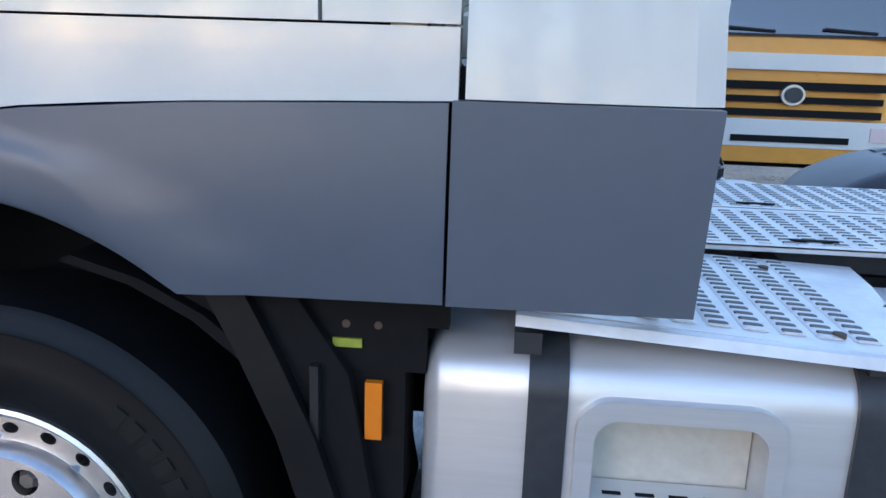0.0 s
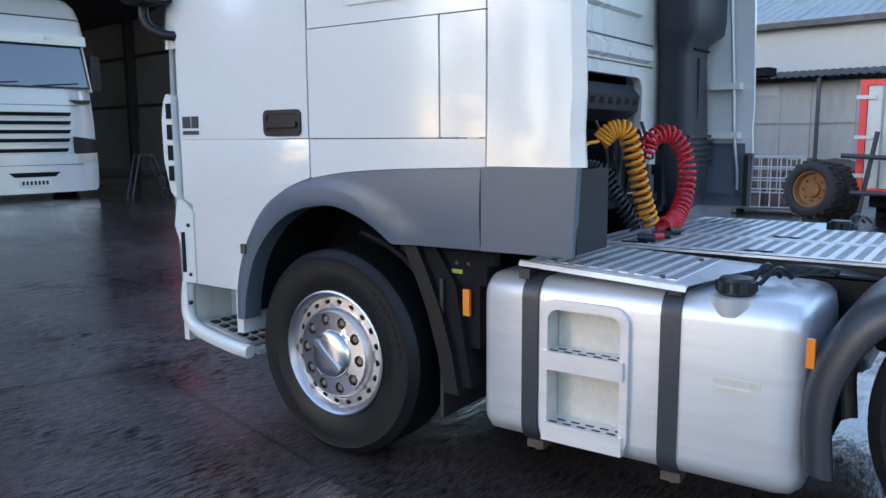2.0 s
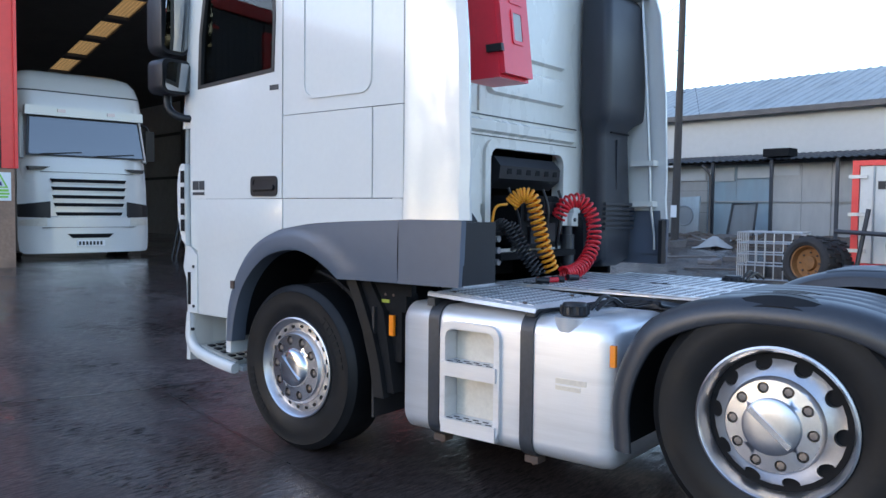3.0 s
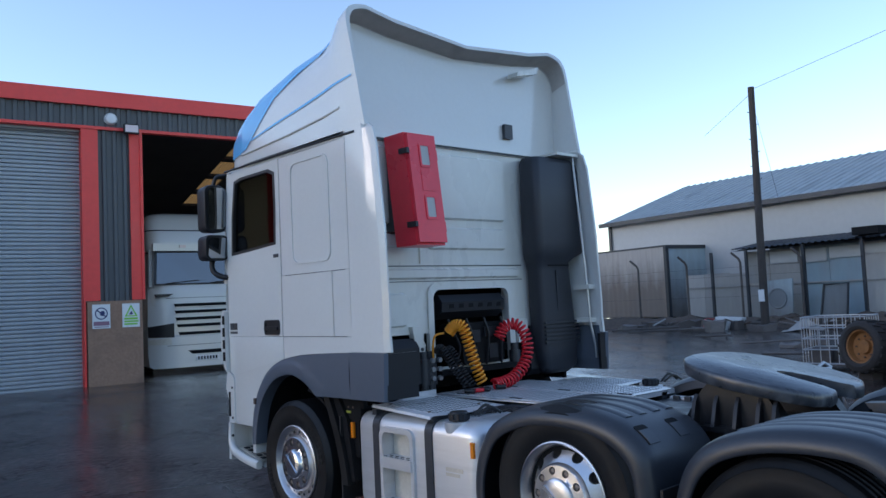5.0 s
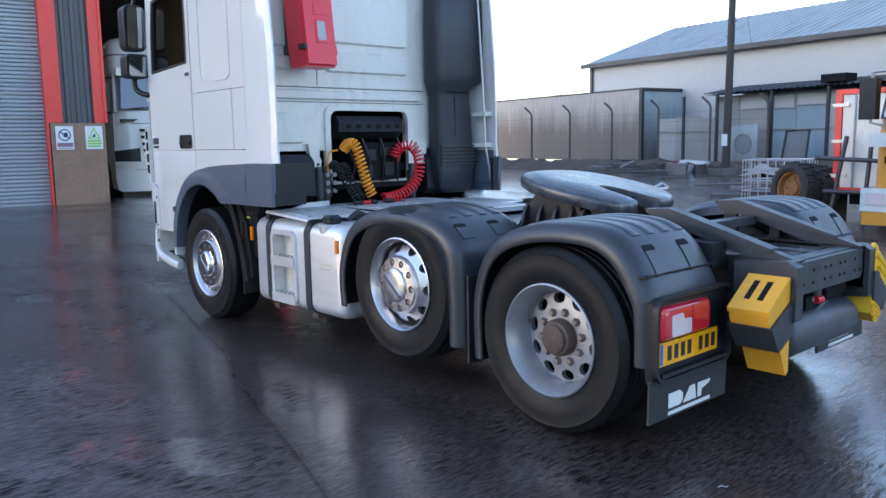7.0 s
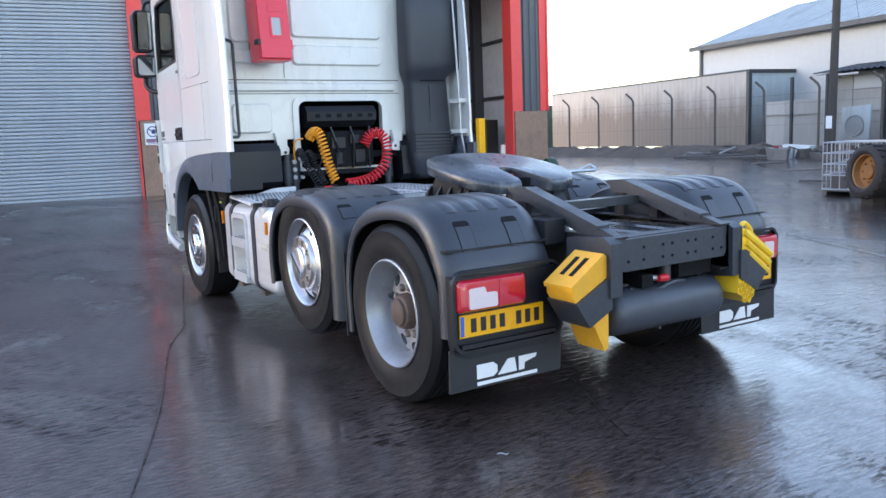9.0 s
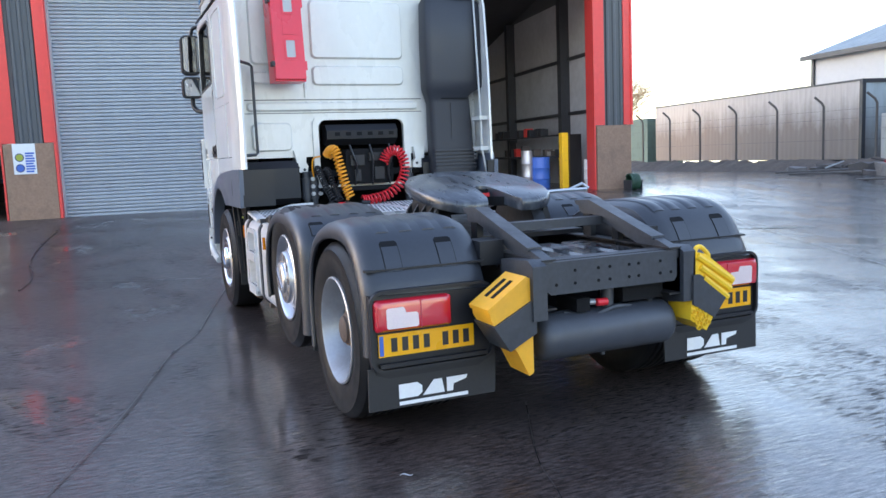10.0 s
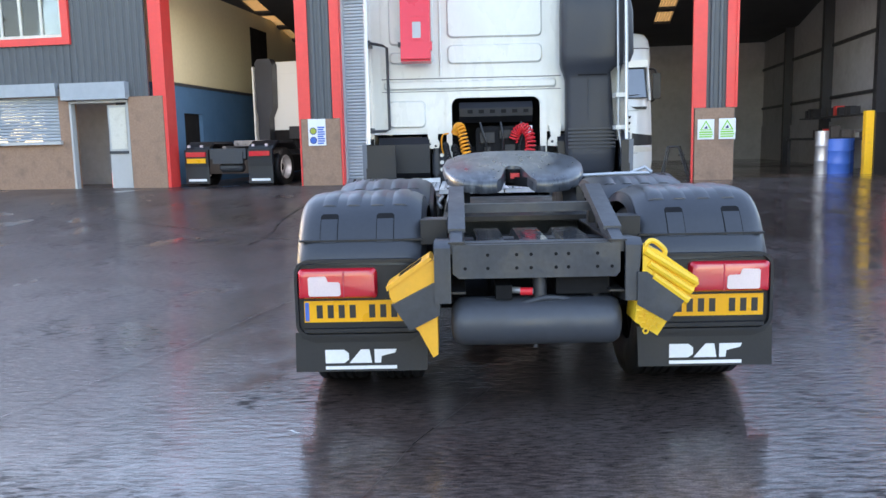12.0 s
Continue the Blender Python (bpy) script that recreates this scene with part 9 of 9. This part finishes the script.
part("shelf", boxes((-0.1, 0.3, -3, 3, 1.5, 1.54)), M_STEEL, t, **k)
for y in (-2.9, 0, 2.9):
    part("leg", boxes((-0.45, -0.38, y - 0.04, y + 0.04, 0, 0.85)), M_STEEL, t, **k)
rnd = random.Random(8)
for i in range(18):
    z = rnd.choice((0.92, 1.54))
    y = -2.8 + 5.6 * i / 18
    h = rnd.uniform(0.1, 0.34)
    o = part("box", boxes((-0.1, 0.15, -0.1, 0.1, 0, h)), rnd.choice((M_JUNK, M_INK, M_RED_PAINT, M_STEEL, M_SHED)), bevel=0.01)
    o.matrix_basis = at_b(9.15, 6 + y, z)
    tagged(o, "small box on the workbench", "box", "clutter on the bench")
t = thing("fire_extinguisher", 0, 0, 0, "red fire extinguisher just inside the office door", "extinguisher")
t.matrix_basis = at_b(-10.35, 0.6)
bm = bmesh.new()
revolve(bm, [(0, 0), (0.08, 0), (0.08, 0.42), (0.04, 0.5), (0.03, 0.55), (0, 0.55)], 20, "z")
part("cylinder", bm, M_RED, t, **k)
t = thing("cupboard", 0, 0, 0, "pale cupboard inside the office lobby", "cupboard")
t.matrix_basis = at_b(-10.2, 1.2)
part("carcass", boxes((-0.25, 0.35, 0, 0.5, 0, 1.0)), M_SHED, t, "", 0.01, **k)
t = thing("hose_reel", 0, 0, 0, "green hose reel at the building corner", "reel")
t.matrix_basis = at_b(9.55, -0.45, -0.05)
bm = bmesh.new()
tube(bm, helix([(-0.12, 0, 0.25), (0.12, 0, 0.25)], 6, 0.2, 20), 0.025, 6)
pieces("hose", bm, shader("dark_green_hose", (0.02, 0.07, 0.04), 0.5), t, **k)
for sx in (-0.16, 0.14):
    part("stand", boxes((sx, sx + 0.02, -0.2, 0.2, 0, 0.3)), M_STEEL, t, **k)
for pts in ([(0.0, -0.2, 0.06), (0.3, -0.35, 0.0), (0.8, -0.25, -0.01), (1.2, -0.45, -0.02), (1.6, -0.3, -0.02)], [(0.2, -0.4, 0.0), (0.5, -0.7, -0.02), (1.0, -0.75, -0.03), (0.9, -1.0, -0.04), (0.4, -0.95, -0.04)]):
    bm = bmesh.new()
    tube(bm, spline(pts, 6), 0.02, 6)
    part("loose_hose", bm, M_COIL_K, t, "dark hose lying loose on the ground", **k)


# ---- trees ----
def bare_tree(bm_wood, bm_twig, x, y, h, rnd, bushy):
    z0 = ground_z(x, y)
    cyl(bm_wood, (x, y, z0 - 0.2), (x, y, z0 + h * 0.35), 0.03 * h, 8, 0.018 * h)
    for i in range(bushy):
        a, e = rnd.uniform(0, 2 * math.pi), rnd.uniform(0.5, 1.3)
        b = Vector((x, y, z0 + h * rnd.uniform(0.2, 0.4)))
        ln = h * rnd.uniform(0.3, 0.6)
        d = Vector((math.cos(a) * math.cos(e), math.sin(a) * math.cos(e), math.sin(e)))
        tip = b + d * ln
        cyl(bm_wood, b, tip, 0.006 * h, 5, 0.002 * h)
        for j in range(22):
            p = b.lerp(tip, rnd.uniform(0.35, 1.0))
            q = p + Vector((rnd.gauss(0, 1), rnd.gauss(0, 1), rnd.gauss(0.7, 0.8))) * h * 0.07
            cyl(bm_twig, p, q, 0.0022 * h, 3, 0.001 * h)
            for m in range(2):
                r2 = q + Vector((rnd.gauss(0, 1), rnd.gauss(0, 1), rnd.gauss(0.5, 0.7))) * h * 0.04
                cyl(bm_twig, q, r2, 0.0018 * h, 3, 0.0008 * h)


rnd = random.Random(11)
for i, (x, y, h) in enumerate([(-46, 38, 8.5), (-50, 33, 7.5), (-54, 41, 8), (-43, 33.5, 6.5), (-36, 46, 6)]):
    tr = thing("bare_tree", x, y, ground_z(x, y), "bare winter tree, its fine twigs coloured pale orange as if sunlit", "tree", "trees behind the fence")
    wood, twig = bmesh.new(), bmesh.new()
    bare_tree(wood, twig, x, y, h, rnd, 34)
    part("trunk", wood, M_TWIG, tr)
    tagged(part("crown", twig, M_TWIG, tr), kind="stuff")
# dark tree line on the open side of the yard
bm = bmesh.new()
for i in range(70):
    x = -75 + 2.2 * i + rnd.uniform(-1, 1)
    y = -34 + rnd.uniform(-4, 3)
    h = 8.0 + 3.5 * noise.noise((x * 0.13, 0, 5)) + rnd.uniform(-1.2, 1.8)
    for j in range(110):
        a, rr = rnd.uniform(0, 2 * math.pi), rnd.uniform(0.2, 2.1)
        z = h * rnd.uniform(0.02, 1.0) ** 0.8
        p = Vector((x + rr * math.cos(a) * (1.15 - z / h * 0.7), y + rr * math.sin(a), z))
        u = Vector((rnd.gauss(0, 1), rnd.gauss(0, 1), rnd.gauss(0, 1))).normalized() * rnd.uniform(0.25, 0.6)
        v = u.orthogonal().normalized() * rnd.uniform(0.25, 0.5)
        bm.faces.new([bm.verts.new(q) for q in (p - u, p - v, p + u, p + v)])
tagged(part("tree_line", bm, M_LEAF), "dark line of trees across the yard", "trees", kind="stuff")
